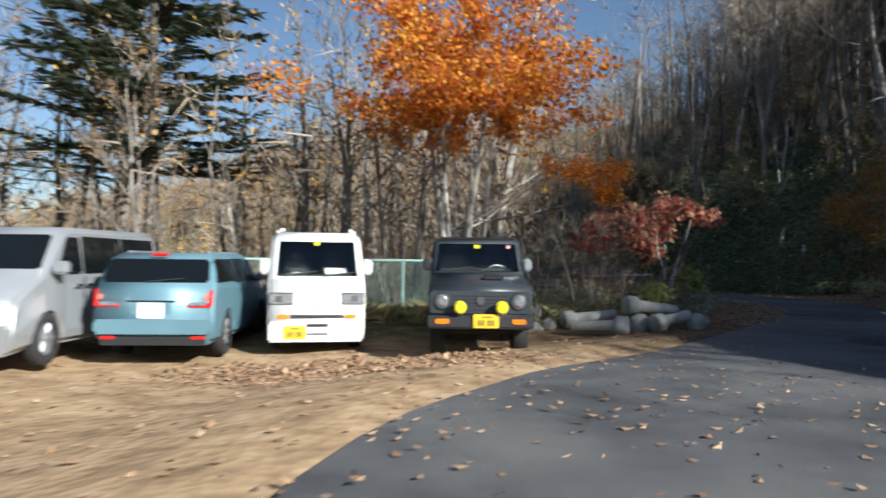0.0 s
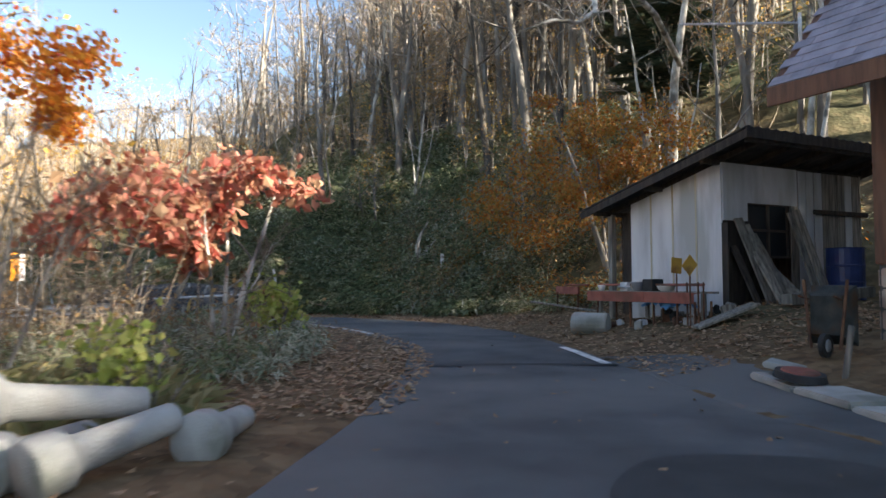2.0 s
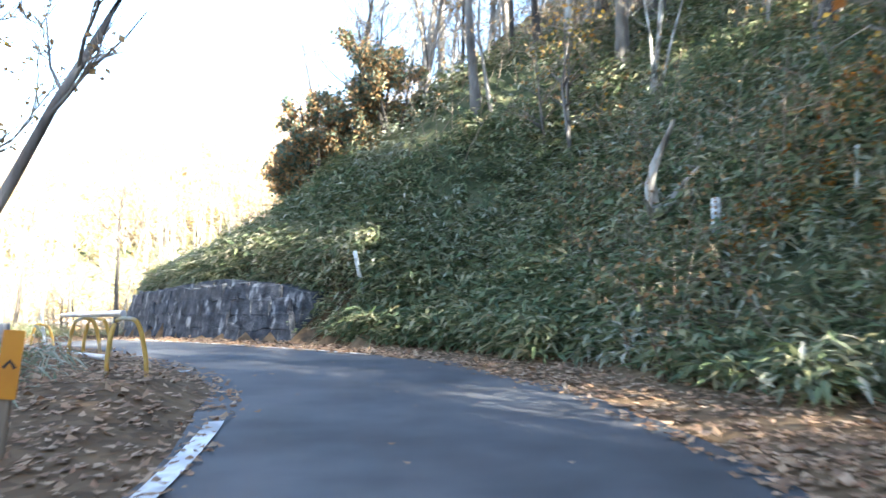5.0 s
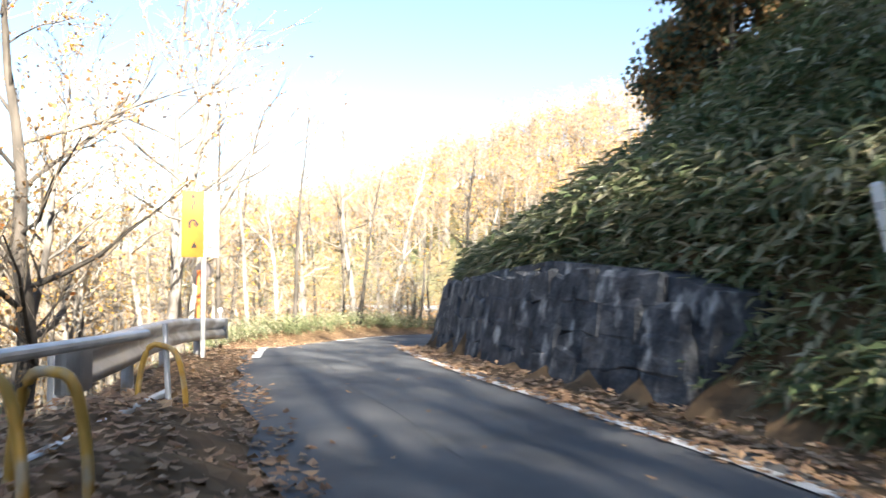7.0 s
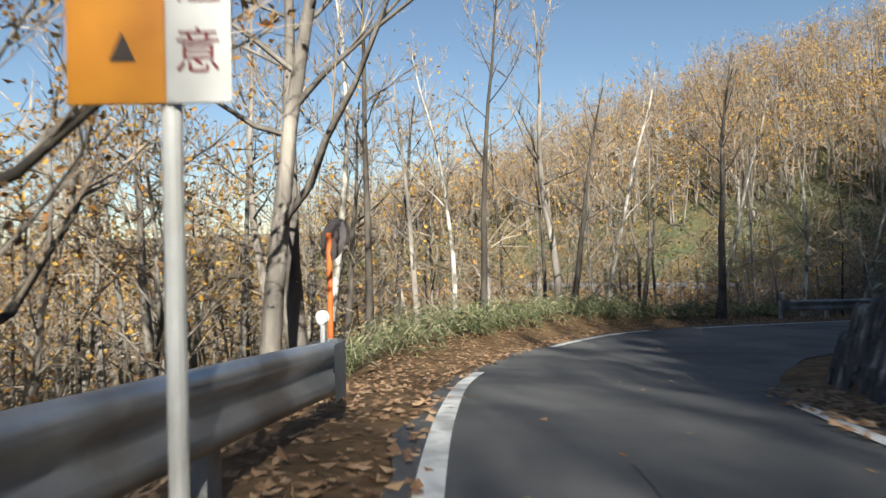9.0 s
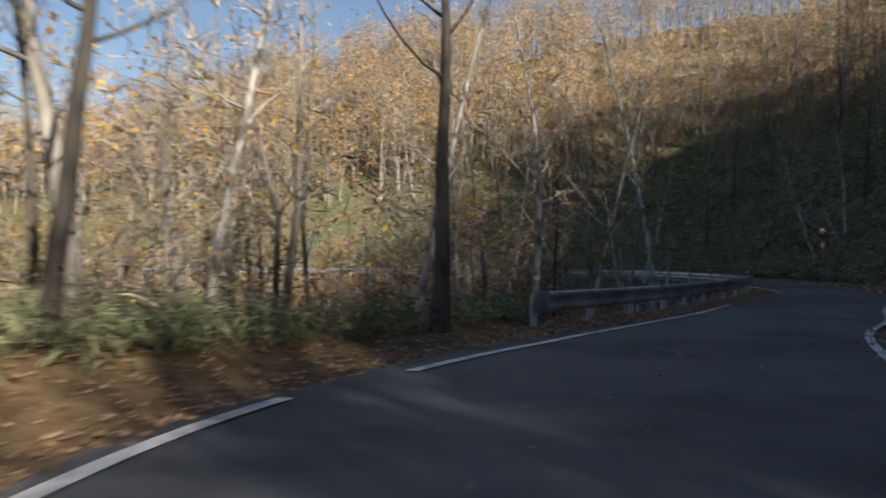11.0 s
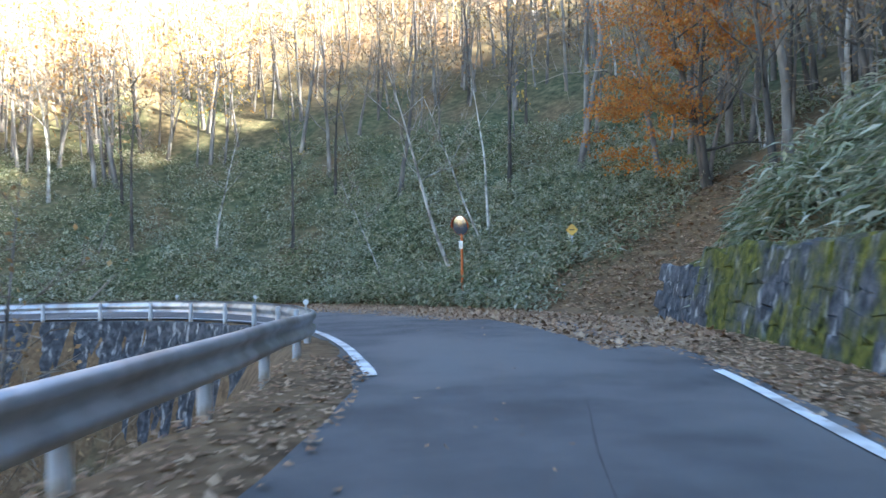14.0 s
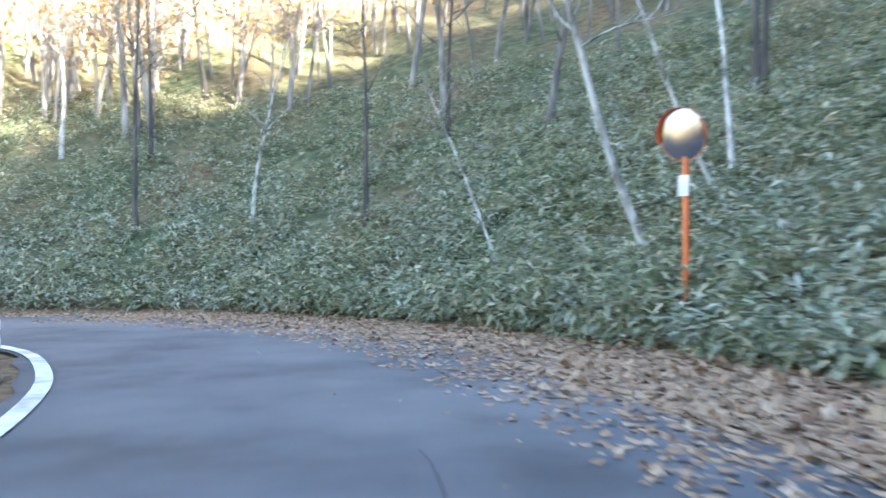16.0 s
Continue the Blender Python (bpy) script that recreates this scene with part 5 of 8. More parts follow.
def sasa(name, label, n, rows, outs, seed, mat, length=0.2, width=0.034, height=0.35, side=1, thin=None, blades=6):
    """Bamboo grass: tufts of long pointed leaves along a bank."""
    r = np.random.RandomState(seed)
    R = r.uniform(rows[0], rows[1], n)
    O = outs[0] + (outs[1] - outs[0]) * r.rand(n) ** 1.35
    k = R * 5
    i = np.minimum(k.astype(int), len(LANE) - 2)
    t = (k - i)[:, None]
    q = LANE[i] * (1 - t) + LANE[i + 1] * t
    u = np.stack([q[:, 2] - q[:, 0], q[:, 3] - q[:, 1]], 1)
    u = u / np.linalg.norm(u, axis=1)[:, None] * side
    e = q[:, 2:4] if side > 0 else q[:, 0:2]
    p = e + u * O[:, None]
    d, row, lev, half = lane_at(p[:, 0], p[:, 1])
    keep = (np.abs(d) - half > outs[0] * 0.85) & ~((p[:, 0] > 11.2) & (p[:, 0] < 18) & (p[:, 1] < 20.2)) & (vnoise(p[:, 0], p[:, 1], 3.0, seed) + 0.75 > r.rand(n) * 0.9)
    if thin:
        keep &= r.rand(n) < thin(row)
    p = p[keep]
    z = terrain(p[:, 0], p[:, 1])
    m = len(p)
    base = np.repeat(np.stack([p[:, 0], p[:, 1], z], 1), blades, 0)
    N = m * blades
    hh = np.repeat(height * r.uniform(0.35, 1.25, m), blades) * r.uniform(0.35, 1.0, N)
    az = r.uniform(0, 6.28, N)
    el = r.normal(-0.1, 0.4, N)
    d = np.stack([np.cos(az) * np.cos(el), np.sin(az) * np.cos(el), np.sin(el)], 1)
    s = np.cross(d, np.array([0, 0, 1.0]) + r.normal(0, 0.35, (N, 3)))
    s /= np.linalg.norm(s, axis=1)[:, None]
    L = length * r.uniform(0.6, 1.35, (N, 1))
    W = width * r.uniform(0.7, 1.3, (N, 1))
    o = base + np.stack([np.cos(az) * 0.05, np.sin(az) * 0.05, hh], 1) + r.normal(0, 0.04, (N, 3))
    droop = np.array([0, 0, -1.0]) * L * 0.22
    v = np.stack([o, o + d * L * 0.4 - s * W * 0.5, o + d * L + droop, o + d * L * 0.4 + s * W * 0.5], 1).reshape(-1, 3)
    j = np.arange(N)[:, None] * 4
    f = np.concatenate([j, j + 1, j + 2, j + 3], 1)
    return tagged(new(name, mesh_of(name, v.tolist(), f.tolist(), mat)), label, "bamboo grass", kind="stuff")


sasa("sasa_bank", "dense dark green bamboo grass on the roadside bank", 24000, (9.3, 17.6), (1.0, 10.5), 1, M_SASA, 0.19, 0.058, 0.42)
sasa("sasa_bank", "pale weathered bamboo grass among the green", 6500, (9.3, 17.6), (0.9, 10.5), 2, M_SASAP, 0.18, 0.05, 0.42)
sasa("sasa_bank", "bamboo grass reaching down to the road's edge", 4500, (10.2, 13.1), (0.65, 2.0), 11, M_SASA, 0.19, 0.058, 0.5)
sasa("sasa_wall_lip", "bamboo grass hanging over the dark stone wall", 5500, (12.7, 17.0), (0.8, 1.9), 12, M_SASAD, 0.2, 0.055, 0.42)
sasa("sasa_wall_top", "bamboo grass hanging over the mossy wall", 8000, (21, 28.35), (1.95, 6.5), 3, M_SASA, 0.3, 0.052, 1.0)
sasa("sasa_wall_top", "pale frosted bamboo grass over the mossy wall", 5500, (22.5, 28.3), (1.9, 4.5), 4, M_SASAP, 0.3, 0.05, 1.1)
sasa("undergrowth", "dark undergrowth on the slope behind the shed", 3600, (7.4, 9.8), (1.6, 9.0), 15, M_SASAD, 0.16, 0.045, 0.4)
sasa("undergrowth", "russet undergrowth on the slope behind the shed", 1600, (7.4, 10.2), (2.2, 9.0), 16, M_RUST, 0.1, 0.05, 0.7)
sasa("sasa_hairpin", "bamboo grass covering the bank round the hairpin", 16000, (30.0, 36.8), (0.8, 14), 5, M_SASAD, 0.2, 0.062, 0.5, thin=lambda row: ramp(row, (30.2, 0.0), (31.0, 1.0)))
sasa("sasa_hairpin", "straw-coloured bamboo grass on the hairpin bank", 17000, (30.0, 36.8), (0.8, 14), 6, M_SASAP, 0.19, 0.055, 0.5, thin=lambda row: ramp(row, (30.2, 0.0), (31.0, 1.0)))
sasa("sasa_hairpin", "tall bamboo grass round the foot of the road mirror", 2600, (31.2, 36.0), (0.7, 2.6), 13, M_SASAD, 0.2, 0.06, 0.8)
sasa("verge_grass", "tall mixed grass at the outer verge of the bend", 1500, (17.2, 21.0), (1.2, 4.5), 14, M_SASAD, 0.24, 0.02, 0.6, side=-1)
sasa("verge_grass", "tangled undergrowth on the valley side", 3200, (17.5, 23), (1.0, 5), 7, M_SASA, 0.2, 0.03, 0.45, side=-1)
sasa("verge_grass", "dry undergrowth left of the road", 2600, (5.2, 10.5), (1.2, 6), 8, M_SASAP, 0.18, 0.022, 0.4, side=-1)
sasa("verge_grass", "green undergrowth left of the road", 2400, (5.2, 12.5), (1.6, 7), 9, M_SASA, 0.18, 0.026, 0.35, side=-1)

# ---- fallen leaves ----
M_LITTER = leafy("fallen_leaves", [(0.17, 0.1, 0.06), (0.33, 0.2, 0.115), (0.44, 0.3, 0.18), (0.25, 0.14, 0.08), (0.52, 0.37, 0.24)], rough=0.8, through=0.1)


def litter(name, label, pts, size, seed):
    z = terrain(pts[:, 0], pts[:, 1])
    d, row, lev, half = lane_at(pts[:, 0], pts[:, 1])
    z = np.where(np.abs(d) < half + 0.05, lev + 0.02, z + 0.015)
    p = np.stack([pts[:, 0], pts[:, 1], z], 1)
    return tagged(new(name, leaf_mesh(name, p, size, M_LITTER, seed, droop=0.0, aspect=0.75, flat=0.82, spread=0.012)), label, "fallen leaves", kind="stuff")


def beside(n, rows, outs, side, seed, power=1.0):
    r = np.random.RandomState(seed)
    R, O = r.uniform(rows[0], rows[1], n), outs[0] + (outs[1] - outs[0]) * r.rand(n) ** power
    k = R * 5
    i = np.minimum(k.astype(int), len(LANE) - 2)
    t = (k - i)[:, None]
    q = LANE[i] * (1 - t) + LANE[i + 1] * t
    u = np.stack([q[:, 2] - q[:, 0], q[:, 3] - q[:, 1]], 1)
    u = u / np.linalg.norm(u, axis=1)[:, None] * side
    return (q[:, 2:4] if side > 0 else q[:, 0:2]) + u * O[:, None]


litter("fallen_leaves", "brown fallen leaves along the foot of the bank", beside(9000, (8.2, 17), (-0.25, 1.5), 1, 1), 0.085, 1)
litter("fallen_leaves", "brown fallen leaves along the mossy wall", beside(11000, (20, 28.5), (-0.2, 1.7), 1, 2), 0.085, 2)
litter("fallen_leaves", "thick brown leaves on the slope beside the hairpin", beside(26000, (27.6, 31.4), (-1.1, 8.0), 1, 3, 1.3), 0.13, 3)
litter("fallen_leaves", "leaves strewn over the outer asphalt of the hairpin", beside(13000, (30.0, 34.2), (-2.3, 1.0), 1, 23, 0.6), 0.1, 23)
litter("fallen_leaves", "fallen leaves at the outer edge of the hairpin", beside(6000, (31, 36), (-0.6, 1.4), 1, 4), 0.09, 4)
litter("fallen_leaves", "dry leaves on the verge", beside(8000, (4.5, 13.5), (-0.3, 1.9), -1, 5), 0.08, 5)
litter("fallen_leaves", "dry leaves on the valley verge", beside(7000, (13.5, 28), (-0.15, 1.5), -1, 6), 0.08, 6)
litter("fallen_leaves", "dry leaves over the yard in front of the shed", beside(6500, (5.2, 9.2), (0.1, 4.5), 1, 7), 0.08, 7)
rl = np.random.RandomState(8)
litter("leaf_pile", "drift of dry leaves on the car park's soil", np.stack([rl.normal(-1.2, 0.95, 4200), rl.normal(8.6, 0.45, 4200)], 1), 0.085, 8)
litter("fallen_leaves", "scattered leaves on the car park", np.stack([rl.uniform(-10, 4.5, 2500), rl.uniform(2, 13.5, 2500)], 1), 0.07, 9)
litter("fallen_leaves", "single leaves blown over the road", beside(420, (3, 34), (-3.5, -0.2), 1, 10), 0.06, 10)


# ---- parked cars ----
def paint(name, c, metal=0.0, rough=0.35):
    d = tuple(k * 0.86 for k in c)
    return noisy(name, [d, c], 1.2, 4, rough, metal, bump=0.02, fine=200, coat=0.35)


def plain(name, c, rough=0.5, metal=0.0, spec=0.5):
    return noisy(name, [tuple(k * 0.85 for k in c), c], 9, 5, rough, metal, bump=0.05, fine=80, spec=spec)


P_WHITE, P_SILVER = paint("paint_white", (0.8, 0.8, 0.78)), paint("paint_silver", (0.42, 0.44, 0.46), 0.55, 0.36)
P_BLUE, P_GREY = paint("paint_blue", (0.12, 0.225, 0.275), 0.15, 0.45), paint("paint_dark_grey", (0.032, 0.039, 0.045), 0.1, 0.42)
P_TYRE, P_TRIM = plain("tyre_rubber", (0.02, 0.02, 0.021), 0.85), plain("black_trim", (0.018, 0.018, 0.02), 0.55)
P_RIM, P_CHROME = plain("alloy_rim", (0.45, 0.46, 0.48), 0.35, 0.7), plain("chrome", (0.7, 0.71, 0.73), 0.12, 1.0)
P_YPLATE, P_WPLATE = plain("yellow_plate", (0.75, 0.5, 0.02), 0.45), plain("white_plate", (0.75, 0.75, 0.73), 0.45)
P_INK, P_AMBER, P_RED = plain("plate_ink", (0.02, 0.03, 0.03), 0.5), plain("amber_lens", (0.75, 0.2, 0.01), 0.2), plain("red_lens", (0.5, 0.015, 0.012), 0.18)
P_YELLOW = plain("yellow_cover", (0.72, 0.6, 0.02), 0.35)


def glass_mat(name, tint, rough=0.03):
    m, n, l, b = material(name, rough)
    b.inputs["Base Color"].default_value = c4(tint)
    b.inputs["Transmission Weight"].default_value = 0.55
    b.inputs["IOR"].default_value = 1.45
    return m


P_GLASS, P_LAMP = glass_mat("tinted_glass", (0.012, 0.015, 0.017)), noisy("lamp_lens", [(0.2, 0.21, 0.22), (0.42, 0.43, 0.44)], 22, 4, 0.22, 0.55, bump=0.25, fine=70, coat=0.8)
P_SCREEN = glass_mat("clear_screen", (0.62, 0.68, 0.67))
P_SCREEN.node_tree.nodes["Principled BSDF"].inputs["Transmission Weight"].default_value = 1.0
P_CLOTH = plain("cabin_cloth", (0.03, 0.03, 0.032), 0.9)
P_DIGIT = plain("plate_digit", (0.2, 0.15, 0.03), 0.5)


def arch(yc, r, z0, n=9):
    return [(yc + r * math.cos(math.pi * i / (n - 1)), z0 + r * math.sin(math.pi * i / (n - 1)) * 1.05) for i in range(n)]


class Car:
    """A car that faces -y, its nose at y = 0 and the ground at z = 0."""

    def __init__(self, name, at, label, outline, width, low, taper, mat, belt, round_=0.05):
        self.e = empty(name, at, label, "car", "parked cars")
        self.w, self.taper, self.belt = width, taper, belt
        bm = bmesh.new()
        a = [bm.verts.new((-width / 2, y, z)) for y, z in outline]
        f = bm.faces.new(a)
        ex = bmesh.ops.extrude_face_region(bm, geom=[f])
        vs = [v for v in ex["geom"] if isinstance(v, bmesh.types.BMVert)]
        bmesh.ops.translate(bm, verts=vs, vec=(width, 0, 0))
        bmesh.ops.recalc_face_normals(bm, faces=bm.faces[:])
        side = [e for e in bm.edges if abs(e.verts[0].co.x - e.verts[1].co.x) < 1e-6]
        bmesh.ops.bevel(bm, geom=side, offset=round_, segments=3, affect="EDGES", clamp_overlap=True)
        for v in bm.verts:
            v.co.x *= self.squeeze(v.co.z)
        for f in bm.faces:
            f.smooth = len(f.verts) < 8
        self.body = part("body", bm, mat, self.e)

    def squeeze(self, z):
        return (1 - self.taper * max(0, z - self.belt)) * (1 - 0.05 * max(0, 0.42 - z) / 0.3)

    def half(self, z):
        return self.w / 2 * self.squeeze(z)

    def slab(self, name, pts, mat, out=0.006, thick=0.02, label="", parent=None, round_=0.0):
        """A flat piece from corner points, lying just proud of the body."""
        p = [Vector(q) for q in pts]
        n = (p[1] - p[0]).cross(p[2] - p[0]).normalized()
        bm = bmesh.new()
        lo = [bm.verts.new(q - n * (thick - out)) for q in p]
        hi = [bm.verts.new(q + n * out) for q in p]
        bm.faces.new(hi)
        bm.faces.new(lo[::-1])
        k = len(p)
        for i in range(k):
            bm.faces.new((lo[i], lo[(i + 1) % k], hi[(i + 1) % k], hi[i]))
        if round_:
            ed = [e for e in bm.edges if (e.verts[0] in lo) != (e.verts[1] in lo)]
            bmesh.ops.bevel(bm, geom=ed, offset=round_, segments=2, affect="EDGES")
        return part(name, bm, mat, parent or self.e, label)

    def front(self, name, x0, x1, z0, z1, y, mat, out=0.012, label="", thick=0.03, round_=0.012, parent=None, dy=0.0):
        """A piece on a face towards -y; dy: how far its top lies back."""
        return self.slab(name, [(x0, y, z0), (x1, y, z0), (x1, y + dy, z1), (x0, y + dy, z1)], mat, out, thick, label, parent, round_)

    def rear(self, name, x0, x1, z0, z1, y, mat, out=0.012, label="", thick=0.03, round_=0.012, parent=None, dy=0.0):
        return self.slab(name, [(x1, y, z0), (x0, y, z0), (x0, y + dy, z1), (x1, y + dy, z1)], mat, out, thick, label, parent, round_)

    def window(self, sign, y0, y1, z0, z1, y0t=None, y1t=None, name="side_window", mat=None, out=0.006):
        y0t, y1t = y0 if y0t is None else y0t, y1 if y1t is None else y1t
        a, b = sign * self.half(z0), sign * self.half(z1)
        q = [(a, y0, z0), (a, y1, z0), (b, y1t, z1), (b, y0t, z1)]
        return self.slab(name, q if sign > 0 else q[::-1], mat or P_GLASS, out)

    def wheels(self, ys, r, inset=0.0, width=0.17):
        for y in ys:
            for s in (-1, 1):
                m = Matrix.Translation((s * (self.w / 2 - 0.02 - inset), y, r)) @ Matrix.Rotation(s * math.pi / 2, 4, "Y")
                bm = bmesh.new()
                n, prof = 26, [(r * 0.62, 0.0), (r * 0.7, 0.012), (r * 0.93, 0.004), (r, -0.03), (r, -width + 0.03), (r * 0.93, -width), (r * 0.6, -width)]
                ring = [[bm.verts.new((a * math.cos(6.2832 * i / n), a * math.sin(6.2832 * i / n), z)) for a, z in prof] for i in range(n)]
                for i in range(n):
                    for k in range(len(prof) - 1):
                        bm.faces.new((ring[i][k], ring[i][k + 1], ring[(i + 1) % n][k + 1], ring[(i + 1) % n][k]))
                wh = part("wheel", bm, P_TYRE, self.e, "black rubber tyre", m, True)
                bm = rod(r * 0.63, r * 0.63, 0.02, Matrix.Translation((0, 0, -0.05)), 26)
                for i in range(6):
                    box(r * 0.12, r * 0.5, 0.03, Matrix.Rotation(i * math.pi / 3, 4, "Z") @ Matrix.Translation((0, r * 0.34, -0.022)), 0, bm)
                rod(r * 0.14, r * 0.12, 0.04, Matrix.Translation((0, 0, -0.04)), 14, bm)
                part("rim", bm, P_RIM, wh, "spoked metal rim")

    def plate(self, x, z, y, mat, face=1, size=(0.33, 0.165), label=""):
        f = self.front if face > 0 else self.rear
        p = f("number_plate", x - size[0] / 2, x + size[0] / 2, z - size[1] / 2, z + size[1] / 2, y, mat, 0.02, label, 0.03, 0.006)
        for a, b, c, d in ((-0.06, 0.07, 0.042, 0.058), (-0.11, -0.075, -0.055, 0.012), (-0.06, -0.025, -0.055, 0.012), (0.015, 0.05, -0.055, 0.012), (0.065, 0.1, -0.055, 0.012)):
            f("plate_bar", x + a, x + b, z + c, z + d, y, P_DIGIT if mat is P_YPLATE else mat, 0.023, "", 0.006, 0, p)

    def mirror(self, sign, y, z, mat, size=(0.16, 0.09, 0.2), arm=0.1):
        x = sign * (self.half(z) + arm)
        bm = box(size[0], size[1], size[2], Matrix.Translation((x, y, z)), 0.025)
        mi = part("door_mirror", bm, mat, self.e)
        part("mirror_arm", bar((sign * self.half(z - 0.06), y + 0.04, z - 0.06), (x, y + 0.01, z - 0.04), 0.018), P_TRIM, mi)

    def open_screen(self, y, z, edge, profile, wide):
        """Cuts the windscreen's opening out of the body and lines the cabin with dark cloth; profile: y, z from the scuttle round to the roof."""
        bm = bmesh.new()
        bm.from_mesh(self.body.data)
        f = min(bm.faces, key=lambda q: (q.calc_center_median() - Vector((0, y, z))).length - 0.2 * q.calc_area())
        bmesh.ops.inset_individual(bm, faces=[f], thickness=edge)
        bmesh.ops.delete(bm, geom=[f], context="FACES")
        bm.to_mesh(self.body.data)
        bm.free()
        k = len(profile)
        v = [(s * wide, a, b) for s in (-1, 1) for a, b in profile]
        q = [(i, i + 1, k + i + 1, k + i) for i in range(k - 1)] + [tuple(range(k)), tuple(range(2 * k - 1, k - 1, -1))]
        part("cabin_lining", mesh_of("cabin_lining", v, q, P_CLOTH), None, self.e, "dark cabin lining")

    def wiper(self, x0, z0, x1, z1, y0, y1):
        part("wiper", bar((x0, y0, z0), (x1, y1, z1), 0.009), P_TRIM, self.e)


def cabin(car, x, y, z, wheel=-0.3):
    """Seats and a steering wheel seen through the windscreen."""
    for s in (-1, 1):
        bm = box(0.42, 0.12, 0.62, Matrix.Translation((x + s * 0.3, y, z)) @ Matrix.Rotation(-0.15, 4, "X"), 0.05)
        seat = part("seat", bm, P_TRIM, car.e, "dark cloth seat")
        part("headrest", box(0.24, 0.08, 0.15, Matrix.Translation((x + s * 0.3, y + 0.05, z + 0.38)), 0.03), P_TRIM, seat)
    bm = bmesh.new()
    for i in range(20):
        a, b = 2 * math.pi * i / 20, 2 * math.pi * (i + 1) / 20
        bar((0.17 * math.cos(a), 0.17 * math.sin(a), 0), (0.17 * math.cos(b), 0.17 * math.sin(b), 0), 0.013, 6, bm)
    part("steering_wheel", bm, plain("wheel_grey", (0.4, 0.4, 0.38), 0.5), car.e, at=Matrix.Translation((x + wheel, y - 0.5, z + 0.02)) @ Matrix.Rotation(-1.0, 4, "X"))


def white_van():
    L = 3.2
    out = [(0.02, 0.16), (0.0, 0.3), (0.0, 0.72), (0.1, 0.93), (0.4, 1.48), (0.62, 1.56), (3.02, 1.57), (3.16, 1.46), (3.2, 0.95), (3.2, 0.24)] + arch(2.6, 0.28, 0.22)[:] + arch(0.62, 0.28, 0.22)
    c = Car("kei_van", Matrix.Translation((-1.79, 10.15, level(-1.8, 11.5) + 0.0)), "white boxy microvan with a yellow plate, parked nose out", out, 1.42, 0.16, 0.13, P_WHITE, 0.9)
    # windscreen follows the rake from the scuttle to the roof
    z0, z1 = 0.965, 1.425
    y0, y1 = 0.1 + (z0 - 0.93) / 0.55 * 0.3, 0.1 + (z1 - 0.93) / 0.55 * 0.3
    c.slab("windscreen", [(-c.half(z0) + 0.07, y0, z0), (c.half(z0) - 0.07, y0, z0), (c.half(z1) - 0.09, y1, z1), (-c.half(z1) + 0.09, y1, z1)], P_SCREEN, 0.008, 0.012, "clear windscreen", None, 0.03).visible_shadow = False
    c.open_screen(0.25, 1.2, 0.075, [(0.24, 0.95), (0.24, 0.72), (2.2, 0.72), (2.2, 1.5), (0.5, 1.47)], 0.58)
    part("dashboard", box(1.14, 0.3, 0.1, Matrix.Translation((0, 0.42, 0.95)), 0.03), P_CLOTH, c.e, "dark dashboard")
    part("paper", box(0.34, 0.22, 0.02, Matrix.Translation((0.3, 0.45, 1.02)) @ Matrix.Rotation(0.5, 4, "X"), 0.004), P_WPLATE, c.e, "white papers on the dashboard")
    c.front("sticker", -0.04, 0.04, 1.375, 1.415, y1 - 0.03, P_YELLOW, 0.016, "", 0.004, 0.0, None, 0.02)
    for s in (-1, 1):
        c.window(s, 0.42, 0.98, 0.97, 1.4, 0.6, 0.98)
        c.window(s, 1.06, 1.95, 0.97, 1.4)
        c.window(s, 2.03, 2.95, 0.97, 1.4)
        h = c.front("headlight", s * 0.52 - 0.16, s * 0.52 + 0.16, 0.625, 0.755, 0.0, P_LAMP, 0.014, "rectangular headlight in a grey surround")
        c.front("surround", s * 0.52 - 0.17, s * 0.52 + 0.17, 0.612, 0.768, 0.0, P_TRIM, 0.006, "dark surround", 0.01, 0.0, h)
        c.front("bulb_reflector", s * 0.55 - 0.05, s * 0.55 + 0.05, 0.65, 0.73, 0.0, P_CHROME, 0.02, "", 0.006, 0.01, h)
        c.front("indicator", s * 0.49 - 0.085, s * 0.49 + 0.085, 0.435, 0.485, 0.0, P_AMBER, 0.016, "amber indicator")
        c.mirror(s, 0.3, 1.1, P_WHITE, (0.13, 0.08, 0.2), 0.08)
        c.slab("rain_rail", [(s * 0.56, 0.6, 1.565), (s * 0.6, 0.6, 1.565), (s * 0.6, 3.0, 1.572), (s * 0.56, 3.0, 1.572)], P_WHITE, 0.02, 0.03)
        part("roof_bracket", box(0.07, 0.07, 0.05, Matrix.Translation((s * 0.52, 0.62, 1.59)), 0.015), P_WHITE, c.e)
    for i in range(3):
        c.front("grille_slat", -0.39, 0.39, 0.44 + 0.017 * i, 0.45 + 0.017 * i, 0.0, P_TRIM, 0.014, "", 0.01, 0.0)
    c.front("bumper", -0.69, 0.69, 0.14, 0.4, 0.0, P_WHITE, 0.04, "white moulded bumper", 0.06, 0.03)
    c.front("intake", -0.16, 0.17, 0.33, 0.37, 0.0, P_TRIM, 0.045)
    c.front("intake", -0.16, 0.17, 0.23, 0.25, 0.0, P_TRIM, 0.045)
    c.plate(-0.32, 0.26, -0.03, P_YPLATE, 1, (0.33, 0.165), "yellow number plate")
    c.front("panel_gap", -0.13, 0.13, 0.545, 0.552, 0.0, P_TRIM, 0.004, "", 0.004, 0.0)
    c.wiper(-0.5, 0.985, 0.0, 1.04, y0 - 0.035, y0)
    c.wiper(0.1, 0.985, 0.55, 1.03, y0 - 0.035, y0)
    c.wheels((0.62, 2.6), 0.25)
    cabin(c, 0, 1.05, 0.85)


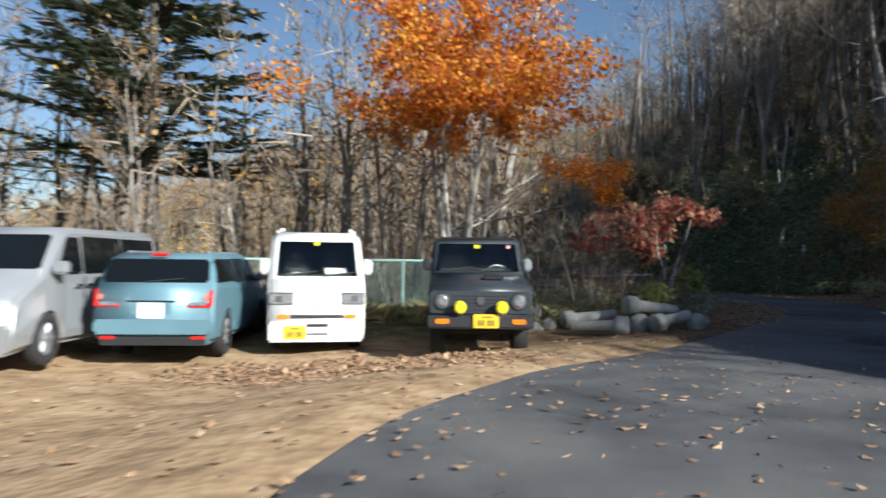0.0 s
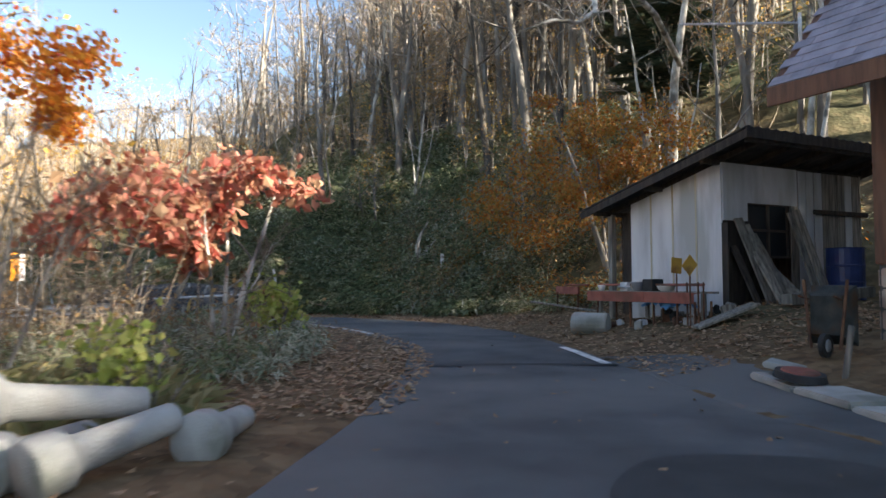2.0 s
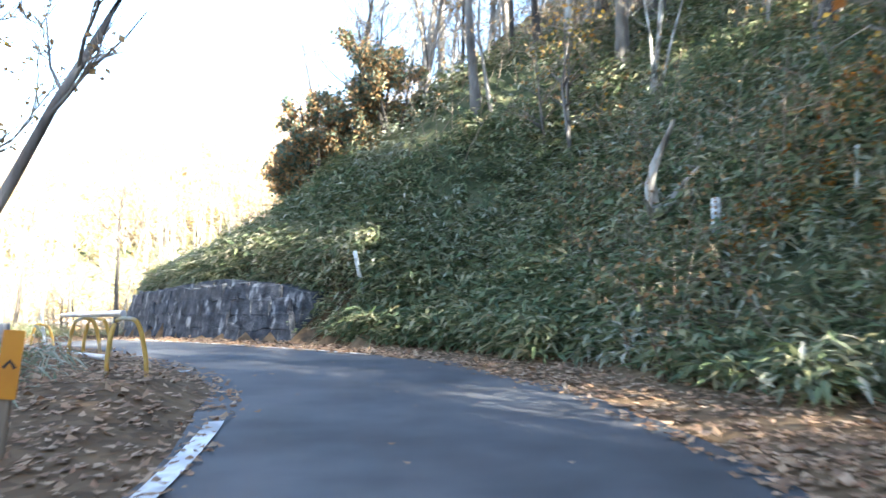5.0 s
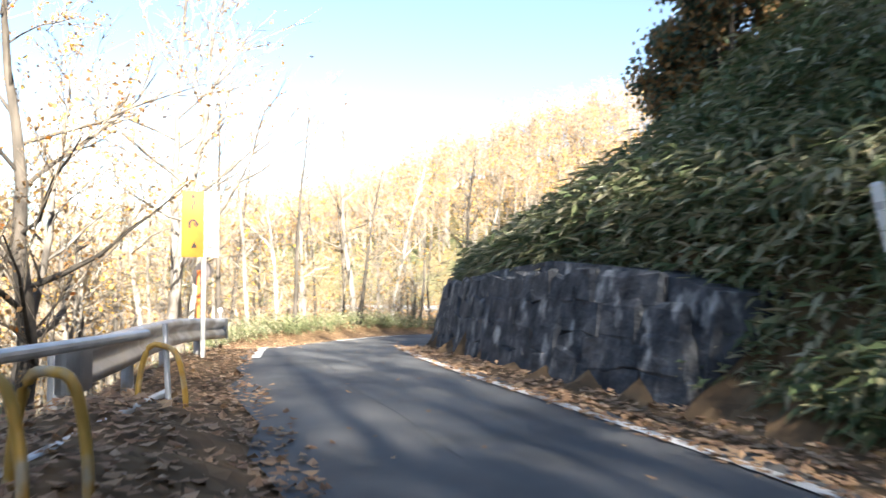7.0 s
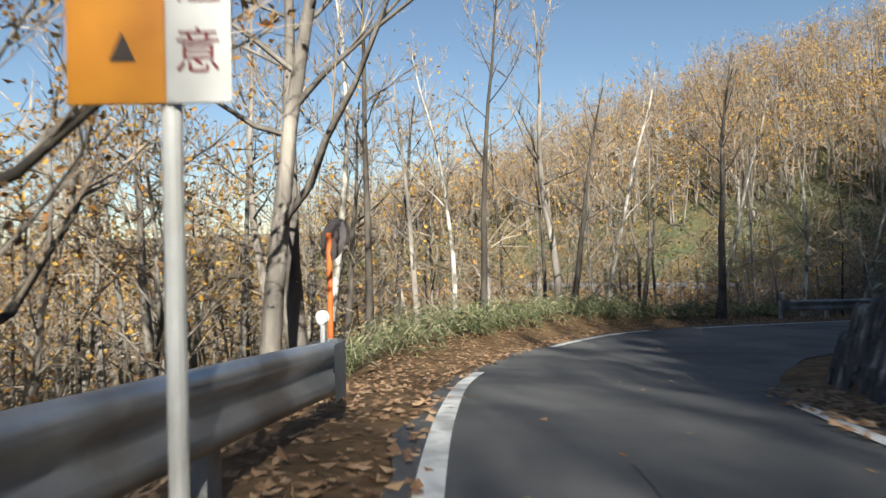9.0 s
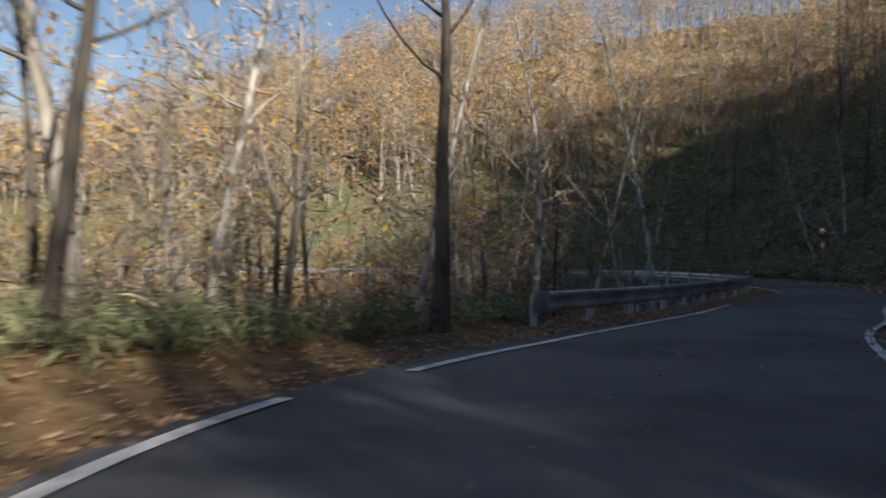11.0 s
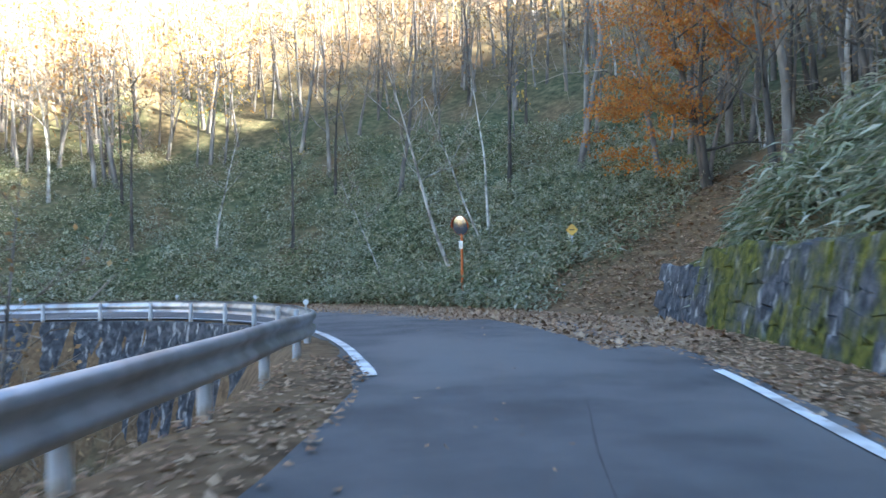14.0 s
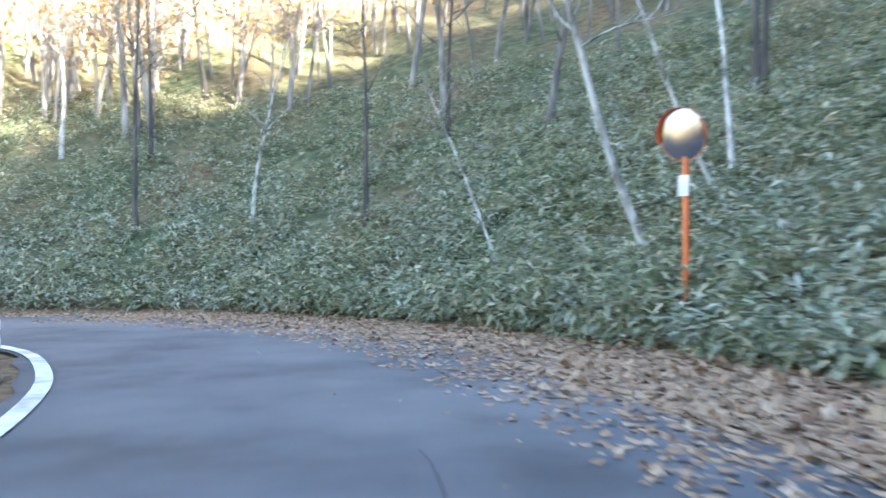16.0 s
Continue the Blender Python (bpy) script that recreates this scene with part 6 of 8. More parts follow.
def grey_jeep():
    out = [(0.06, 0.36), (0.03, 0.52), (0.03, 0.84), (0.09, 0.9), (0.98, 1.02), (1.2, 1.47), (1.28, 1.5), (2.95, 1.52), (3.05, 1.44), (3.1, 0.95), (3.1, 0.42)] + arch(2.5, 0.36, 0.36) + arch(0.62, 0.36, 0.36)
    c = Car("off_roader", Matrix.Translation((0.47, 9.2, level(0.5, 10.4))), "small dark grey boxy off-roader with yellow lamp covers", out, 1.36, 0.36, 0.16, P_GREY, 1.02, 0.03)
    z0, z1 = 1.06, 1.43
    y0, y1 = 0.98 + (z0 - 1.02) / 0.45 * 0.22, 0.98 + (z1 - 1.02) / 0.45 * 0.22
    c.slab("windscreen", [(-0.59, y0, z0), (0.59, y0, z0), (0.54, y1, z1), (-0.54, y1, z1)], P_SCREEN, 0.008, 0.012, "clear flat windscreen", None, 0.03).visible_shadow = False
    c.open_screen(1.09, 1.25, 0.06, [(1.08, 1.05), (1.08, 0.8), (2.5, 0.8), (2.5, 1.46), (1.28, 1.44)], 0.56)
    part("dashboard", box(1.1, 0.2, 0.1, Matrix.Translation((0, 1.22, 1.05)), 0.03), P_CLOTH, c.e, "dark dashboard")
    c.front("sticker", -0.04, 0.04, 1.37, 1.42, y1 - 0.02, P_YELLOW, 0.016, "", 0.004, 0.0)
    c.front("sticker", 0.43, 0.49, 1.37, 1.42, y1 - 0.02, plain("pink_sticker", (0.6, 0.3, 0.32)), 0.016, "", 0.004, 0.01)
    c.front("grille", -0.66, 0.66, 0.56, 0.83, 0.03, P_GREY, 0.02, "flat grey grille panel", 0.04, 0.02)
    for i in range(5):
        c.front("grille_slat", -0.36, 0.36, 0.6 + 0.042 * i, 0.612 + 0.042 * i, 0.03, P_TRIM, 0.028, "", 0.02, 0.0)
    for s in (-1, 1):
        hx = s * 0.5
        m = Matrix.Translation((hx, 0.012, 0.71)) @ Matrix.Rotation(math.pi / 2, 4, "X")
        h = part("headlight", rod(0.108, 0.102, 0.025, m, 24), P_TRIM, c.e, "round headlight in a dark bezel")
        part("ring", rod(0.096, 0.09, 0.012, m @ Matrix.Translation((0, 0, 0.02)), 24), P_CHROME, h, "thin chrome ring")
        part("lens", rod(0.082, 0.05, 0.022, m @ Matrix.Translation((0, 0, 0.028)), 24), P_LAMP, h, "fluted glass lens")
        m = Matrix.Translation((s * 0.27, -0.06, 0.64)) @ Matrix.Rotation(math.pi / 2, 4, "X")
        f = part("fog_lamp", rod(0.07, 0.085, 0.07, m, 20), P_TRIM, c.e, "fog lamp with a yellow cover")
        part("lamp_cover", rod(0.085, 0.06, 0.03, m @ Matrix.Translation((0, 0, 0.065)), 20), P_YELLOW, f, "yellow lamp cover")
        part("lamp_stay", bar((s * 0.27, -0.03, 0.5), (s * 0.27, -0.04, 0.6), 0.012), P_TRIM, f)
        c.window(s, 1.15, 1.85, 1.06, 1.42, 1.28, 1.85)
        c.window(s, 1.93, 2.95, 1.06, 1.42)
        c.mirror(s, 1.05, 1.15, P_TRIM if s < 0 else P_SILVER, (0.12, 0.06, 0.17), 0.07)
        c.slab("wheel_flare", [(s * 0.68, 0.3, 0.4), (s * 0.74, 0.34, 0.42), (s * 0.74, 0.9, 0.42), (s * 0.68, 0.96, 0.4)] if s > 0 else [(s * 0.68, 0.96, 0.4), (s * 0.74, 0.9, 0.42), (s * 0.74, 0.34, 0.42), (s * 0.68, 0.3, 0.4)], P_TRIM, 0.36, 0.03)
        c.front("indicator", s * 0.5 - 0.09, s * 0.5 + 0.09, 0.44, 0.5, -0.06, P_AMBER, 0.02, "orange bumper indicator")
        c.rear("tail_light", s * 0.6 - 0.05, s * 0.6 + 0.05, 0.6, 0.8, 3.1, P_RED)
    part("bumper", box(1.4, 0.12, 0.15, Matrix.Translation((0, -0.01, 0.46)), 0.02), P_TRIM, c.e, "black bumper")
    part("bonnet_scoop", box(0.26, 0.2, 0.045, Matrix.Translation((0.2, 0.55, 0.99)) @ Matrix.Rotation(0.13, 4, "X"), 0.015), P_TRIM, c.e, "black bonnet scoop")
    part("emblem", rod(0.055, 0.05, 0.015, Matrix.Translation((0, 0.005, 0.715)) @ Matrix.Rotation(math.pi / 2, 4, "X"), 18), P_CHROME, c.e)
    c.slab("drip_rail", [(-0.55, 1.22, 1.5), (0.55, 1.22, 1.5), (0.55, 1.26, 1.515), (-0.55, 1.26, 1.515)], P_TRIM, 0.012, 0.02)
    c.plate(0.07, 0.475, -0.075, P_YPLATE, 1, (0.33, 0.165), "yellow number plate")
    c.wiper(-0.42, 1.075, -0.05, 1.12, y0 - 0.03, y0 - 0.005)
    c.wiper(0.05, 1.075, 0.42, 1.12, y0 - 0.03, y0 - 0.005)
    c.wheels((0.62, 2.5), 0.32, 0.0, 0.2)
    part("axle", bar((-0.55, 0.62, 0.3), (0.55, 0.62, 0.3), 0.05), P_TRIM, c.e, "front axle tube")
    cabin(c, 0, 1.75, 0.98, 0.3)


def blue_wagon():
    out = [(0.05, 0.2), (0.0, 0.45), (0.06, 0.62), (0.9, 0.84), (1.7, 1.24), (2.0, 1.28), (3.6, 1.27), (3.92, 1.2), (4.12, 0.9), (4.2, 0.8), (4.22, 0.45), (4.16, 0.2)] + arch(3.35, 0.31, 0.2) + arch(0.85, 0.31, 0.2)
    # nose to the fence: the tail faces the car park
    m = Matrix.Translation((-3.68, 9.0, level(-3.7, 10.5))) @ Matrix.Rotation(radians(4), 4, "Z") @ Matrix.Rotation(math.pi, 4, "Z") @ Matrix.Translation((0, -4.2, 0))
    c = Car("station_wagon", m, "metallic blue station wagon parked with its tail outwards", out, 1.66, 0.2, 0.3, P_BLUE, 0.88, 0.07)
    z0, z1 = 0.92, 1.19
    y0, y1 = 4.12 - (z0 - 0.9) / 0.3 * 0.2, 4.12 - (z1 - 0.9) / 0.3 * 0.2
    c.slab("rear_window", [(c.half(z0) - 0.08, y0, z0), (-c.half(z0) + 0.08, y0, z0), (-c.half(z1) + 0.06, y1, z1), (c.half(z1) - 0.06, y1, z1)], P_GLASS, 0.008, 0.02, "dark tailgate window", None, 0.03)
    for s in (-1, 1):
        c.window(s, 1.45, 2.15, 0.9, 1.2, 1.85, 2.15)
        c.window(s, 2.22, 2.95, 0.9, 1.21)
        c.window(s, 3.0, 4.02, 0.92, 1.2, 3.0, 3.84)
        x = s * 0.66
        o, q = x + s * 0.15, x - s * 0.2
        lens = [(o, 4.2, 0.64), (q, 4.2, 0.635), (q, 4.18, 0.69), (x - s * 0.02, 4.16, 0.79), (o, 4.14, 0.85)]
        t = c.slab("tail_light", lens if s > 0 else lens[::-1], P_RED, 0.02, 0.06, "slanted red tail light", None, 0.015)
        lens = [(x + s * 0.06, 4.2, 0.655), (q + s * 0.03, 4.2, 0.65), (q + s * 0.04, 4.19, 0.685), (x + s * 0.06, 4.18, 0.7)]
        c.slab("clear_strip", lens if s > 0 else lens[::-1], P_LAMP, 0.026, 0.01, "clear lens strip", t)
        rod_at = Matrix.Translation((x + s * 0.07, 4.19, 0.755)) @ Matrix.Rotation(-math.pi / 2, 4, "X")
        part("lamp_bowl", rod(0.04, 0.03, 0.03, rod_at, 16), plain("pink_lens", (0.7, 0.2, 0.15), 0.2), t)
        c.rear("reflector", s * 0.62 - 0.1, s * 0.62 + 0.1, 0.27, 0.31, 4.18, P_RED, 0.03)
        c.mirror(s, 1.5, 0.95, P_BLUE, (0.16, 0.1, 0.11), 0.09)
        c.slab("roof_rail", [(s * 0.56, 1.9, 1.285), (s * 0.6, 1.9, 1.285), (s * 0.6, 3.6, 1.28), (s * 0.56, 3.6, 1.28)], P_SILVER, 0.015, 0.03)
        c.slab("door_gap", [(s * c.w / 2, 2.18, 0.35), (s * c.w / 2, 2.19, 0.35), (s * c.w / 2, 2.19, 0.88), (s * c.w / 2, 2.18, 0.88)][::s], P_TRIM, 0.003, 0.01)
    part("spoiler_lamp", box(0.24, 0.05, 0.04, Matrix.Translation((0, 3.95, 1.245)), 0.012), P_RED, c.e, "red high stop lamp")
    c.rear("lower_bumper", -0.72, 0.72, 0.2, 0.3, 4.18, P_TRIM, 0.025, "dark lower bumper")
    c.rear("bumper", -0.8, 0.8, 0.33, 0.5, 4.2, P_BLUE, 0.045, "blue bumper", 0.07, 0.035)
    c.rear("plate_recess", -0.24, 0.3, 0.49, 0.7, 4.2, P_BLUE, 0.014, "", 0.02, 0.02)
    c.plate(0.03, 0.6, 4.2, P_WPLATE, -1, (0.36, 0.18), "white number plate")
    c.rear("chrome_trim", -0.3, 0.36, 0.7, 0.715, 4.2, P_TRIM, 0.02)
    c.wiper(0.12, 0.93, -0.38, 0.97, 4.13, 4.1)
    c.wheels((0.85, 3.35), 0.29)


def silver_van():
    out = [(0.04, 0.18), (0.0, 0.42), (0.04, 0.68), (0.16, 0.8), (0.72, 1.06), (1.32, 1.54), (1.5, 1.6), (4.2, 1.62), (4.36, 1.52), (4.46, 1.0), (4.46, 0.3)] + arch(3.6, 0.33, 0.22) + arch(0.88, 0.33, 0.22)
    c = Car("minivan", Matrix.Translation((-5.83, 7.85, level(-5.8, 9.5))) @ Matrix.Rotation(radians(-2), 4, "Z"), "silver minivan with dark windows, parked nose out", out, 1.66, 0.18, 0.2, P_SILVER, 1.0, 0.07)
    z0, z1 = 1.1, 1.5
    y0, y1 = 0.72 + (z0 - 1.06) / 0.48 * 0.6, 0.72 + (z1 - 1.06) / 0.48 * 0.6
    c.slab("windscreen", [(-c.half(z0) + 0.06, y0, z0), (c.half(z0) - 0.06, y0, z0), (c.half(z1) - 0.1, y1, z1), (-c.half(z1) + 0.1, y1, z1)], P_GLASS, 0.008, 0.02, "dark raked windscreen", None, 0.03)
    for s in (-1, 1):
        c.window(s, 1.12, 1.72, 1.06, 1.48, 1.42, 1.72)
        c.window(s, 1.82, 3.0, 1.06, 1.5)
        c.window(s, 3.06, 4.3, 1.06, 1.5, 3.06, 4.22)
        h = c.slab("headlight", [(s * 0.44, 0.02, 0.6), (s * 0.78, 0.08, 0.6), (s * 0.76, 0.14, 0.74), (s * 0.44, 0.08, 0.74)][::s], P_LAMP, 0.02, 0.05, "clear wide headlight", None, 0.02)
        c.slab("indicator", [(s * 0.7, 0.065, 0.62), (s * 0.79, 0.085, 0.62), (s * 0.77, 0.13, 0.72), (s * 0.7, 0.115, 0.72)][::s], P_AMBER, 0.026, 0.02, "", h)
        c.mirror(s, 0.98, 1.12, P_SILVER, (0.2, 0.12, 0.15), 0.1)
        for y in (1.78, 3.03):
            c.slab("door_gap", [(s * c.w / 2, y, 0.3), (s * c.w / 2, y + 0.01, 0.3), (s * c.w / 2, y + 0.01, 1.0), (s * c.w / 2, y, 1.0)][::s], P_TRIM, 0.003, 0.01)
        for y in (1.62, 1.9):
            part("door_handle", box(0.03, 0.16, 0.035, Matrix.Translation((s * (c.w / 2 + 0.012), y, 0.9)), 0.01), P_CHROME, c.e)
    for i in range(3):
        c.front("grille_slat", -0.4, 0.4, 0.62 + 0.035 * i, 0.635 + 0.035 * i, 0.03, P_CHROME, 0.012, "", 0.02, 0.0)
    c.front("bumper", -0.82, 0.82, 0.2, 0.52, 0.02, P_SILVER, 0.05, "silver bumper", 0.08, 0.04)
    c.front("intake", -0.45, 0.45, 0.26, 0.36, 0.0, P_TRIM, 0.04)
    c.plate(0, 0.44, -0.04, P_WPLATE, 1, (0.33, 0.165), "white number plate")
    c.wiper(-0.5, 1.08, 0.1, 1.11, 0.7, 0.72)
    c.wheels((0.88, 3.6), 0.31)
    cabin(c, 0, 1.9, 1.0, 0.35)


white_van()
grey_jeep()
blue_wagon()
silver_van()
# true proportions of the four cars
for car, shift, size in (("kei_van", 0.0, (0.97, 1, 1.11)), ("off_roader", 0.02, (0.99, 1, 1.07)), ("station_wagon", 0.02, (0.9, 1, 1.1)), ("minivan", 0.24, (1, 0.86, 1.06))):
    ob = bpy.data.objects[car]
    ob.matrix_basis = Matrix.Translation((shift, 0, 0)) @ ob.matrix_basis @ Matrix.Rotation(radians(12 if car == "kei_van" else 0), 4, "Z") @ Matrix.Diagonal((*size, 1))

# ---- green mesh fence behind the cars ----
M_FENCE = plain("green_fence", (0.34, 0.54, 0.48), 0.5)


def mesh_fence(x0, x1, y, h=1.08, step=2.0):
    z = level((x0 + x1) / 2, y)
    e = empty("mesh_fence", Matrix.Translation((x0, y, z)), "green-coated chain-link fence with a top rail", "fence")
    n = int((x1 - x0) / step)
    for i in range(n + 1):
        part("post", rod(0.03, 0.03, h + 0.3, Matrix.Translation((i * step, 0, -0.3)), 10), M_FENCE, e)
    part("top_rail", bar((0, 0, h), (x1 - x0, 0, h), 0.025), M_FENCE, e)
    part("bottom_rail", bar((0, 0, 0.08), (x1 - x0, 0, 0.08), 0.012), M_FENCE, e)
    v, f = [], []
    g, w, top = 0.075, 0.0022, h - 0.03
    k = int((x1 - x0 + top) / g)
    for s in (1, -1):
        for i in range(k):
            a = i * g - top if s > 0 else i * g
            p0, p1 = Vector((a, 0.003 * s, 0.05)), Vector((a + s * top, 0.003 * s, top))
            t0 = max(0.0, (0 - p0.x) / (p1.x - p0.x)) if s > 0 else max(0.0, (p0.x - (x1 - x0)) / (p0.x - p1.x))
            t1 = min(1.0, ((x1 - x0) - p0.x) / (p1.x - p0.x)) if s > 0 else min(1.0, p0.x / (p0.x - p1.x))
            if t1 <= t0:
                continue
            q0, q1 = p0.lerp(p1, t0), p0.lerp(p1, t1)
            u = Vector((-(q1 - q0).z, 0, (q1 - q0).x)).normalized() * w
            b = len(v)
            v += [q0 - u, q1 - u, q1 + u, q0 + u, q0 + Vector((0, -w, 0)), q1 + Vector((0, -w, 0))]
            f += [(b, b + 1, b + 5, b + 4), (b + 4, b + 5, b + 2, b + 3)]
    part("wire_mesh", mesh_of("wire_mesh", v, f, M_FENCE), None, e, "green diamond wire mesh")


mesh_fence(-14.8, 0.0, 14.1)


def grass(label, x, y, seed, mat, height, length=0.3, width=0.012, blades=7):
    """Loose tufts of long thin blades."""
    r = np.random.RandomState(seed)
    n = len(x) * blades
    base = np.repeat(np.stack([x, y, terrain(x, y)], 1), blades, 0) + r.normal(0, 0.05, (n, 3)) * [1, 1, 0]
    az, el = r.uniform(0, 6.28, n), r.uniform(0.5, 1.45, n)
    d = np.stack([np.cos(az) * np.cos(el), np.sin(az) * np.cos(el), np.sin(el)], 1)
    k = np.stack([-np.sin(az), np.cos(az), 0 * az], 1) * width
    h = (height * r.uniform(0.4, 1.2, n))[:, None]
    mid, tip = base + d * h * 0.6, base + d * h + np.stack([np.cos(az), np.sin(az), -0.4 + 0 * az], 1) * length * r.uniform(0.2, 0.8, (n, 1))
    v = np.stack([base - k, base + k, mid + k * 0.7, tip, mid - k * 0.7], 1).reshape(-1, 3)
    f = (np.arange(n)[:, None] * 5 + np.arange(5)).tolist()
    return tagged(new("dry_grass", mesh_of("dry_grass", v.tolist(), f, mat)), label, "grass", kind="stuff")


M_STRAW = leafy("straw", [(0.24, 0.2, 0.09), (0.38, 0.31, 0.15), (0.2, 0.22, 0.08), (0.48, 0.4, 0.22)], rough=0.7, through=0.25)
rg = np.random.RandomState(31)
grass("straw-coloured grass along the foot of the fence", rg.uniform(-14.5, 1.2, 1300), 14.0 + rg.normal(0, 0.45, 1300), 31, M_STRAW, 0.38)
grass("yellow-green grass behind the heap of posts", rg.uniform(-0.5, 4.6, 700), 14.3 + rg.normal(0, 0.6, 700), 32, M_STRAW, 0.3)

# ---- heap of concrete posts beside the road ----
def concrete_post(x, y, z, yaw, tilt, length, r=0.12):
    """A round post with a thick flared head, lying down."""
    bm = bmesh.new()
    n = 20
    prof = [(0.0, 0.0), (r * 1.42, 0.0), (r * 1.55, 0.025), (r * 1.58, 0.17), (r * 1.45, 0.2), (r * 1.12, 0.23), (r, 0.27), (r * 0.92, length * 0.6), (r * 0.85, length - 0.02), (r * 0.8, length), (0.0, length)]
    rings = [[bm.verts.new((a * math.cos(6.2832 * i / n), a * math.sin(6.2832 * i / n), q)) for i in range(n)] if a else [bm.verts.new((0, 0, q))] for a, q in prof]
    for p, q in zip(rings, rings[1:]):
        for i in range(n):
            j = (i + 1) % n
            if len(p) == 1:
                bm.faces.new((p[0], q[j], q[i]))
            elif len(q) == 1:
                bm.faces.new((p[i], p[j], q[0]))
            else:
                bm.faces.new((p[i], p[j], q[j], q[i]))
    me = bpy.data.meshes.new("concrete_post")
    bm.to_mesh(me)
    bm.free()
    me.polygons.foreach_set("use_smooth", [True] * len(me.polygons))
    me.materials.append(M_CONCRETE)
    ob = new("concrete_post", me)
    ob.matrix_basis = Matrix.Translation((x, y, z)) @ Matrix.Rotation(yaw, 4, "Z") @ Matrix.Rotation(math.pi / 2 + tilt, 4, "Y")
    return tagged(ob, "weathered concrete post with a flared head, lying in a heap", "concrete post", "heap of concrete posts")


def lay_post(a, b):
    a, b = Vector(a), Vector(b)
    d = b - a
    concrete_post(a.x, a.y, a.z, math.atan2(d.y, d.x), -math.asin(d.z / d.length), d.length, 0.105)


for a, b in (((2.14, 12.68, 0.1), (3.12, 12.92, 0.2)), ((3.07, 11.73, 0.09), (2.2, 12.1, 0.04)), ((3.2, 12.45, 0.4), (4.15, 12.66, 0.3)),
             ((3.55, 11.97, 0.1), (4.28, 12.4, 0.24)), ((3.35, 12.15, 0.1), (3.85, 13.1, 0.06)), ((4.39, 12.3, 0.11), (4.85, 13.2, 0.06))):
    lay_post(a, b)


def rubble(x, y, sx, sy, sz, seed, label):
    """A broken lump of concrete, half sunk."""
    r = random.Random(seed)
    bm = bmesh.new()
    bmesh.ops.create_icosphere(bm, subdivisions=2, radius=1)
    for q in bm.verts:
        k = 0.8 + 0.35 * noise.noise(q.co * 1.6 + Vector((seed, 0, 0)))
        q.co = Vector((q.co.x * sx * k, q.co.y * sy * k, max(-0.5, q.co.z) * sz * k))
    ob = part("concrete_lump", bm, M_CONCRETE, at=Matrix.Translation((x, y, level(x, y) + 0.25 * sz)) @ Matrix.Rotation(r.uniform(0, 3), 4, "Z"))
    tagged(ob, label, "rubble")


rubble(1.58, 12.5, 0.24, 0.17, 0.15, 1, "broken lump of grey concrete beside the fallen posts")
rubble(1.9, 12.72, 0.16, 0.15, 0.17, 2, "dark broken concrete lump beside the fallen posts")
rubble(1.75, 13.2, 0.14, 0.12, 0.3, 3, "upright broken concrete stub behind the heap")

# ---- road furniture ----
def pole(name, x, y, h, r, mat, label, tilt=0.0, sink=0.3):
    e = empty(name, Matrix.Translation((x, y, level(x, y))) @ Matrix.Rotation(tilt, 4, "Y"), label, "marker post")
    part("shaft", rod(r, r, h + sink, Matrix.Translation((0, 0, -sink)), 14), mat, e)
    part("cap", rod(r * 1.05, r * 0.6, 0.02, Matrix.Translation((0, 0, h)), 14), mat, e)
    part("band", rod(r * 1.03, r * 1.03, 0.05, Matrix.Translation((0, 0, h * 0.8)), 14), plain("grey_band", (0.5, 0.5, 0.5)), e, "grey reflective band")
    return e


zz = level(14.4, 28.4)
e = pole("marker_post", 14.4, 28.4, 1.95 - zz if 1.95 - zz > 0.5 else 0.75, 0.055, M_WHITE, "plain white marker post on the sasa bank")
e = pole("marker_post", 10.14, 32.68, 0.78, 0.038, M_WHITE, "thin white post leaning out of the bamboo grass", -0.18)
M_HOOP = noisy("yellow_hoop", [(0.42, 0.24, 0.04), (0.58, 0.38, 0.09)], 6, 6, 0.5, bump=0.1, fine=60, stain=(0.42, 0.38, 0.28), stain_scale=5)


def hoop(ax, ay, bx, by, h, lean=0.0):
    """A bent tube barrier with two legs."""
    a, b = Vector((ax, ay, level(ax, ay))), Vector((bx, by, level(bx, by)))
    e = empty("hoop_barrier", Matrix.Translation(a), "yellow bent-tube barrier with worn paint", "barrier", "yellow hoop barriers")
    w = Wood()
    d = b - a
    side = Vector((d.y, -d.x, 0)).normalized() * lean
    pts = []
    for i in range(25):
        t = i / 24
        k = abs(2 * t - 1)
        zz = h * (1 - k ** 3.2) if k > 0 else h
        q = d * (0.5 + 0.5 * math.copysign(k ** 0.8, 2 * t - 1)) + side * (zz / h) + Vector((0, 0, zz))
        pts.append(np.array(q))
    pts[0][2] -= 0.15
    pts[-1][2] -= 0.15
    w.tube(pts, [0.021] * 25, 10)
    part("tube", w.mesh("tube", M_HOOP), None, e)
    return e


M_PIPE = noisy("grey_pipe", [(0.45, 0.47, 0.5), (0.66, 0.68, 0.7)], 5, 5, 0.4, 0.3, bump=0.1)
hoop(7.84, 26.95, 8.16, 27.09, 0.5)
hoop(6.66, 29.13, 6.99, 29.24, 0.42)
hoop(6.74, 29.36, 7.04, 29.46, 0.42)
hoop(5.24, 31.4, 5.48, 31.64, 0.42)
tagged(part("wooden_stake", bar((5.42, 31.53, level(5.42, 31.53) - 0.1), (5.31, 31.59, 0.56), 0.022, 8), M_PIPE), "thin pale stake beside a yellow hoop", "stake")
part("pipe_rail", bar((7.97, 27.02, level(7.97, 27.02) + 0.53), (5.92, 30.81, 0.57), 0.03, 12), M_PIPE)
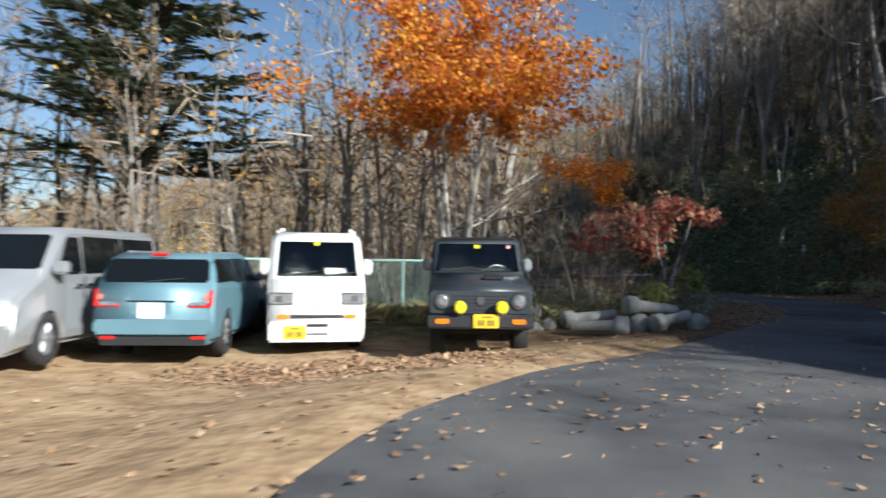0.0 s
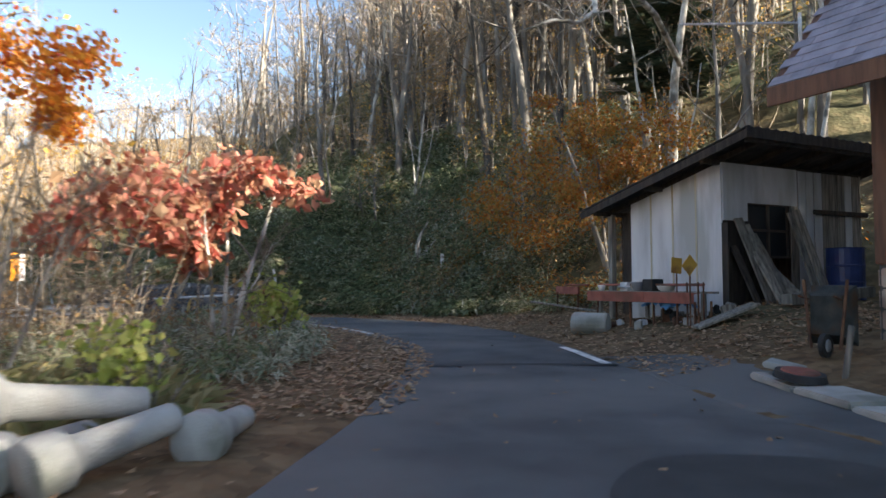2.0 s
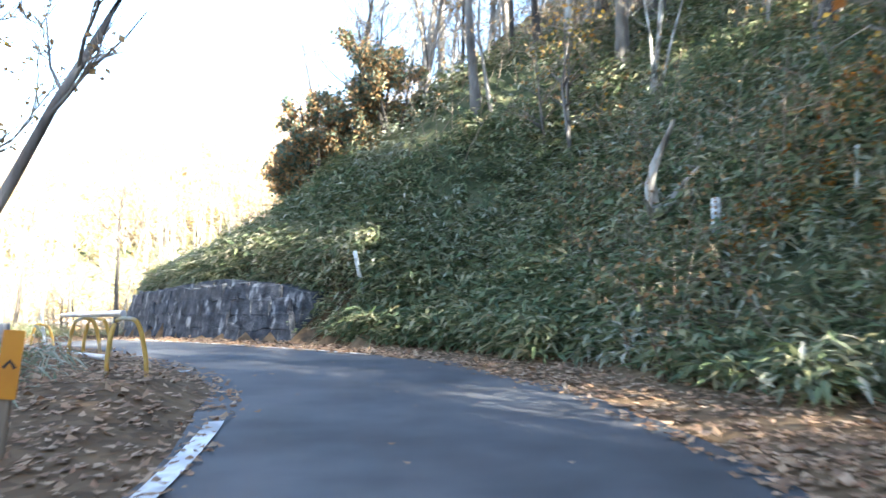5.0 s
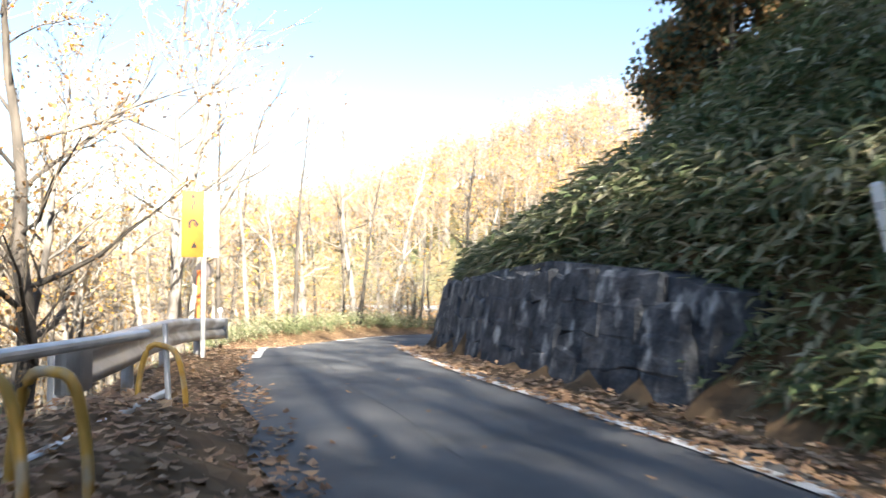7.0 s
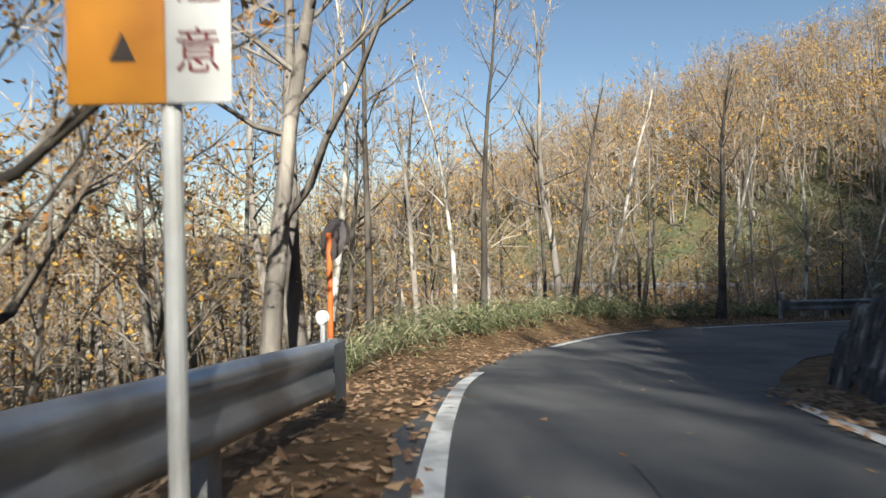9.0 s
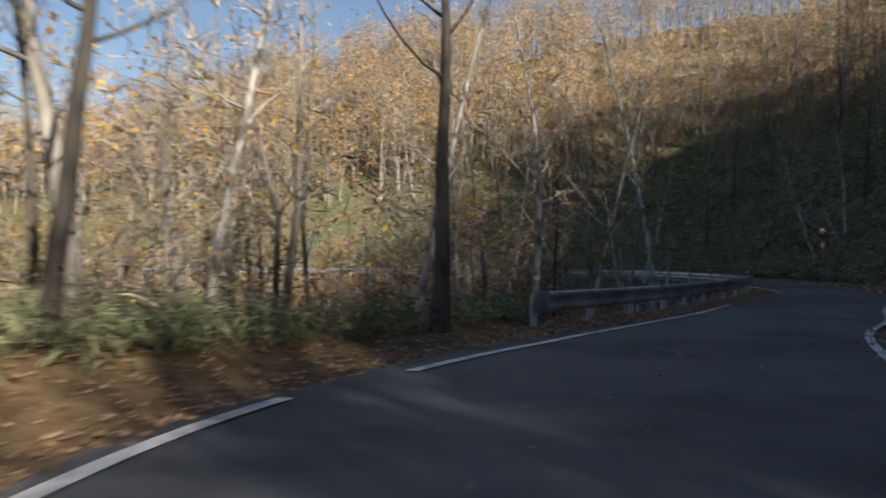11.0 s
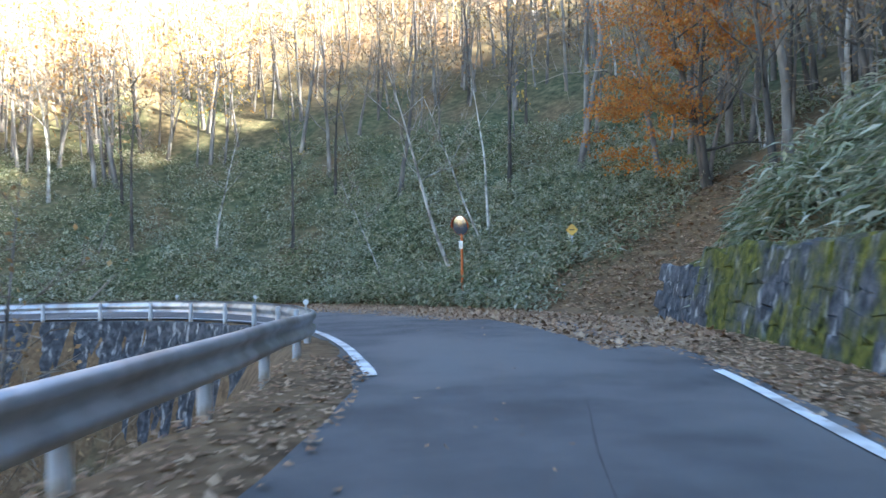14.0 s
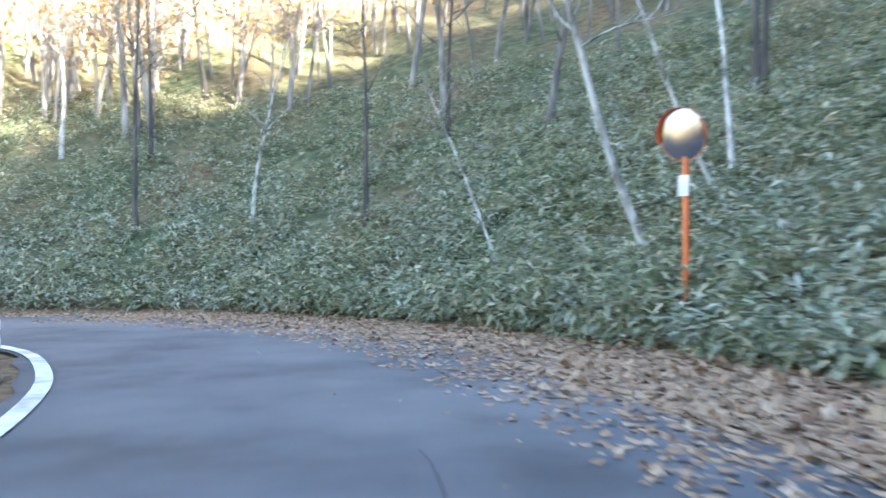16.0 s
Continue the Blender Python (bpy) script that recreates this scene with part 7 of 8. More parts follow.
tagged(bpy.data.objects["pipe_rail"], "grey steel pipe laid across the yellow hoops", "pipe")
part("fallen_pipe", bar((7.5, 27.95, level(7.5, 27.95) + 0.05), (5.12, 31.8, level(5.12, 31.8) + 0.06), 0.03, 12), M_PIPE)
tagged(bpy.data.objects["fallen_pipe"], "grey steel pipe lying on the leaves", "pipe")

M_YSIGN = noisy("yellow_sign", [(0.5, 0.19, 0.004), (0.56, 0.23, 0.004)], 3, 4, 0.4, bump=0.03, stain=(0.36, 0.1, 0.0), stain_scale=1.2)
M_REDTXT = plain("red_lettering", (0.13, 0.008, 0.012), 0.5)
M_SYMBOL = plain("sign_black", (0.02, 0.01, 0.006), 0.5)


def text_mesh(body, size, depth):
    cu = bpy.data.curves.new("lettering", "FONT")
    cu.body, cu.size, cu.extrude, cu.align_x, cu.align_y = body, size, depth, "CENTER", "CENTER"
    ob = bpy.data.objects.new("lettering", cu)
    scene.collection.objects.link(ob)
    bpy.context.view_layer.update()
    me = bpy.data.meshes.new_from_object(ob.evaluated_get(bpy.context.evaluated_depsgraph_get()))
    bpy.data.objects.remove(ob)
    me.materials.clear()
    return me


def ribbon(points, w, depth=0.002):
    """A flat stroke in the x-z plane facing -y."""
    v, f = [], []
    p = [Vector((x, 0, z)) for x, z in points]
    for i, q in enumerate(p):
        d = (p[min(i + 1, len(p) - 1)] - p[max(i - 1, 0)]).normalized()
        u = Vector((-d.z, 0, d.x)) * w / 2
        v += [q - u, q + u]
    for i in range(len(p) - 1):
        f.append((2 * i, 2 * i + 1, 2 * i + 3, 2 * i + 2))
    n = len(v)
    v += [a + Vector((0, depth, 0)) for a in v]
    f += [tuple(k + n for k in q[::-1]) for q in f]
    return mesh_of("symbol", v, f, M_SYMBOL)


def warning_sign():
    x, y = 2.2, 35.5
    z = level(x, y)
    e = empty("warning_sign", Matrix.Translation((x, y, z)) @ Matrix.Rotation(radians(38), 4, "Z"), "yellow and white road warning sign on a white post", "road sign")
    part("post", rod(0.032, 0.032, 2.35, Matrix.Translation((0, 0.03, -0.1)), 12), M_WHITE, e, "white steel post")
    lo, h, w = 1.13 - z, 0.93, 0.3
    part("yellow_plate", box(w, 0.012, h, Matrix.Translation((-w / 2 - 0.002, -0.012, lo + h / 2)), 0.003), M_YSIGN, e, "yellow plate with three black symbols")
    yp = e.children[-1]
    part("white_plate", box(0.2, 0.012, h, Matrix.Translation((0.1, -0.012, lo + h / 2)), 0.003), noisy("dull_white_plate", [(0.4, 0.4, 0.39), (0.5, 0.5, 0.49)], 5, 6, 0.5, bump=0.05), e, "white plate with red lettering")
    wp = e.children[-1]
    at = Matrix.Translation((0, -0.022, 0))
    cx = -w / 2
    part("symbol", ribbon([(cx - 0.005, lo + 0.67), (cx - 0.012, lo + 0.72), (cx + 0.022, lo + 0.76), (cx + 0.022, lo + 0.79), (cx - 0.01, lo + 0.82), (cx + 0.002, lo + 0.87)], 0.026), None, yp, "", at)
    part("symbol", ribbon([(cx - 0.03, lo + 0.84), (cx + 0.004, lo + 0.89), (cx + 0.02, lo + 0.835)], 0.022), None, yp, "", at)
    part("symbol", ribbon([(cx - 0.045, lo + 0.41)] + [(cx + 0.045 * math.cos(math.pi - math.pi * i / 10), lo + 0.475 + 0.045 * math.sin(math.pi - math.pi * i / 10)) for i in range(11)] + [(cx + 0.045, lo + 0.455)], 0.027), None, yp, "", at)
    part("symbol", ribbon([(cx + 0.015, lo + 0.475), (cx + 0.048, lo + 0.43), (cx + 0.075, lo + 0.48)], 0.022), None, yp, "", at)
    part("symbol", mesh_of("symbol", [(cx - 0.02, 0, lo + 0.13), (cx + 0.06, 0, lo + 0.13), (cx + 0.02, 0, lo + 0.22), (cx - 0.02, 0.002, lo + 0.13), (cx + 0.06, 0.002, lo + 0.13), (cx + 0.02, 0.002, lo + 0.22)],
                           [(0, 1, 2), (5, 4, 3), (0, 3, 4, 1), (1, 4, 5, 2), (2, 5, 3, 0)], M_SYMBOL), None, yp, "", at)
    for i, ch in enumerate("走行注意"):
        me = text_mesh(ch, 0.15, 0.001)
        part("lettering", me, M_REDTXT, wp, "", Matrix.Translation((0.1, -0.021, lo + 0.795 - 0.215 * i)) @ Matrix.Rotation(math.pi / 2, 4, "X"))


warning_sign()
M_ORANGEP = plain("orange_post", (0.6, 0.14, 0.03), 0.45)
M_MIRROR = material("mirror_steel", 0.22, 1.0)[0]
M_MIRROR.node_tree.nodes["Principled BSDF"].inputs["Base Color"].default_value = (0.3, 0.32, 0.34, 1)


def road_mirror(x, y, yaw, zc, r, label, plate=False, lean=0.0):
    """A round convex mirror with a hood on an orange post; it faces -y before its turn."""
    z = level(x, y)
    e = empty("road_mirror", Matrix.Translation((x, y, z)) @ Matrix.Rotation(yaw, 4, "Z"), label, "road mirror")
    h = zc - z
    part("post", rod(0.042, 0.042, h + 0.5, Matrix.Translation((0, 0.08, -0.4)), 14), M_ORANGEP, e, "orange steel post")
    bm = bmesh.new()
    n, k = 32, 6
    rings = [[bm.verts.new((r * j / k * math.cos(6.2832 * i / n), -0.12 * r * (1 - (j / k) ** 2), h + r * j / k * math.sin(6.2832 * i / n))) for i in range(n)] for j in range(1, k + 1)]
    c = bm.verts.new((0, -0.12 * r, h))
    for i in range(n):
        bm.faces.new((c, rings[0][(i + 1) % n], rings[0][i]))
        for j in range(k - 1):
            bm.faces.new((rings[j][i], rings[j][(i + 1) % n], rings[j + 1][(i + 1) % n], rings[j + 1][i]))
    tip = Matrix.Translation((0, 0, h)) @ Matrix.Rotation(radians(11), 4, "X") @ Matrix.Translation((0, 0, -h))
    bmesh.ops.recalc_face_normals(bm, faces=bm.faces[:])
    part("mirror_face", bm, M_MIRROR, e, "convex mirror", tip, True)
    part("back_shell", rod(r * 1.04, r * 0.75, 0.05, tip @ Matrix.Translation((0, 0.006, h)) @ Matrix.Rotation(-math.pi / 2, 4, "X"), 32), plain("mirror_back", (0.08, 0.07, 0.07), 0.6) if not plate else M_ORANGEP, e, "round back shell")
    bm = bmesh.new()
    v = [[bm.verts.new((r * 1.05 * math.cos(a), yy, h + r * 1.05 * math.sin(a))) for a in np.linspace(-0.2, math.pi + 0.2, 26)] for yy in (0.01, -0.06)]
    for i in range(25):
        bm.faces.new((v[0][i], v[0][i + 1], v[1][i + 1], v[1][i]))
    bmesh.ops.solidify(bm, geom=bm.faces[:], thickness=0.006)
    part("hood", bm, M_ORANGEP if plate else plain("mirror_back", (0.08, 0.07, 0.07), 0.6), e, "hood over the mirror", tip)
    if plate:
        part("label_plate", box(0.15, 0.01, 0.25, Matrix.Translation((0, 0.03, h - r - 0.3)), 0.003), M_WHITE, e, "plain white plate")
    return e


road_mirror(-3.4, 41.75, radians(170), 0.83, 0.31, "round road mirror on an orange post, seen from behind")
road_mirror(14.2, 86.72, radians(-58), 0.0, 0.31, "round road mirror on an orange post with a white plate", True)


M_YPALE = noisy("pale_yellow_sign", [(0.62, 0.36, 0.06), (0.72, 0.46, 0.1)], 4, 5, 0.5, bump=0.05, stain=(0.5, 0.3, 0.08), stain_scale=3)


def diamond_sign(x, y, z0, yaw, size, label, post, board=None):
    z = level(x, y)
    e = empty("diamond_sign", Matrix.Translation((x, y, z)) @ Matrix.Rotation(yaw, 4, "Z"), label, "road sign")
    part("post", box(0.07, 0.03, z0 - z + 0.3, Matrix.Translation((0, 0.02, (z0 - z) / 2 - 0.15)), 0.006), post, e)
    part("plate", box(size, 0.01, size, Matrix.Translation((0, -0.003, z0 - z)) @ Matrix.Rotation(math.pi / 4, 4, "Y"), 0.012), M_YPALE, e, "yellow diamond plate")
    pl = e.children[-1]
    part("symbol", ribbon([(-size * 0.28, 0), (size * 0.28, 0)], size * 0.1), None, pl, "", Matrix.Translation((0, -0.011, z0 - z)))


diamond_sign(17.2, 85.0, -0.2, radians(-25), 0.27, "small yellow diamond sign on a grey post among sasa", M_STEEL_POST)
# leaning yellow marker at the road's edge
e = empty("edge_marker", Matrix.Translation((8.15, 24.4, level(8.15, 24.4))) @ Matrix.Rotation(radians(12), 4, "Z") @ Matrix.Rotation(radians(7), 4, "Y"), "yellow marker plate with a black mark on a short post", "edge marker")
part("post", box(0.06, 0.05, 0.8, Matrix.Translation((0, 0.03, 0.1)), 0.01), noisy("old_wood", [(0.16, 0.12, 0.08), (0.3, 0.24, 0.17)], 6, 7, 0.9, bump=0.5, fine=40, stretch=(1, 1, 0.15)), e)
part("plate", box(0.11, 0.012, 0.38, Matrix.Translation((0, -0.004, 0.52)), 0.004), M_YSIGN, e, "yellow plate")
part("mark", ribbon([(-0.03, 0.5), (0.0, 0.54), (0.03, 0.5)], 0.02), None, e.children[-1], "", Matrix.Translation((0, -0.013, 0)))
# paper scraps on the leaves
for x, y, s in ((14.55, 85.65, 0.1), (15.9, 83.2, 0.08), (8.0, 29.0, 0.12)):
    bm = bmesh.new()
    vs = [bm.verts.new((a, b, 0.02 + 0.015 * math.sin(7 * a + 5 * b))) for a, b in ((-s, -s * 0.6), (s, -s * 0.5), (s * 0.9, s * 0.6), (-s * 0.8, s * 0.7))]
    bm.faces.new(vs)
    bmesh.ops.solidify(bm, geom=bm.faces[:], thickness=0.003)
    tagged(part("paper_scrap", bm, M_WHITE, None, "", Matrix.Translation((x, y, level(x, y) + 0.02))), "crumpled scrap of white paper on the leaves", "litter")


def upright_post(x, y, h, r):
    bm = rod(r, r * 0.95, h + 0.3, Matrix.Translation((0, 0, -0.3)), 20)
    bmesh.ops.bevel(bm, geom=[ed for ed in bm.edges if abs(ed.verts[0].co.z - h) < 1e-4 and abs(ed.verts[1].co.z - h) < 1e-4], offset=0.02, segments=2, affect="EDGES")
    tagged(part("standing_post", bm, M_CONCRETE, at=Matrix.Translation((x, y, level(x, y)))), "round grey concrete post standing behind the fallen heap", "concrete post")


upright_post(1.03, 14.5, 1.17 - level(1.03, 14.5), 0.12)


# ---- yard: shed, house and what lies about them ----
M_PANEL = noisy("weathered_panel", [(0.4, 0.41, 0.43), (0.56, 0.57, 0.59), (0.64, 0.65, 0.66)], 2.0, 8, 0.75, bump=0.15, fine=30, stain=(0.4, 0.41, 0.4), stain_scale=1.3, stretch=(1.6, 1.6, 0.35), spread=0.05)
M_RUN = noisy("stained_joint", [(0.3, 0.26, 0.17), (0.44, 0.4, 0.28), (0.52, 0.5, 0.42)], 3, 7, 0.85, bump=0.2, stretch=(3, 3, 0.5))
M_BOARD = noisy("grey_board", [(0.1, 0.09, 0.08), (0.24, 0.22, 0.19), (0.36, 0.33, 0.28)], 3, 8, 0.9, bump=0.5, fine=40, stretch=(6, 6, 0.6), spread=0.3)
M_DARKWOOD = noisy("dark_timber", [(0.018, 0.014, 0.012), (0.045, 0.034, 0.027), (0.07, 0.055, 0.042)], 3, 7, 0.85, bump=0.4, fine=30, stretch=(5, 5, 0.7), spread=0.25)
M_BROWN = noisy("brown_stained_wood", [(0.06, 0.028, 0.016), (0.12, 0.055, 0.03), (0.15, 0.075, 0.04)], 3, 7, 0.65, bump=0.3, fine=30, stretch=(5, 5, 0.7))
M_ROOFIRON = noisy("roof_iron", [(0.02, 0.02, 0.022), (0.05, 0.048, 0.047), (0.09, 0.075, 0.06)], 3, 7, 0.7, 0.2, bump=0.2, fine=30)
M_REDSTEEL = noisy("red_lead_steel", [(0.17, 0.045, 0.03), (0.27, 0.08, 0.055), (0.32, 0.11, 0.075)], 4, 7, 0.7, bump=0.25, fine=40, stain=(0.12, 0.05, 0.03), stain_scale=2)
M_SHINGLE = noisy("slate_shingle", [(0.17, 0.16, 0.19), (0.25, 0.235, 0.28), (0.31, 0.29, 0.34)], 4, 7, 0.6, bump=0.4, fine=50, spread=0.16, stretch=None)
M_PLASTER = noisy("white_plaster", [(0.66, 0.66, 0.65), (0.78, 0.78, 0.77)], 2, 7, 0.9, bump=0.3, fine=60, stain=(0.58, 0.57, 0.54), stain_scale=0.8)
M_BASE = noisy("base_stone", [(0.14, 0.1, 0.08), (0.25, 0.18, 0.15), (0.34, 0.28, 0.24)], 4, 7, 0.9, bump=0.6, fine=30, stretch=None, spread=0.3)
M_BLUE = noisy("blue_plastic", [(0.012, 0.025, 0.1), (0.025, 0.05, 0.17)], 4, 5, 0.4, bump=0.05)
M_SHEET = noisy("blue_sheet", [(0.05, 0.2, 0.45), (0.1, 0.32, 0.6)], 5, 6, 0.5, bump=0.6, fine=12)
M_OCHRE = noisy("ochre_plate", [(0.5, 0.27, 0.04), (0.62, 0.38, 0.07)], 6, 6, 0.55, bump=0.1, stain=(0.35, 0.18, 0.05), stain_scale=4)
M_PANE, _n, _l, _b = material("dark_glass", 0.08)
_b.inputs["Base Color"].default_value = (0.02, 0.025, 0.03, 1)
M_RUST = noisy("rusty_iron", [(0.05, 0.028, 0.018), (0.13, 0.06, 0.035), (0.2, 0.1, 0.05)], 6, 7, 0.85, 0.2, bump=0.4, fine=60)


def plank(a, b, w, t, face=(0, 0, 1), bm=None, bevel=0.004):
    """A board from a to b; face: the way its broad side looks."""
    a, b = Vector(a), Vector(b)
    z = (b - a).normalized()
    n = Vector(face)
    n = (n - z * n.dot(z)).normalized()
    x = n.cross(z)
    m = Matrix((x, n, z)).transposed().to_4x4()
    return box(w, t, (b - a).length, Matrix.Translation((a + b) / 2) @ m, bevel, bm)


def sloped_panel(x0, x1, y0, y1, z0, za, zb, along_y):
    """An upright panel with a sloping top; za, zb: top at its two ends."""
    bm = bmesh.new()
    pts = [(y0, z0), (y1, z0), (y1, zb), (y0, za)] if along_y else [(x0, z0), (x1, z0), (x1, zb), (x0, za)]
    lo = [bm.verts.new((x0, p, z) if along_y else (p, y0, z)) for p, z in pts]
    hi = [bm.verts.new((x1, p, z) if along_y else (p, y1, z)) for p, z in pts]
    bm.faces.new(lo[::-1])
    bm.faces.new(hi)
    for i in range(4):
        bm.faces.new((lo[i], lo[(i + 1) % 4], hi[(i + 1) % 4], hi[i]))
    bmesh.ops.recalc_face_normals(bm, faces=bm.faces[:])
    return bm


def shed(x, y, z):
    e = empty("shed", Matrix.Translation((x, y, z)), "shabby shed with stained pale wall panels and a dark mono-pitch roof", "shed")
    top = lambda yy: 2.43 - 0.235 * yy
    g = -0.35
    # west wall: pale panels with gaps at the joints, then an open dark bay with a post
    for k, y0 in enumerate((0.0, 0.52, 1.04, 1.56)):
        part("wall_panel", sloped_panel(0.0, 0.03, y0 + 0.004, y0 + 0.514, g, top(y0), top(y0 + 0.5), True), M_PANEL, e)
    for y0 in (0.52, 1.04, 1.56):
        part("joint_strip", sloped_panel(-0.008, 0.0, y0 - 0.018, y0 + 0.018, g, top(y0), top(y0), True), M_RUN, e)
    part("corner_post", box(0.11, 0.11, top(2.66) - g, Matrix.Translation((0.05, 2.66, (top(2.66) + g) / 2)), 0.006), M_BOARD, e)
    # dark sheets close the open bay in place of its shaded inside
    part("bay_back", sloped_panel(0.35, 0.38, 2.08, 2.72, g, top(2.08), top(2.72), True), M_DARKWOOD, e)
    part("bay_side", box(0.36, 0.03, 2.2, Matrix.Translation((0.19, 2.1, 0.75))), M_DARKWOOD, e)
    # south wall
    part("wall_panel", sloped_panel(0.03, 0.6, -0.012, 0.018, 1.5, 2.43, 2.43, False), M_PANEL, e)
    part("wall_panel", sloped_panel(0.6, 1.2, -0.012, 0.018, 1.8, 2.43, 2.43, False), M_PANEL, e)
    part("wall_panel", sloped_panel(1.2, 1.85, -0.012, 0.018, 1.8, 2.43, 2.43, False), M_PANEL, e)
    part("wall_panel", sloped_panel(0.03, 0.6, 0.0, 0.03, g, 1.49, 1.49, False), M_DARKWOOD, e, "dark boarding below the pale panel")
    part("corner_board", box(0.05, 0.12, 1.8, Matrix.Translation((0.02, -0.06, 0.55))), M_DARKWOOD, e)
    win = part("window", box(1.0, 0.03, 0.9, Matrix.Translation((1.12, 0.05, 1.36))), M_PANE, e, "dusty dark window panes")
    for xx in (0.62, 1.12, 1.62):
        part("mullion", box(0.045, 0.06, 0.92, Matrix.Translation((xx, 0.02, 1.36)), 0.004), M_DARKWOOD, win)
    for zz in (0.92, 1.36, 1.8):
        part("glazing_bar", box(1.04, 0.05, 0.04, Matrix.Translation((1.12, 0.02, zz)), 0.004), M_DARKWOOD, win)
    # dark sheet set behind the doorway for the shade within
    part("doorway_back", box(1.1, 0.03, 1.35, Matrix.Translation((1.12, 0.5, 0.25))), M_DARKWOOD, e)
    # pale boards 1-3 and 7 stand in for sunlit patches on the wall
    for k in range(9):
        xx = 1.78 + 0.215 * k
        part("wall_board", box(0.2, 0.022, 2.42 - g, Matrix.Translation((xx, 0.006 * (k % 3), (2.42 + g) / 2)), 0.004), M_PANEL if k in (1, 2, 3, 7) else M_BOARD, e)
    part("side_wall", sloped_panel(3.62, 3.66, 0.0, 2.72, g, top(0), top(2.72), True), M_BOARD, e)
    part("back_wall", box(3.3, 0.03, 2.1, Matrix.Translation((2.0, 2.7, 0.7))), M_BOARD, e)
    part("lintel", box(1.5, 0.06, 0.08, Matrix.Translation((3.0, -0.05, 1.72)), 0.006), M_DARKWOOD, e)
    # roof: corrugated iron over rafters and barge boards
    v, f = [], []
    n, w = 84, 4.3
    for k in range(n + 1):
        xx = -0.45 + w * k / n
        for yy in (-0.88, 3.05):
            for dz in (0.0, 0.02):
                v.append((xx, yy, top(yy) + 0.15 + 0.014 * math.sin(k * math.pi / 2) + dz))
    for k in range(n):
        a = 4 * k
        f += [(a, a + 4, a + 6, a + 2), (a + 1, a + 3, a + 7, a + 5), (a, a + 1, a + 5, a + 4), (a + 2, a + 6, a + 7, a + 3)]
    f += [(0, 2, 3, 1), (4 * n, 4 * n + 1, 4 * n + 3, 4 * n + 2)]
    part("roof_sheet", mesh_of("roof_sheet", v, f, M_ROOFIRON, True), None, e, "dark corrugated iron")
    for xx in (-0.42, 3.8):
        part("barge_board", plank((xx, -0.86, top(-0.86) + 0.07), (xx, 3.02, top(3.02) + 0.07), 0.03, 0.13, (0, 0.2, 1)), M_DARKWOOD, e)
    for xx in (0.1, 0.9, 1.7, 2.5, 3.3):
        part("rafter", plank((xx, -0.8, top(-0.8) + 0.08), (xx, 2.95, top(2.95) + 0.08), 0.07, 0.09, (0, 0.2, 1)), M_DARKWOOD, e)
    for yy in (-0.8, 0.05, 1.3, 2.66):
        part("purlin", box(4.1, 0.08, 0.08, Matrix.Translation((1.68, yy, top(yy) + 0.01)), 0.005), M_DARKWOOD, e)
    part("fascia", box(4.3, 0.03, 0.16, Matrix.Translation((1.7, -0.87, top(-0.87) + 0.08)), 0.004), M_DARKWOOD, e)
    return e


SHED = (12.95, 15.95, 0.52)
shed(*SHED)


def on_ground(x, y, dz=0.0):
    return Vector((x, y, level(x, y) + dz))


# boards leaning on the shed's front
for a, b, w, m in (((13.42, 15.42), (13.22, 15.86, 2.05), 0.2, M_BOARD), ((13.66, 15.38), (13.42, 15.87, 1.95), 0.15, M_BOARD), ((13.86, 15.4), (13.56, 15.87, 1.8), 0.2, M_BOARD),
                   ((13.22, 15.5), (13.1, 15.86, 1.6), 0.14, M_DARKWOOD), ((14.72, 15.5), (14.52, 15.88, 2.2), 0.17, M_BOARD), ((14.95, 15.48), (14.68, 15.89, 2.25), 0.2, M_BOARD), ((13.5, 15.3), (13.3, 15.8, 1.75), 0.11, M_BOARD), ((14.05, 15.3), (13.75, 15.84, 1.35), 0.26, M_BOARD)):
    tagged(part("leaning_board", plank(on_ground(*a), b, w, 0.03, (0, -1, 0.4)), m), "weathered board leaning against the shed", "board", "boards leaning on the shed")
tagged(part("board", plank(on_ground(11.62, 15.3, 0.05), on_ground(12.45, 14.95, 0.16), 0.3, 0.035), M_BOARD), "grey board lying on the leafy ground", "board")
tagged(part("board", plank(on_ground(13.2, 15.0, 0.1), on_ground(15.0, 14.85, 0.14), 0.2, 0.16), M_BOARD), "thick dark timber lying before the shed", "board")
tagged(part("pole", bar(on_ground(13.4, 19.3, 0.05), on_ground(12.6, 20.8, 0.5), 0.025), M_BOARD), "thin wooden pole propped in the leaves", "pole")


def concrete_tube(x, y, turn):
    bm = bmesh.new()
    bmesh.ops.create_cone(bm, cap_ends=True, segments=20, radius1=0.2, radius2=0.19, depth=0.62, matrix=Matrix.Rotation(math.pi / 2, 4, "Y"))
    bmesh.ops.bevel(bm, geom=[ed for ed in bm.edges if len(ed.link_faces) == 2 and ed.calc_face_angle(0) > 1], offset=0.02, segments=2, affect="EDGES")
    ob = part("concrete_block", bm, M_CONCRETE, at=Matrix.Translation(on_ground(x, y, 0.16)) @ Matrix.Rotation(turn, 4, "Z"))
    tagged(ob, "fallen round concrete block in the leaves", "concrete block")


concrete_tube(11.75, 17.75, -1.0)


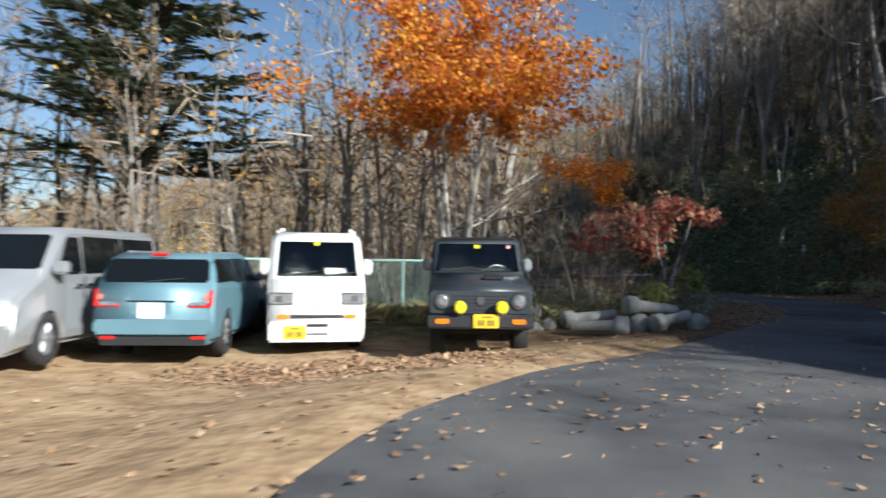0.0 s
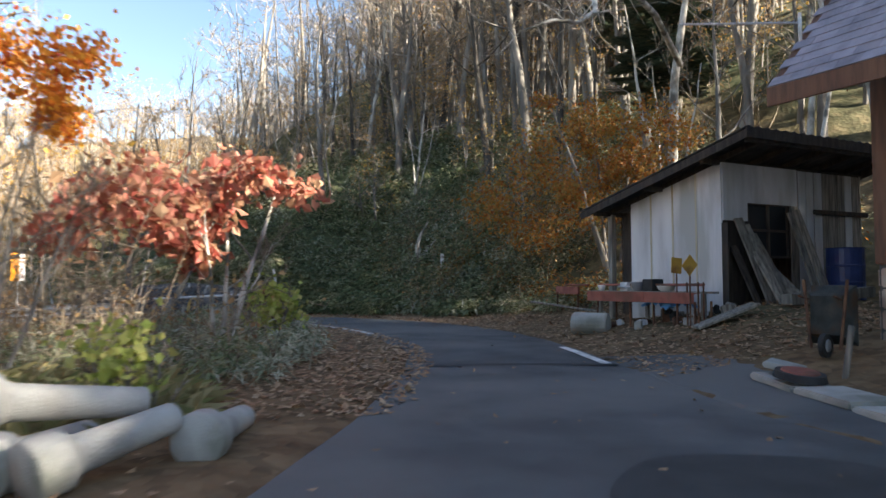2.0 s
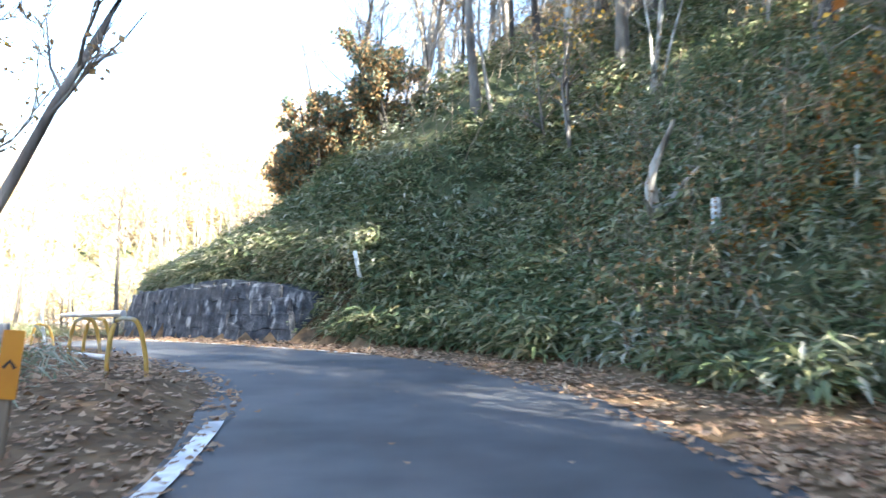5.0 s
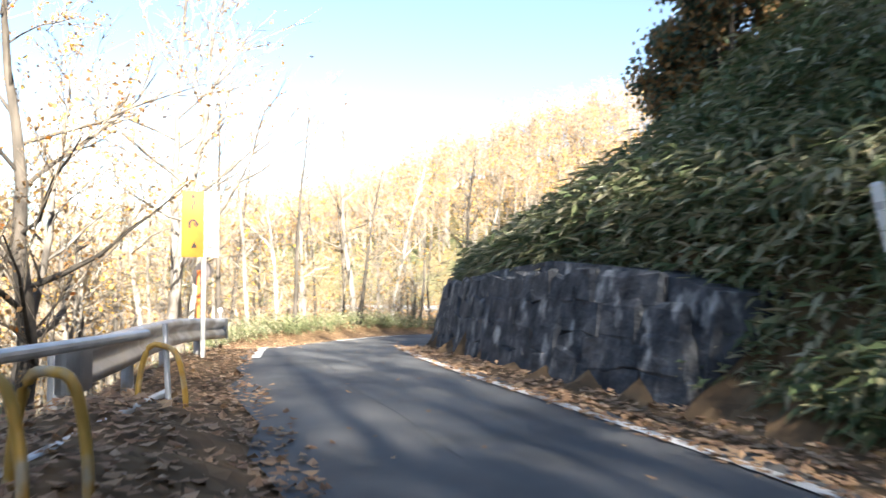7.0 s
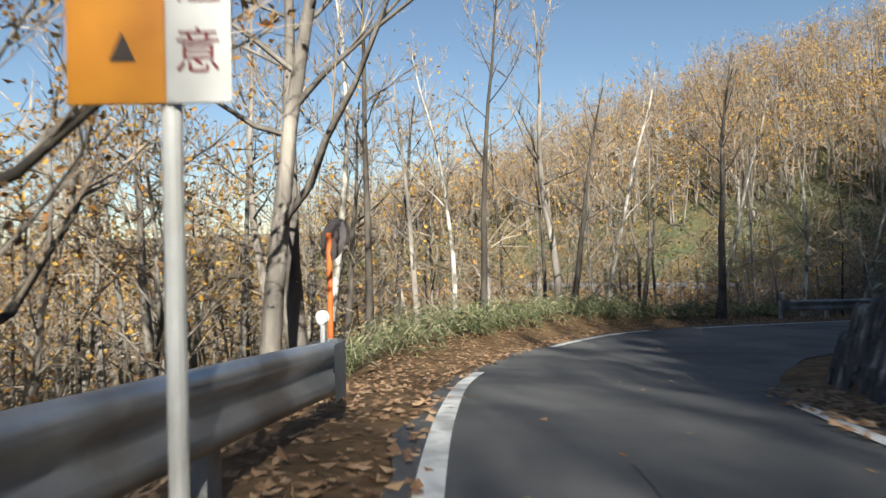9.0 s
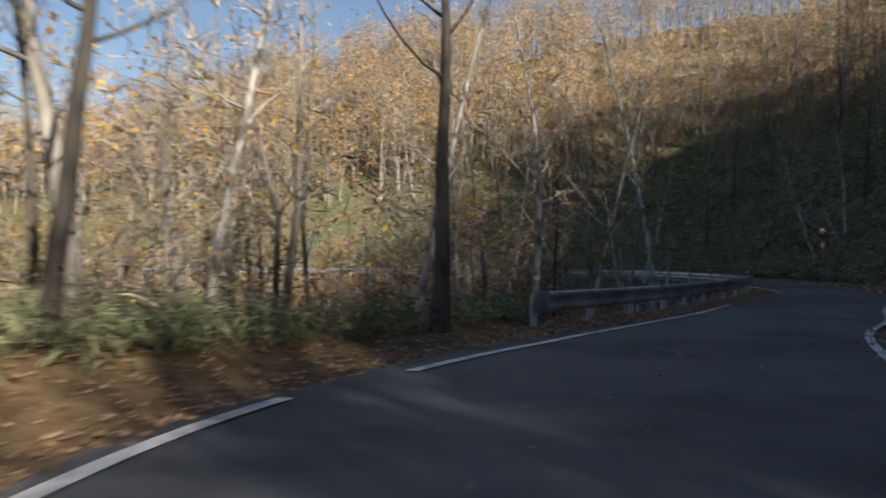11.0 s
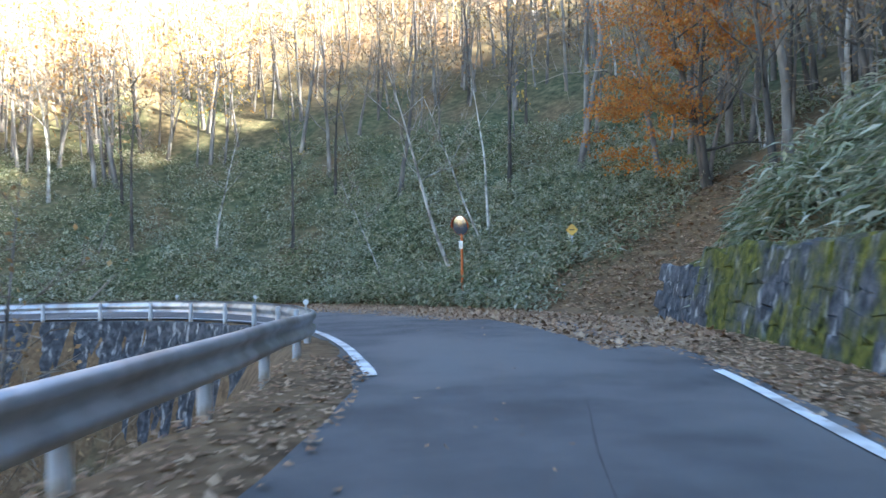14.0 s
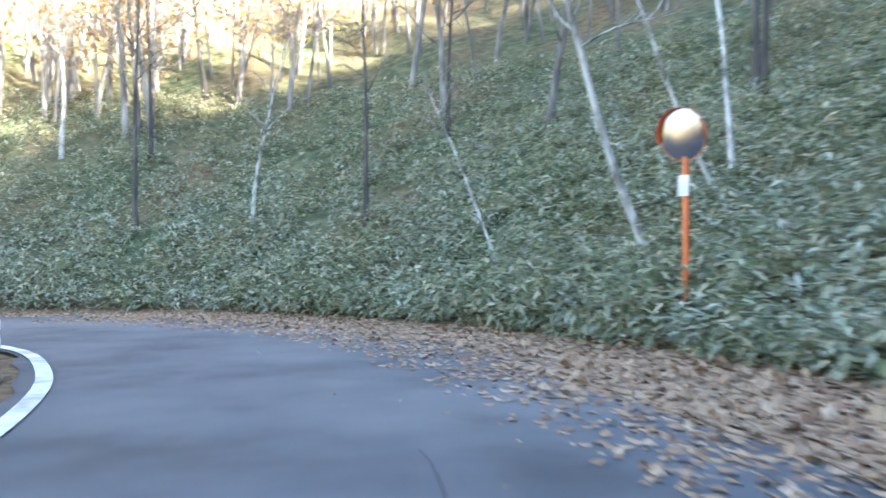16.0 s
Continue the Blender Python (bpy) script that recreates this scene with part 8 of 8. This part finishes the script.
def red_frame(points, z, label, legs, rail=0.0):
    """A red-painted steel channel on thin legs, bent once."""
    e = empty("steel_bench", Matrix.Translation(on_ground(points[0][0], points[0][1])), label, "steel frame")
    inv = e.matrix_basis.inverted()
    for (ax, ay), (bx, by) in zip(points, points[1:]):
        a, b = inv @ Vector((ax, ay, z)), inv @ Vector((bx, by, z))
        part("channel", plank(a, b, 0.17, 0.05, (1, -0.4, 0), bevel=0.006), M_REDSTEEL, e, "red-lead painted steel channel")
        part("flange", plank(a + Vector((0.07, 0, 0.07)), b + Vector((0.07, 0, 0.07)), 0.14, 0.012, (0, 0, 1), bevel=0), M_REDSTEEL, e)
    for lx, ly in legs:
        p = on_ground(lx, ly, -0.1)
        part("leg", bar(inv @ p, inv @ Vector((lx, ly, z - 0.05)), 0.018), M_RUST, e)
    if rail:
        a, b = points[0], points[-1]
        part("rail", bar(inv @ Vector((a[0] + 0.35, a[1] + 0.1, z + rail)), inv @ Vector((b[0] + 0.35, b[1] + 0.1, z + rail)), 0.022), M_REDSTEEL, e)
    return e


red_frame([(12.1, 18.25), (12.05, 16.75), (11.85, 15.55)], 0.78, "rust-red steel frame on thin legs before the shed",
          [(12.2, 18.1), (12.15, 17.2), (12.1, 16.6), (12.0, 16.0), (11.95, 15.6), (12.4, 15.7), (12.5, 16.8), (12.55, 18.0)], 0.2)
red_frame([(13.9, 21.6), (13.6, 20.4)], 0.85, "rust-red steel frame among weeds behind the shed", [(13.85, 21.5), (13.65, 20.5)], 0.12)
for x, y in ((11.95, 15.75), (11.75, 15.35), (12.02, 15.5)):
    tagged(part("iron_stake", bar(on_ground(x, y, -0.1), (x, y, 1.02), 0.013), M_RUST), "thin rusty iron stake", "stake", "iron stakes before the shed")


def plate_sign(x, y, z, diamond, label):
    e = empty("sign_plate", Matrix.Translation((x, y, z)), label, "sign")
    part("stake", bar((0.02, 0.02, level(x, y) - z - 0.1), (0.02, 0.02, 0.05), 0.012), M_RUST, e)
    part("plate", box(0.22, 0.012, 0.24, Matrix.Rotation(math.pi / 4 if diamond else 0.08, 4, "Y"), 0.004), M_OCHRE, e, "faded ochre plate")


plate_sign(12.05, 16.05, 1.28, False, "faded ochre plate on an iron stake")
plate_sign(11.8, 15.55, 1.27, True, "faded ochre diamond plate on an iron stake")


def bowl(x, y, z, r, h, mat, name, label, category):
    bm = bmesh.new()
    prof = [(0.55, 0.0), (0.85, 0.35), (1.0, 0.9), (1.04, 1.0), (0.96, 1.0), (0.8, 0.4), (0.5, 0.08)]
    rings = [[bm.verts.new((r * a * math.cos(t), r * a * math.sin(t), h * b)) for t in np.linspace(0, 2 * math.pi, 21)[:-1]] for a, b in prof]
    for p, q in zip(rings, rings[1:]):
        for i in range(20):
            bm.faces.new((p[i], p[(i + 1) % 20], q[(i + 1) % 20], q[i]))
    bm.faces.new(rings[0][::-1])
    bm.faces.new(rings[-1])
    tagged(part(name, bm, mat, at=Matrix.Translation((x, y, z)), smooth=True), label, category)


# cover slabs and a rusty lid at the road's edge
for x, y, tilt, turn in ((9.5, 12.2, 0.06, 0.0), (9.2, 11.52, 0.02, 0.03), (8.9, 10.84, -0.02, -0.03)):
    sl = part("concrete_slab", box(0.46, 0.72, 0.07, bevel=0.015), M_CONCRETE, at=Matrix.Translation((x, y, level(x, y) + 0.0)) @ Matrix.Rotation(turn - 0.42, 4, "Z") @ Matrix.Rotation(tilt, 4, "X"))
    tagged(sl, "worn grey concrete cover slab at the road's edge", "slab", "cover slabs along the yard")
sl = part("concrete_slab", box(0.4, 0.34, 0.06, bevel=0.015), M_CONCRETE, at=Matrix.Translation((9.68, 12.42, level(9.68, 12.42) + 0.09)) @ Matrix.Rotation(0.5, 4, "Z") @ Matrix.Rotation(0.2, 4, "X"))
tagged(sl, "broken grey concrete piece lying tilted on a slab", "slab")
ld = empty("rusty_lid", Matrix.Translation((9.38, 12.05, level(9.38, 12.05) + 0.115)) @ Matrix.Rotation(0.14, 4, "X"), "round rust-red lid with a dark rubber rim on a slab", "lid")
part("lid_plate", rod(0.17, 0.15, 0.03, None, 28), M_REDSTEEL, ld)
part("rim", rod(0.22, 0.205, 0.06, Matrix.Translation((0, 0, -0.045)), 28), M_DARK, ld, "dark rubber rim")
# clutter on a rough plank behind the red frame
shelf = empty("plank_shelf", Matrix.Translation(on_ground(12.35, 17.0)), "rough plank shelf carrying cast-off pots and boxes", "shelf")
z_s = level(12.35, 17.0)
part("plank", box(0.34, 2.7, 0.03, Matrix.Translation((0, 0, 0.86 - z_s)), 0.004), M_BOARD, shelf)
for yy in (-1.2, 0.0, 1.2):
    part("leg", box(0.06, 0.06, 0.95 - z_s, Matrix.Translation((0, yy, (0.75 - z_s) / 2))), M_BOARD, shelf)
bowl(12.33, 17.2, 0.875, 0.13, 0.16, M_STEEL, "metal_pot", "dull steel pot on the plank shelf", "pot")
bowl(12.33, 16.55, 0.875, 0.15, 0.09, M_WHITE, "white_bowl", "white enamel bowl on the plank shelf", "bowl")
bowl(12.34, 18.15, 0.875, 0.07, 0.1, M_WHITE, "cup", "small pale cup on the plank shelf", "cup")
tagged(part("black_box", box(0.26, 0.24, 0.2, Matrix.Translation((12.34, 16.86, 0.975)), 0.012), M_DARK), "black plastic box on the plank shelf", "box")
tagged(part("helmet", box(0.24, 0.3, 0.15, Matrix.Translation((12.34, 17.5, 0.95)), 0.06), M_PANEL), "pale work helmet on the plank shelf", "helmet")
# crumpled blue sheet under it
rb = random.Random(5)
bs = bmesh.new()
bmesh.ops.create_grid(bs, x_segments=12, y_segments=9, size=0.5)
for q in bs.verts:
    q.co.x *= 0.75
    q.co.y *= 0.6
    q.co.z = 0.32 * math.exp(-3 * (q.co.x ** 2 + 2 * q.co.y ** 2)) + rb.uniform(-0.05, 0.05)
bmesh.ops.solidify(bs, geom=bs.faces[:], thickness=0.006)
tagged(part("blue_sheet", bs, M_SHEET, at=Matrix.Translation(on_ground(12.35, 16.5, 0.1)) @ Matrix.Rotation(1.4, 4, "Z")), "crumpled blue plastic sheet in the scrap", "sheet")
# scrap under the frame
for i in range(26):
    x, y = rb.uniform(11.75, 12.75), rb.uniform(15.3, 18.4)
    s = (rb.uniform(0.08, 0.3), rb.uniform(0.06, 0.2), rb.uniform(0.05, 0.2))
    bm = box(*s, bevel=0.012)
    for q in bm.verts:
        q.co += Vector((rb.uniform(-1, 1), rb.uniform(-1, 1), rb.uniform(-1, 1))) * 0.02
    tagged(part("scrap_piece", bm, (M_RUST, M_DARK, M_BOARD, M_CONCRETE, M_PANEL)[i % 5], at=Matrix.Translation(on_ground(x, y, s[2] * 0.35)) @ Matrix.Rotation(rb.uniform(0, 3), 4, "Z") @ Matrix.Rotation(rb.uniform(-0.4, 0.4), 4, "X")),
           "piece of weathered scrap under the steel frame", "scrap", "scrap under the frame")


def drum(x, y, mat, label):
    e = empty("drum", Matrix.Translation(on_ground(x, y, -0.02)), label, "drum")
    bm = bmesh.new()
    prof = [(0.0, 0.0), (0.29, 0.0), (0.29, 0.28), (0.302, 0.3), (0.29, 0.32), (0.29, 0.56), (0.302, 0.58), (0.29, 0.6), (0.29, 0.86), (0.3, 0.88), (0.28, 0.88), (0.275, 0.84), (0.0, 0.84)]
    ring = [[bm.verts.new((a * math.cos(t), a * math.sin(t), b)) for t in np.linspace(0, 2 * math.pi, 25)[:-1]] for a, b in prof[1:-1]]
    for p, q in zip(ring, ring[1:]):
        for i in range(24):
            bm.faces.new((p[i], p[(i + 1) % 24], q[(i + 1) % 24], q[i]))
    bm.faces.new(ring[0][::-1])
    bm.faces.new(ring[-1])
    part("barrel", bm, mat, e, smooth=False)


drum(15.25, 15.4, M_BLUE, "blue plastic drum beside the shed")


M_DULL = noisy("dull_paint", [(0.035, 0.042, 0.042), (0.07, 0.08, 0.078), (0.12, 0.115, 0.1)], 5, 7, 0.7, bump=0.3, fine=40, stain=(0.1, 0.055, 0.03), stain_scale=2.5)


def wheelbarrow(x, y, turn):
    """A barrow stood on its nose against the fence of stakes."""
    e = empty("wheelbarrow", Matrix.Translation(on_ground(x, y)) @ Matrix.Rotation(turn, 4, "Z") @ Matrix.Scale(0.7, 4), "old dark wheelbarrow stood on end in the yard", "wheelbarrow")
    bm = bmesh.new()
    lo = [bm.verts.new(c) for c in ((-0.22, 0.25, 0.3), (0.22, 0.25, 0.3), (0.22, 0.25, 0.85), (-0.22, 0.25, 0.85))]
    hi = [bm.verts.new(c) for c in ((-0.32, 0.0, 0.15), (0.32, 0.0, 0.15), (0.32, 0.0, 1.0), (-0.32, 0.0, 1.0))]
    bm.faces.new(lo)
    for i in range(4):
        bm.faces.new((lo[i], lo[(i + 1) % 4], hi[(i + 1) % 4], hi[i]))
    bmesh.ops.solidify(bm, geom=bm.faces[:], thickness=0.012)
    part("tray", bm, M_DULL, e, "dented dark tray")
    for sx in (-1, 1):
        part("handle", bar((0.2 * sx, 0.3, 0.1), (0.3 * sx, 0.26, 1.08), 0.022), M_RUST, e)
        part("leg", bar((0.22 * sx, 0.28, 0.8), (0.24 * sx, 0.55, 0.85), 0.014), M_RUST, e)
    wheel = part("wheel", rod(0.17, 0.17, 0.07, Matrix.Translation((-0.035, 0.3, 0.15)) @ Matrix.Rotation(math.pi / 2, 4, "Y"), 20), M_DARK, e)
    part("hub", rod(0.09, 0.09, 0.09, Matrix.Translation((-0.045, 0.3, 0.15)) @ Matrix.Rotation(math.pi / 2, 4, "Y"), 14), M_STEEL, wheel)


wheelbarrow(10.55, 12.5, 1.75)
for x, y, h in ((9.75, 11.9, 0.45), (13.9, 13.5, 0.6), (14.2, 13.6, 0.62), (14.5, 13.8, 0.6)):
    tagged(part("garden_stake", plank(on_ground(x, y, -0.1), on_ground(x + 0.06, y - 0.05, h), 0.05, 0.03, (1, 0, 0)), M_BOARD), "rough wooden stake in the yard", "stake", "stakes in the yard")
tagged(part("rail_plank", plank(on_ground(13.85, 13.45, 0.42), on_ground(14.6, 13.8, 0.42), 0.07, 0.025, (0, -1, 0)), M_BOARD), "plank nailed across the stakes", "plank")


# ---- house ----
def house():
    x0, x1, y0, y1 = 11.3, 17.7, -1.5, 12.4
    slope, ex, ez = 1.15, 10.3, 3.08
    rx = (x0 + x1) / 2
    rz = ez + (rx - ex) * slope
    ya, yb = y0 - 0.6, y1 + 0.6
    e = empty("house", Matrix.Translation((x0, y1, 0.3)), "house with white walls, brown timber and a purple-grey shingle roof", "house")
    inv = e.matrix_basis.inverted()
    T = lambda p: inv @ Vector(p)
    at = inv
    part("wall", box(0.16, y1 - y0, 2.75, at @ Matrix.Translation((x0 + 0.1, (y0 + y1) / 2, 2.6))), M_PLASTER, e, "white plastered wall")
    part("wall", box(0.16, y1 - y0, 2.75, at @ Matrix.Translation((x1 - 0.1, (y0 + y1) / 2, 2.6))), M_PLASTER, e)
    for yy in (y0 + 0.1, y1 - 0.12):
        bm = bmesh.new()
        pts = [(x0 + 0.05, 1.2), (x1 - 0.05, 1.2), (x1 - 0.05, 4.1), (rx, rz - 0.2), (x0 + 0.05, 4.1)]
        a = [bm.verts.new(T((p, yy - 0.07, z))) for p, z in pts]
        b = [bm.verts.new(T((p, yy + 0.07, z))) for p, z in pts]
        bm.faces.new(a)
        bm.faces.new(b[::-1])
        for i in range(5):
            bm.faces.new((a[i], b[i], b[(i + 1) % 5], a[(i + 1) % 5]))
        bmesh.ops.recalc_face_normals(bm, faces=bm.faces[:])
        part("gable_wall", bm, M_PLASTER, e)
    part("corner_post", box(0.24, 0.24, 2.9, at @ Matrix.Translation((x0 + 0.04, y1 - 0.04, 2.65)), 0.01), M_BROWN, e, "brown timber corner post")
    for xx in (13.2, 15.4):
        part("timber", box(0.18, 0.06, 2.7, at @ Matrix.Translation((xx, y1 - 0.02, 2.6)), 0.006), M_BROWN, e)
    part("tie_beam", box(x1 - x0, 0.07, 0.22, at @ Matrix.Translation((rx, y1 - 0.01, 3.9)), 0.006), M_BROWN, e)
    w = part("window", box(0.9, 0.03, 1.1, at @ Matrix.Translation((12.35, y1 - 0.03, 2.4))), M_PANE, e)
    for dx in (-0.47, 0.0, 0.47):
        part("window_frame", box(0.07, 0.07, 1.2, at @ Matrix.Translation((12.35 + dx, y1 - 0.02, 2.4))), M_BROWN, w)
    for dz in (-0.58, 0.58):
        part("window_frame", box(1.0, 0.07, 0.07, at @ Matrix.Translation((12.35, y1 - 0.02, 2.4 + dz))), M_BROWN, w)
    # roof slabs
    for sgn in (-1, 1):
        bm = bmesh.new()
        xe = rx + sgn * (rx - ex)
        pts = [(xe, ez), (rx, rz), (rx, rz - 0.16), (xe, ez - 0.16)]
        a = [bm.verts.new(T((p, ya, z))) for p, z in pts]
        b = [bm.verts.new(T((p, yb, z))) for p, z in pts]
        bm.faces.new(a)
        bm.faces.new(b[::-1])
        for i in range(4):
            bm.faces.new((a[i], b[i], b[(i + 1) % 4], a[(i + 1) % 4]))
        bmesh.ops.recalc_face_normals(bm, faces=bm.faces[:])
        part("roof", bm, M_BROWN, e, "brown boarded roof edge")
    part("fascia", box(0.035, yb - ya, 0.2, at @ Matrix.Translation((ex - 0.02, (ya + yb) / 2, ez - 0.1)), 0.005), M_BROWN, e)
    return e, inv, (ex, ez, rx, rz, ya, yb, slope)


HOUSE, HOUSE_INV, ROOF = house()


def base_stones():
    rs = random.Random(3)
    part("base", box(6.5, 14.0, 1.0, HOUSE_INV @ Matrix.Translation((14.5, 5.45, 0.72))), M_MORTAR, HOUSE)
    for side in range(2):
        for c in range(4):
            s = 0.0
            length = 2.6 if side == 0 else 3.2
            while s < length:
                w = rs.uniform(0.2, 0.38)
                p = (11.27 + s + w / 2, 12.46, 0.4 + 0.22 * c) if side == 0 else (11.24, 12.43 - s - w / 2, 0.4 + 0.22 * c)
                dims = (w - 0.02, 0.06, 0.2) if side == 0 else (0.06, w - 0.02, 0.2)
                part("base_stone", box(*dims, HOUSE_INV @ Matrix.Translation(p), 0.015), M_BASE, HOUSE)
                s += w


base_stones()


def lamp_and_aerial():
    e = empty("aerial", Matrix.Translation((10.79, 12.96, 3.0)), "thin television aerial on a pale post by the roof", "aerial")
    part("post", bar((0, 0, 0.55), (0, 0, 0.98), 0.02), M_STEEL_POST, e)
    a, b = Vector((0, 0, 0.87)), Vector((-0.86, 0.93, 1.01))
    part("boom", bar(a, b, 0.013), M_STEEL, e)
    for i in range(13):
        p = a.lerp(b, 0.06 + 0.075 * i)
        part("element", bar(p - Vector((0.07, 0.08, 0)), p + Vector((0.07, 0.08, 0)), 0.004, 5), M_STEEL, e)
    e = empty("floodlight", Matrix.Translation((11.29, 13.0, 4.48)), "white cylinder floodlight on a pole by the house", "lamp")
    part("pole", bar((-0.1, -0.05, -0.45), (-0.1, 0.05, 0.1), 0.025), M_STEEL_POST, e)
    part("housing", bar((-0.16, 0.1, 0.14), (0.2, -0.06, -0.1), 0.11, 16), M_WHITE, e, "white cylindrical housing")
    part("bracket", bar((-0.1, 0.05, 0.05), (0.0, 0.0, 0.0), 0.02), M_STEEL_POST, e)


lamp_and_aerial()


def bleached_root(x, y, z):
    """A twisted pale root on the bank."""
    r = random.Random(9)
    wood = Wood()
    for k, (d, ln, rad) in enumerate((((-0.3, 0.1, 1.0), 1.5, 0.11), ((0.6, -0.3, 0.8), 0.9, 0.07), ((-0.8, -0.2, 0.35), 0.8, 0.06), ((-0.5, 0.4, -0.3), 0.7, 0.06), ((0.3, -0.5, -0.5), 0.6, 0.07))):
        p = branch_path(r, np.array([0, 0, 0.0]), np.array(d), ln, 6, 0.0, 0.28)
        wood.tube(p, [rad * (1 - 0.13 * i) for i in range(7)], 7)
    ob = part("tree_root", wood.mesh("tree_root", M_BIRCH), None, at=Matrix.Translation((x, y, z)))
    tagged(ob, "twisted bleached root on the bank", "tree root")


bleached_root(14.2, 29.6, level(14.2, 29.6) + 0.15)

# ---- pieces of walls and roof ----


def shingles():
    ex, ez, rx, rz, ya, yb, slope = ROOF
    ln = math.hypot(1, slope)
    u = Vector((1, 0, slope)) / ln
    nrm = Vector((-slope, 0, 1)) / ln
    sh = bpy.data.meshes.new("shingle")
    bm = box(0.155, 0.245, 0.012)
    for q in bm.verts:
        if q.co.x < 0:
            q.co.z += 0.009
    bm.to_mesh(sh)
    bm.free()
    sh.materials.append(M_SHINGLE)
    rot = Matrix((u, Vector((0, 1, 0)), nrm)).transposed().to_4x4()
    total = (rx - ex) * ln
    step = 0.15
    rs = random.Random(2)
    v, f = [], []
    for c in range(int(total / step)):
        near = c < 17
        first = yb - 4.3 if near else ya
        if near:
            for k in range(17):
                y = yb - 0.125 - 0.25 * k - (0.125 if c % 2 else 0)
                p = Vector((ex, y, ez)) + u * (step * (c + 0.5)) + nrm * (0.012 + rs.uniform(0, 0.003))
                part("shingle", sh, None, HOUSE, at=HOUSE_INV @ Matrix.Translation(p) @ rot)
        far_end = yb - 4.4 if near else yb
        y = ya
        while y < far_end - 0.1:
            w = min(0.25, far_end - y) - 0.006
            b0 = Vector((ex, y, ez)) + u * (step * c) + nrm * 0.022
            b1 = b0 + u * (step + 0.01) - nrm * 0.009
            i = len(v)
            for q in (b0, b1):
                v.extend([HOUSE_INV @ q, HOUSE_INV @ (q + Vector((0, w, 0)))])
            v.extend([HOUSE_INV @ (b0 - nrm * 0.022), HOUSE_INV @ (b0 - nrm * 0.022 + Vector((0, w, 0)))])
            f.extend([(i, i + 1, i + 3, i + 2), (i + 4, i + 5, i + 1, i)])
            y += 0.25
    tagged(part("shingle_courses", mesh_of("shingle_courses", v, f, M_SHINGLE), None, HOUSE), "courses of purple-grey shingles", kind="stuff")


shingles()
stone_wall("wall_1", "dark stone retaining wall with pale streaks at the bank's foot", (12.95, 17.4), lambda r: ramp(r, (12, 0.72), (13, 0.62), (14.5, 0.5), (16, 0.42), (18, 0.5)),
           lambda r: ramp(r, (12.9, 0.9), (13.3, 1.1), (14, 1.25), (16.2, 1.05), (17.4, 0.6)), lambda r, h: 0.04, 21, M_STONE)
stone_wall("wall_2", "stone retaining wall thick with moss below the bamboo grass", (22.0, 28.9), lambda r: ramp(r, (22, 1.15), (27, 1.35), (28, 1.45), (28.9, 2.0)),
           lambda r: ramp(r, (22, 0.9), (24, 1.5), (28, 1.4), (28.9, 1.0)), lambda r, h: ramp(r, (22, 0.75), (26.5, 0.8), (28.0, 0.35), (28.6, 0.12)) * (0.75 + 0.6 * h), 22, M_MOSS)
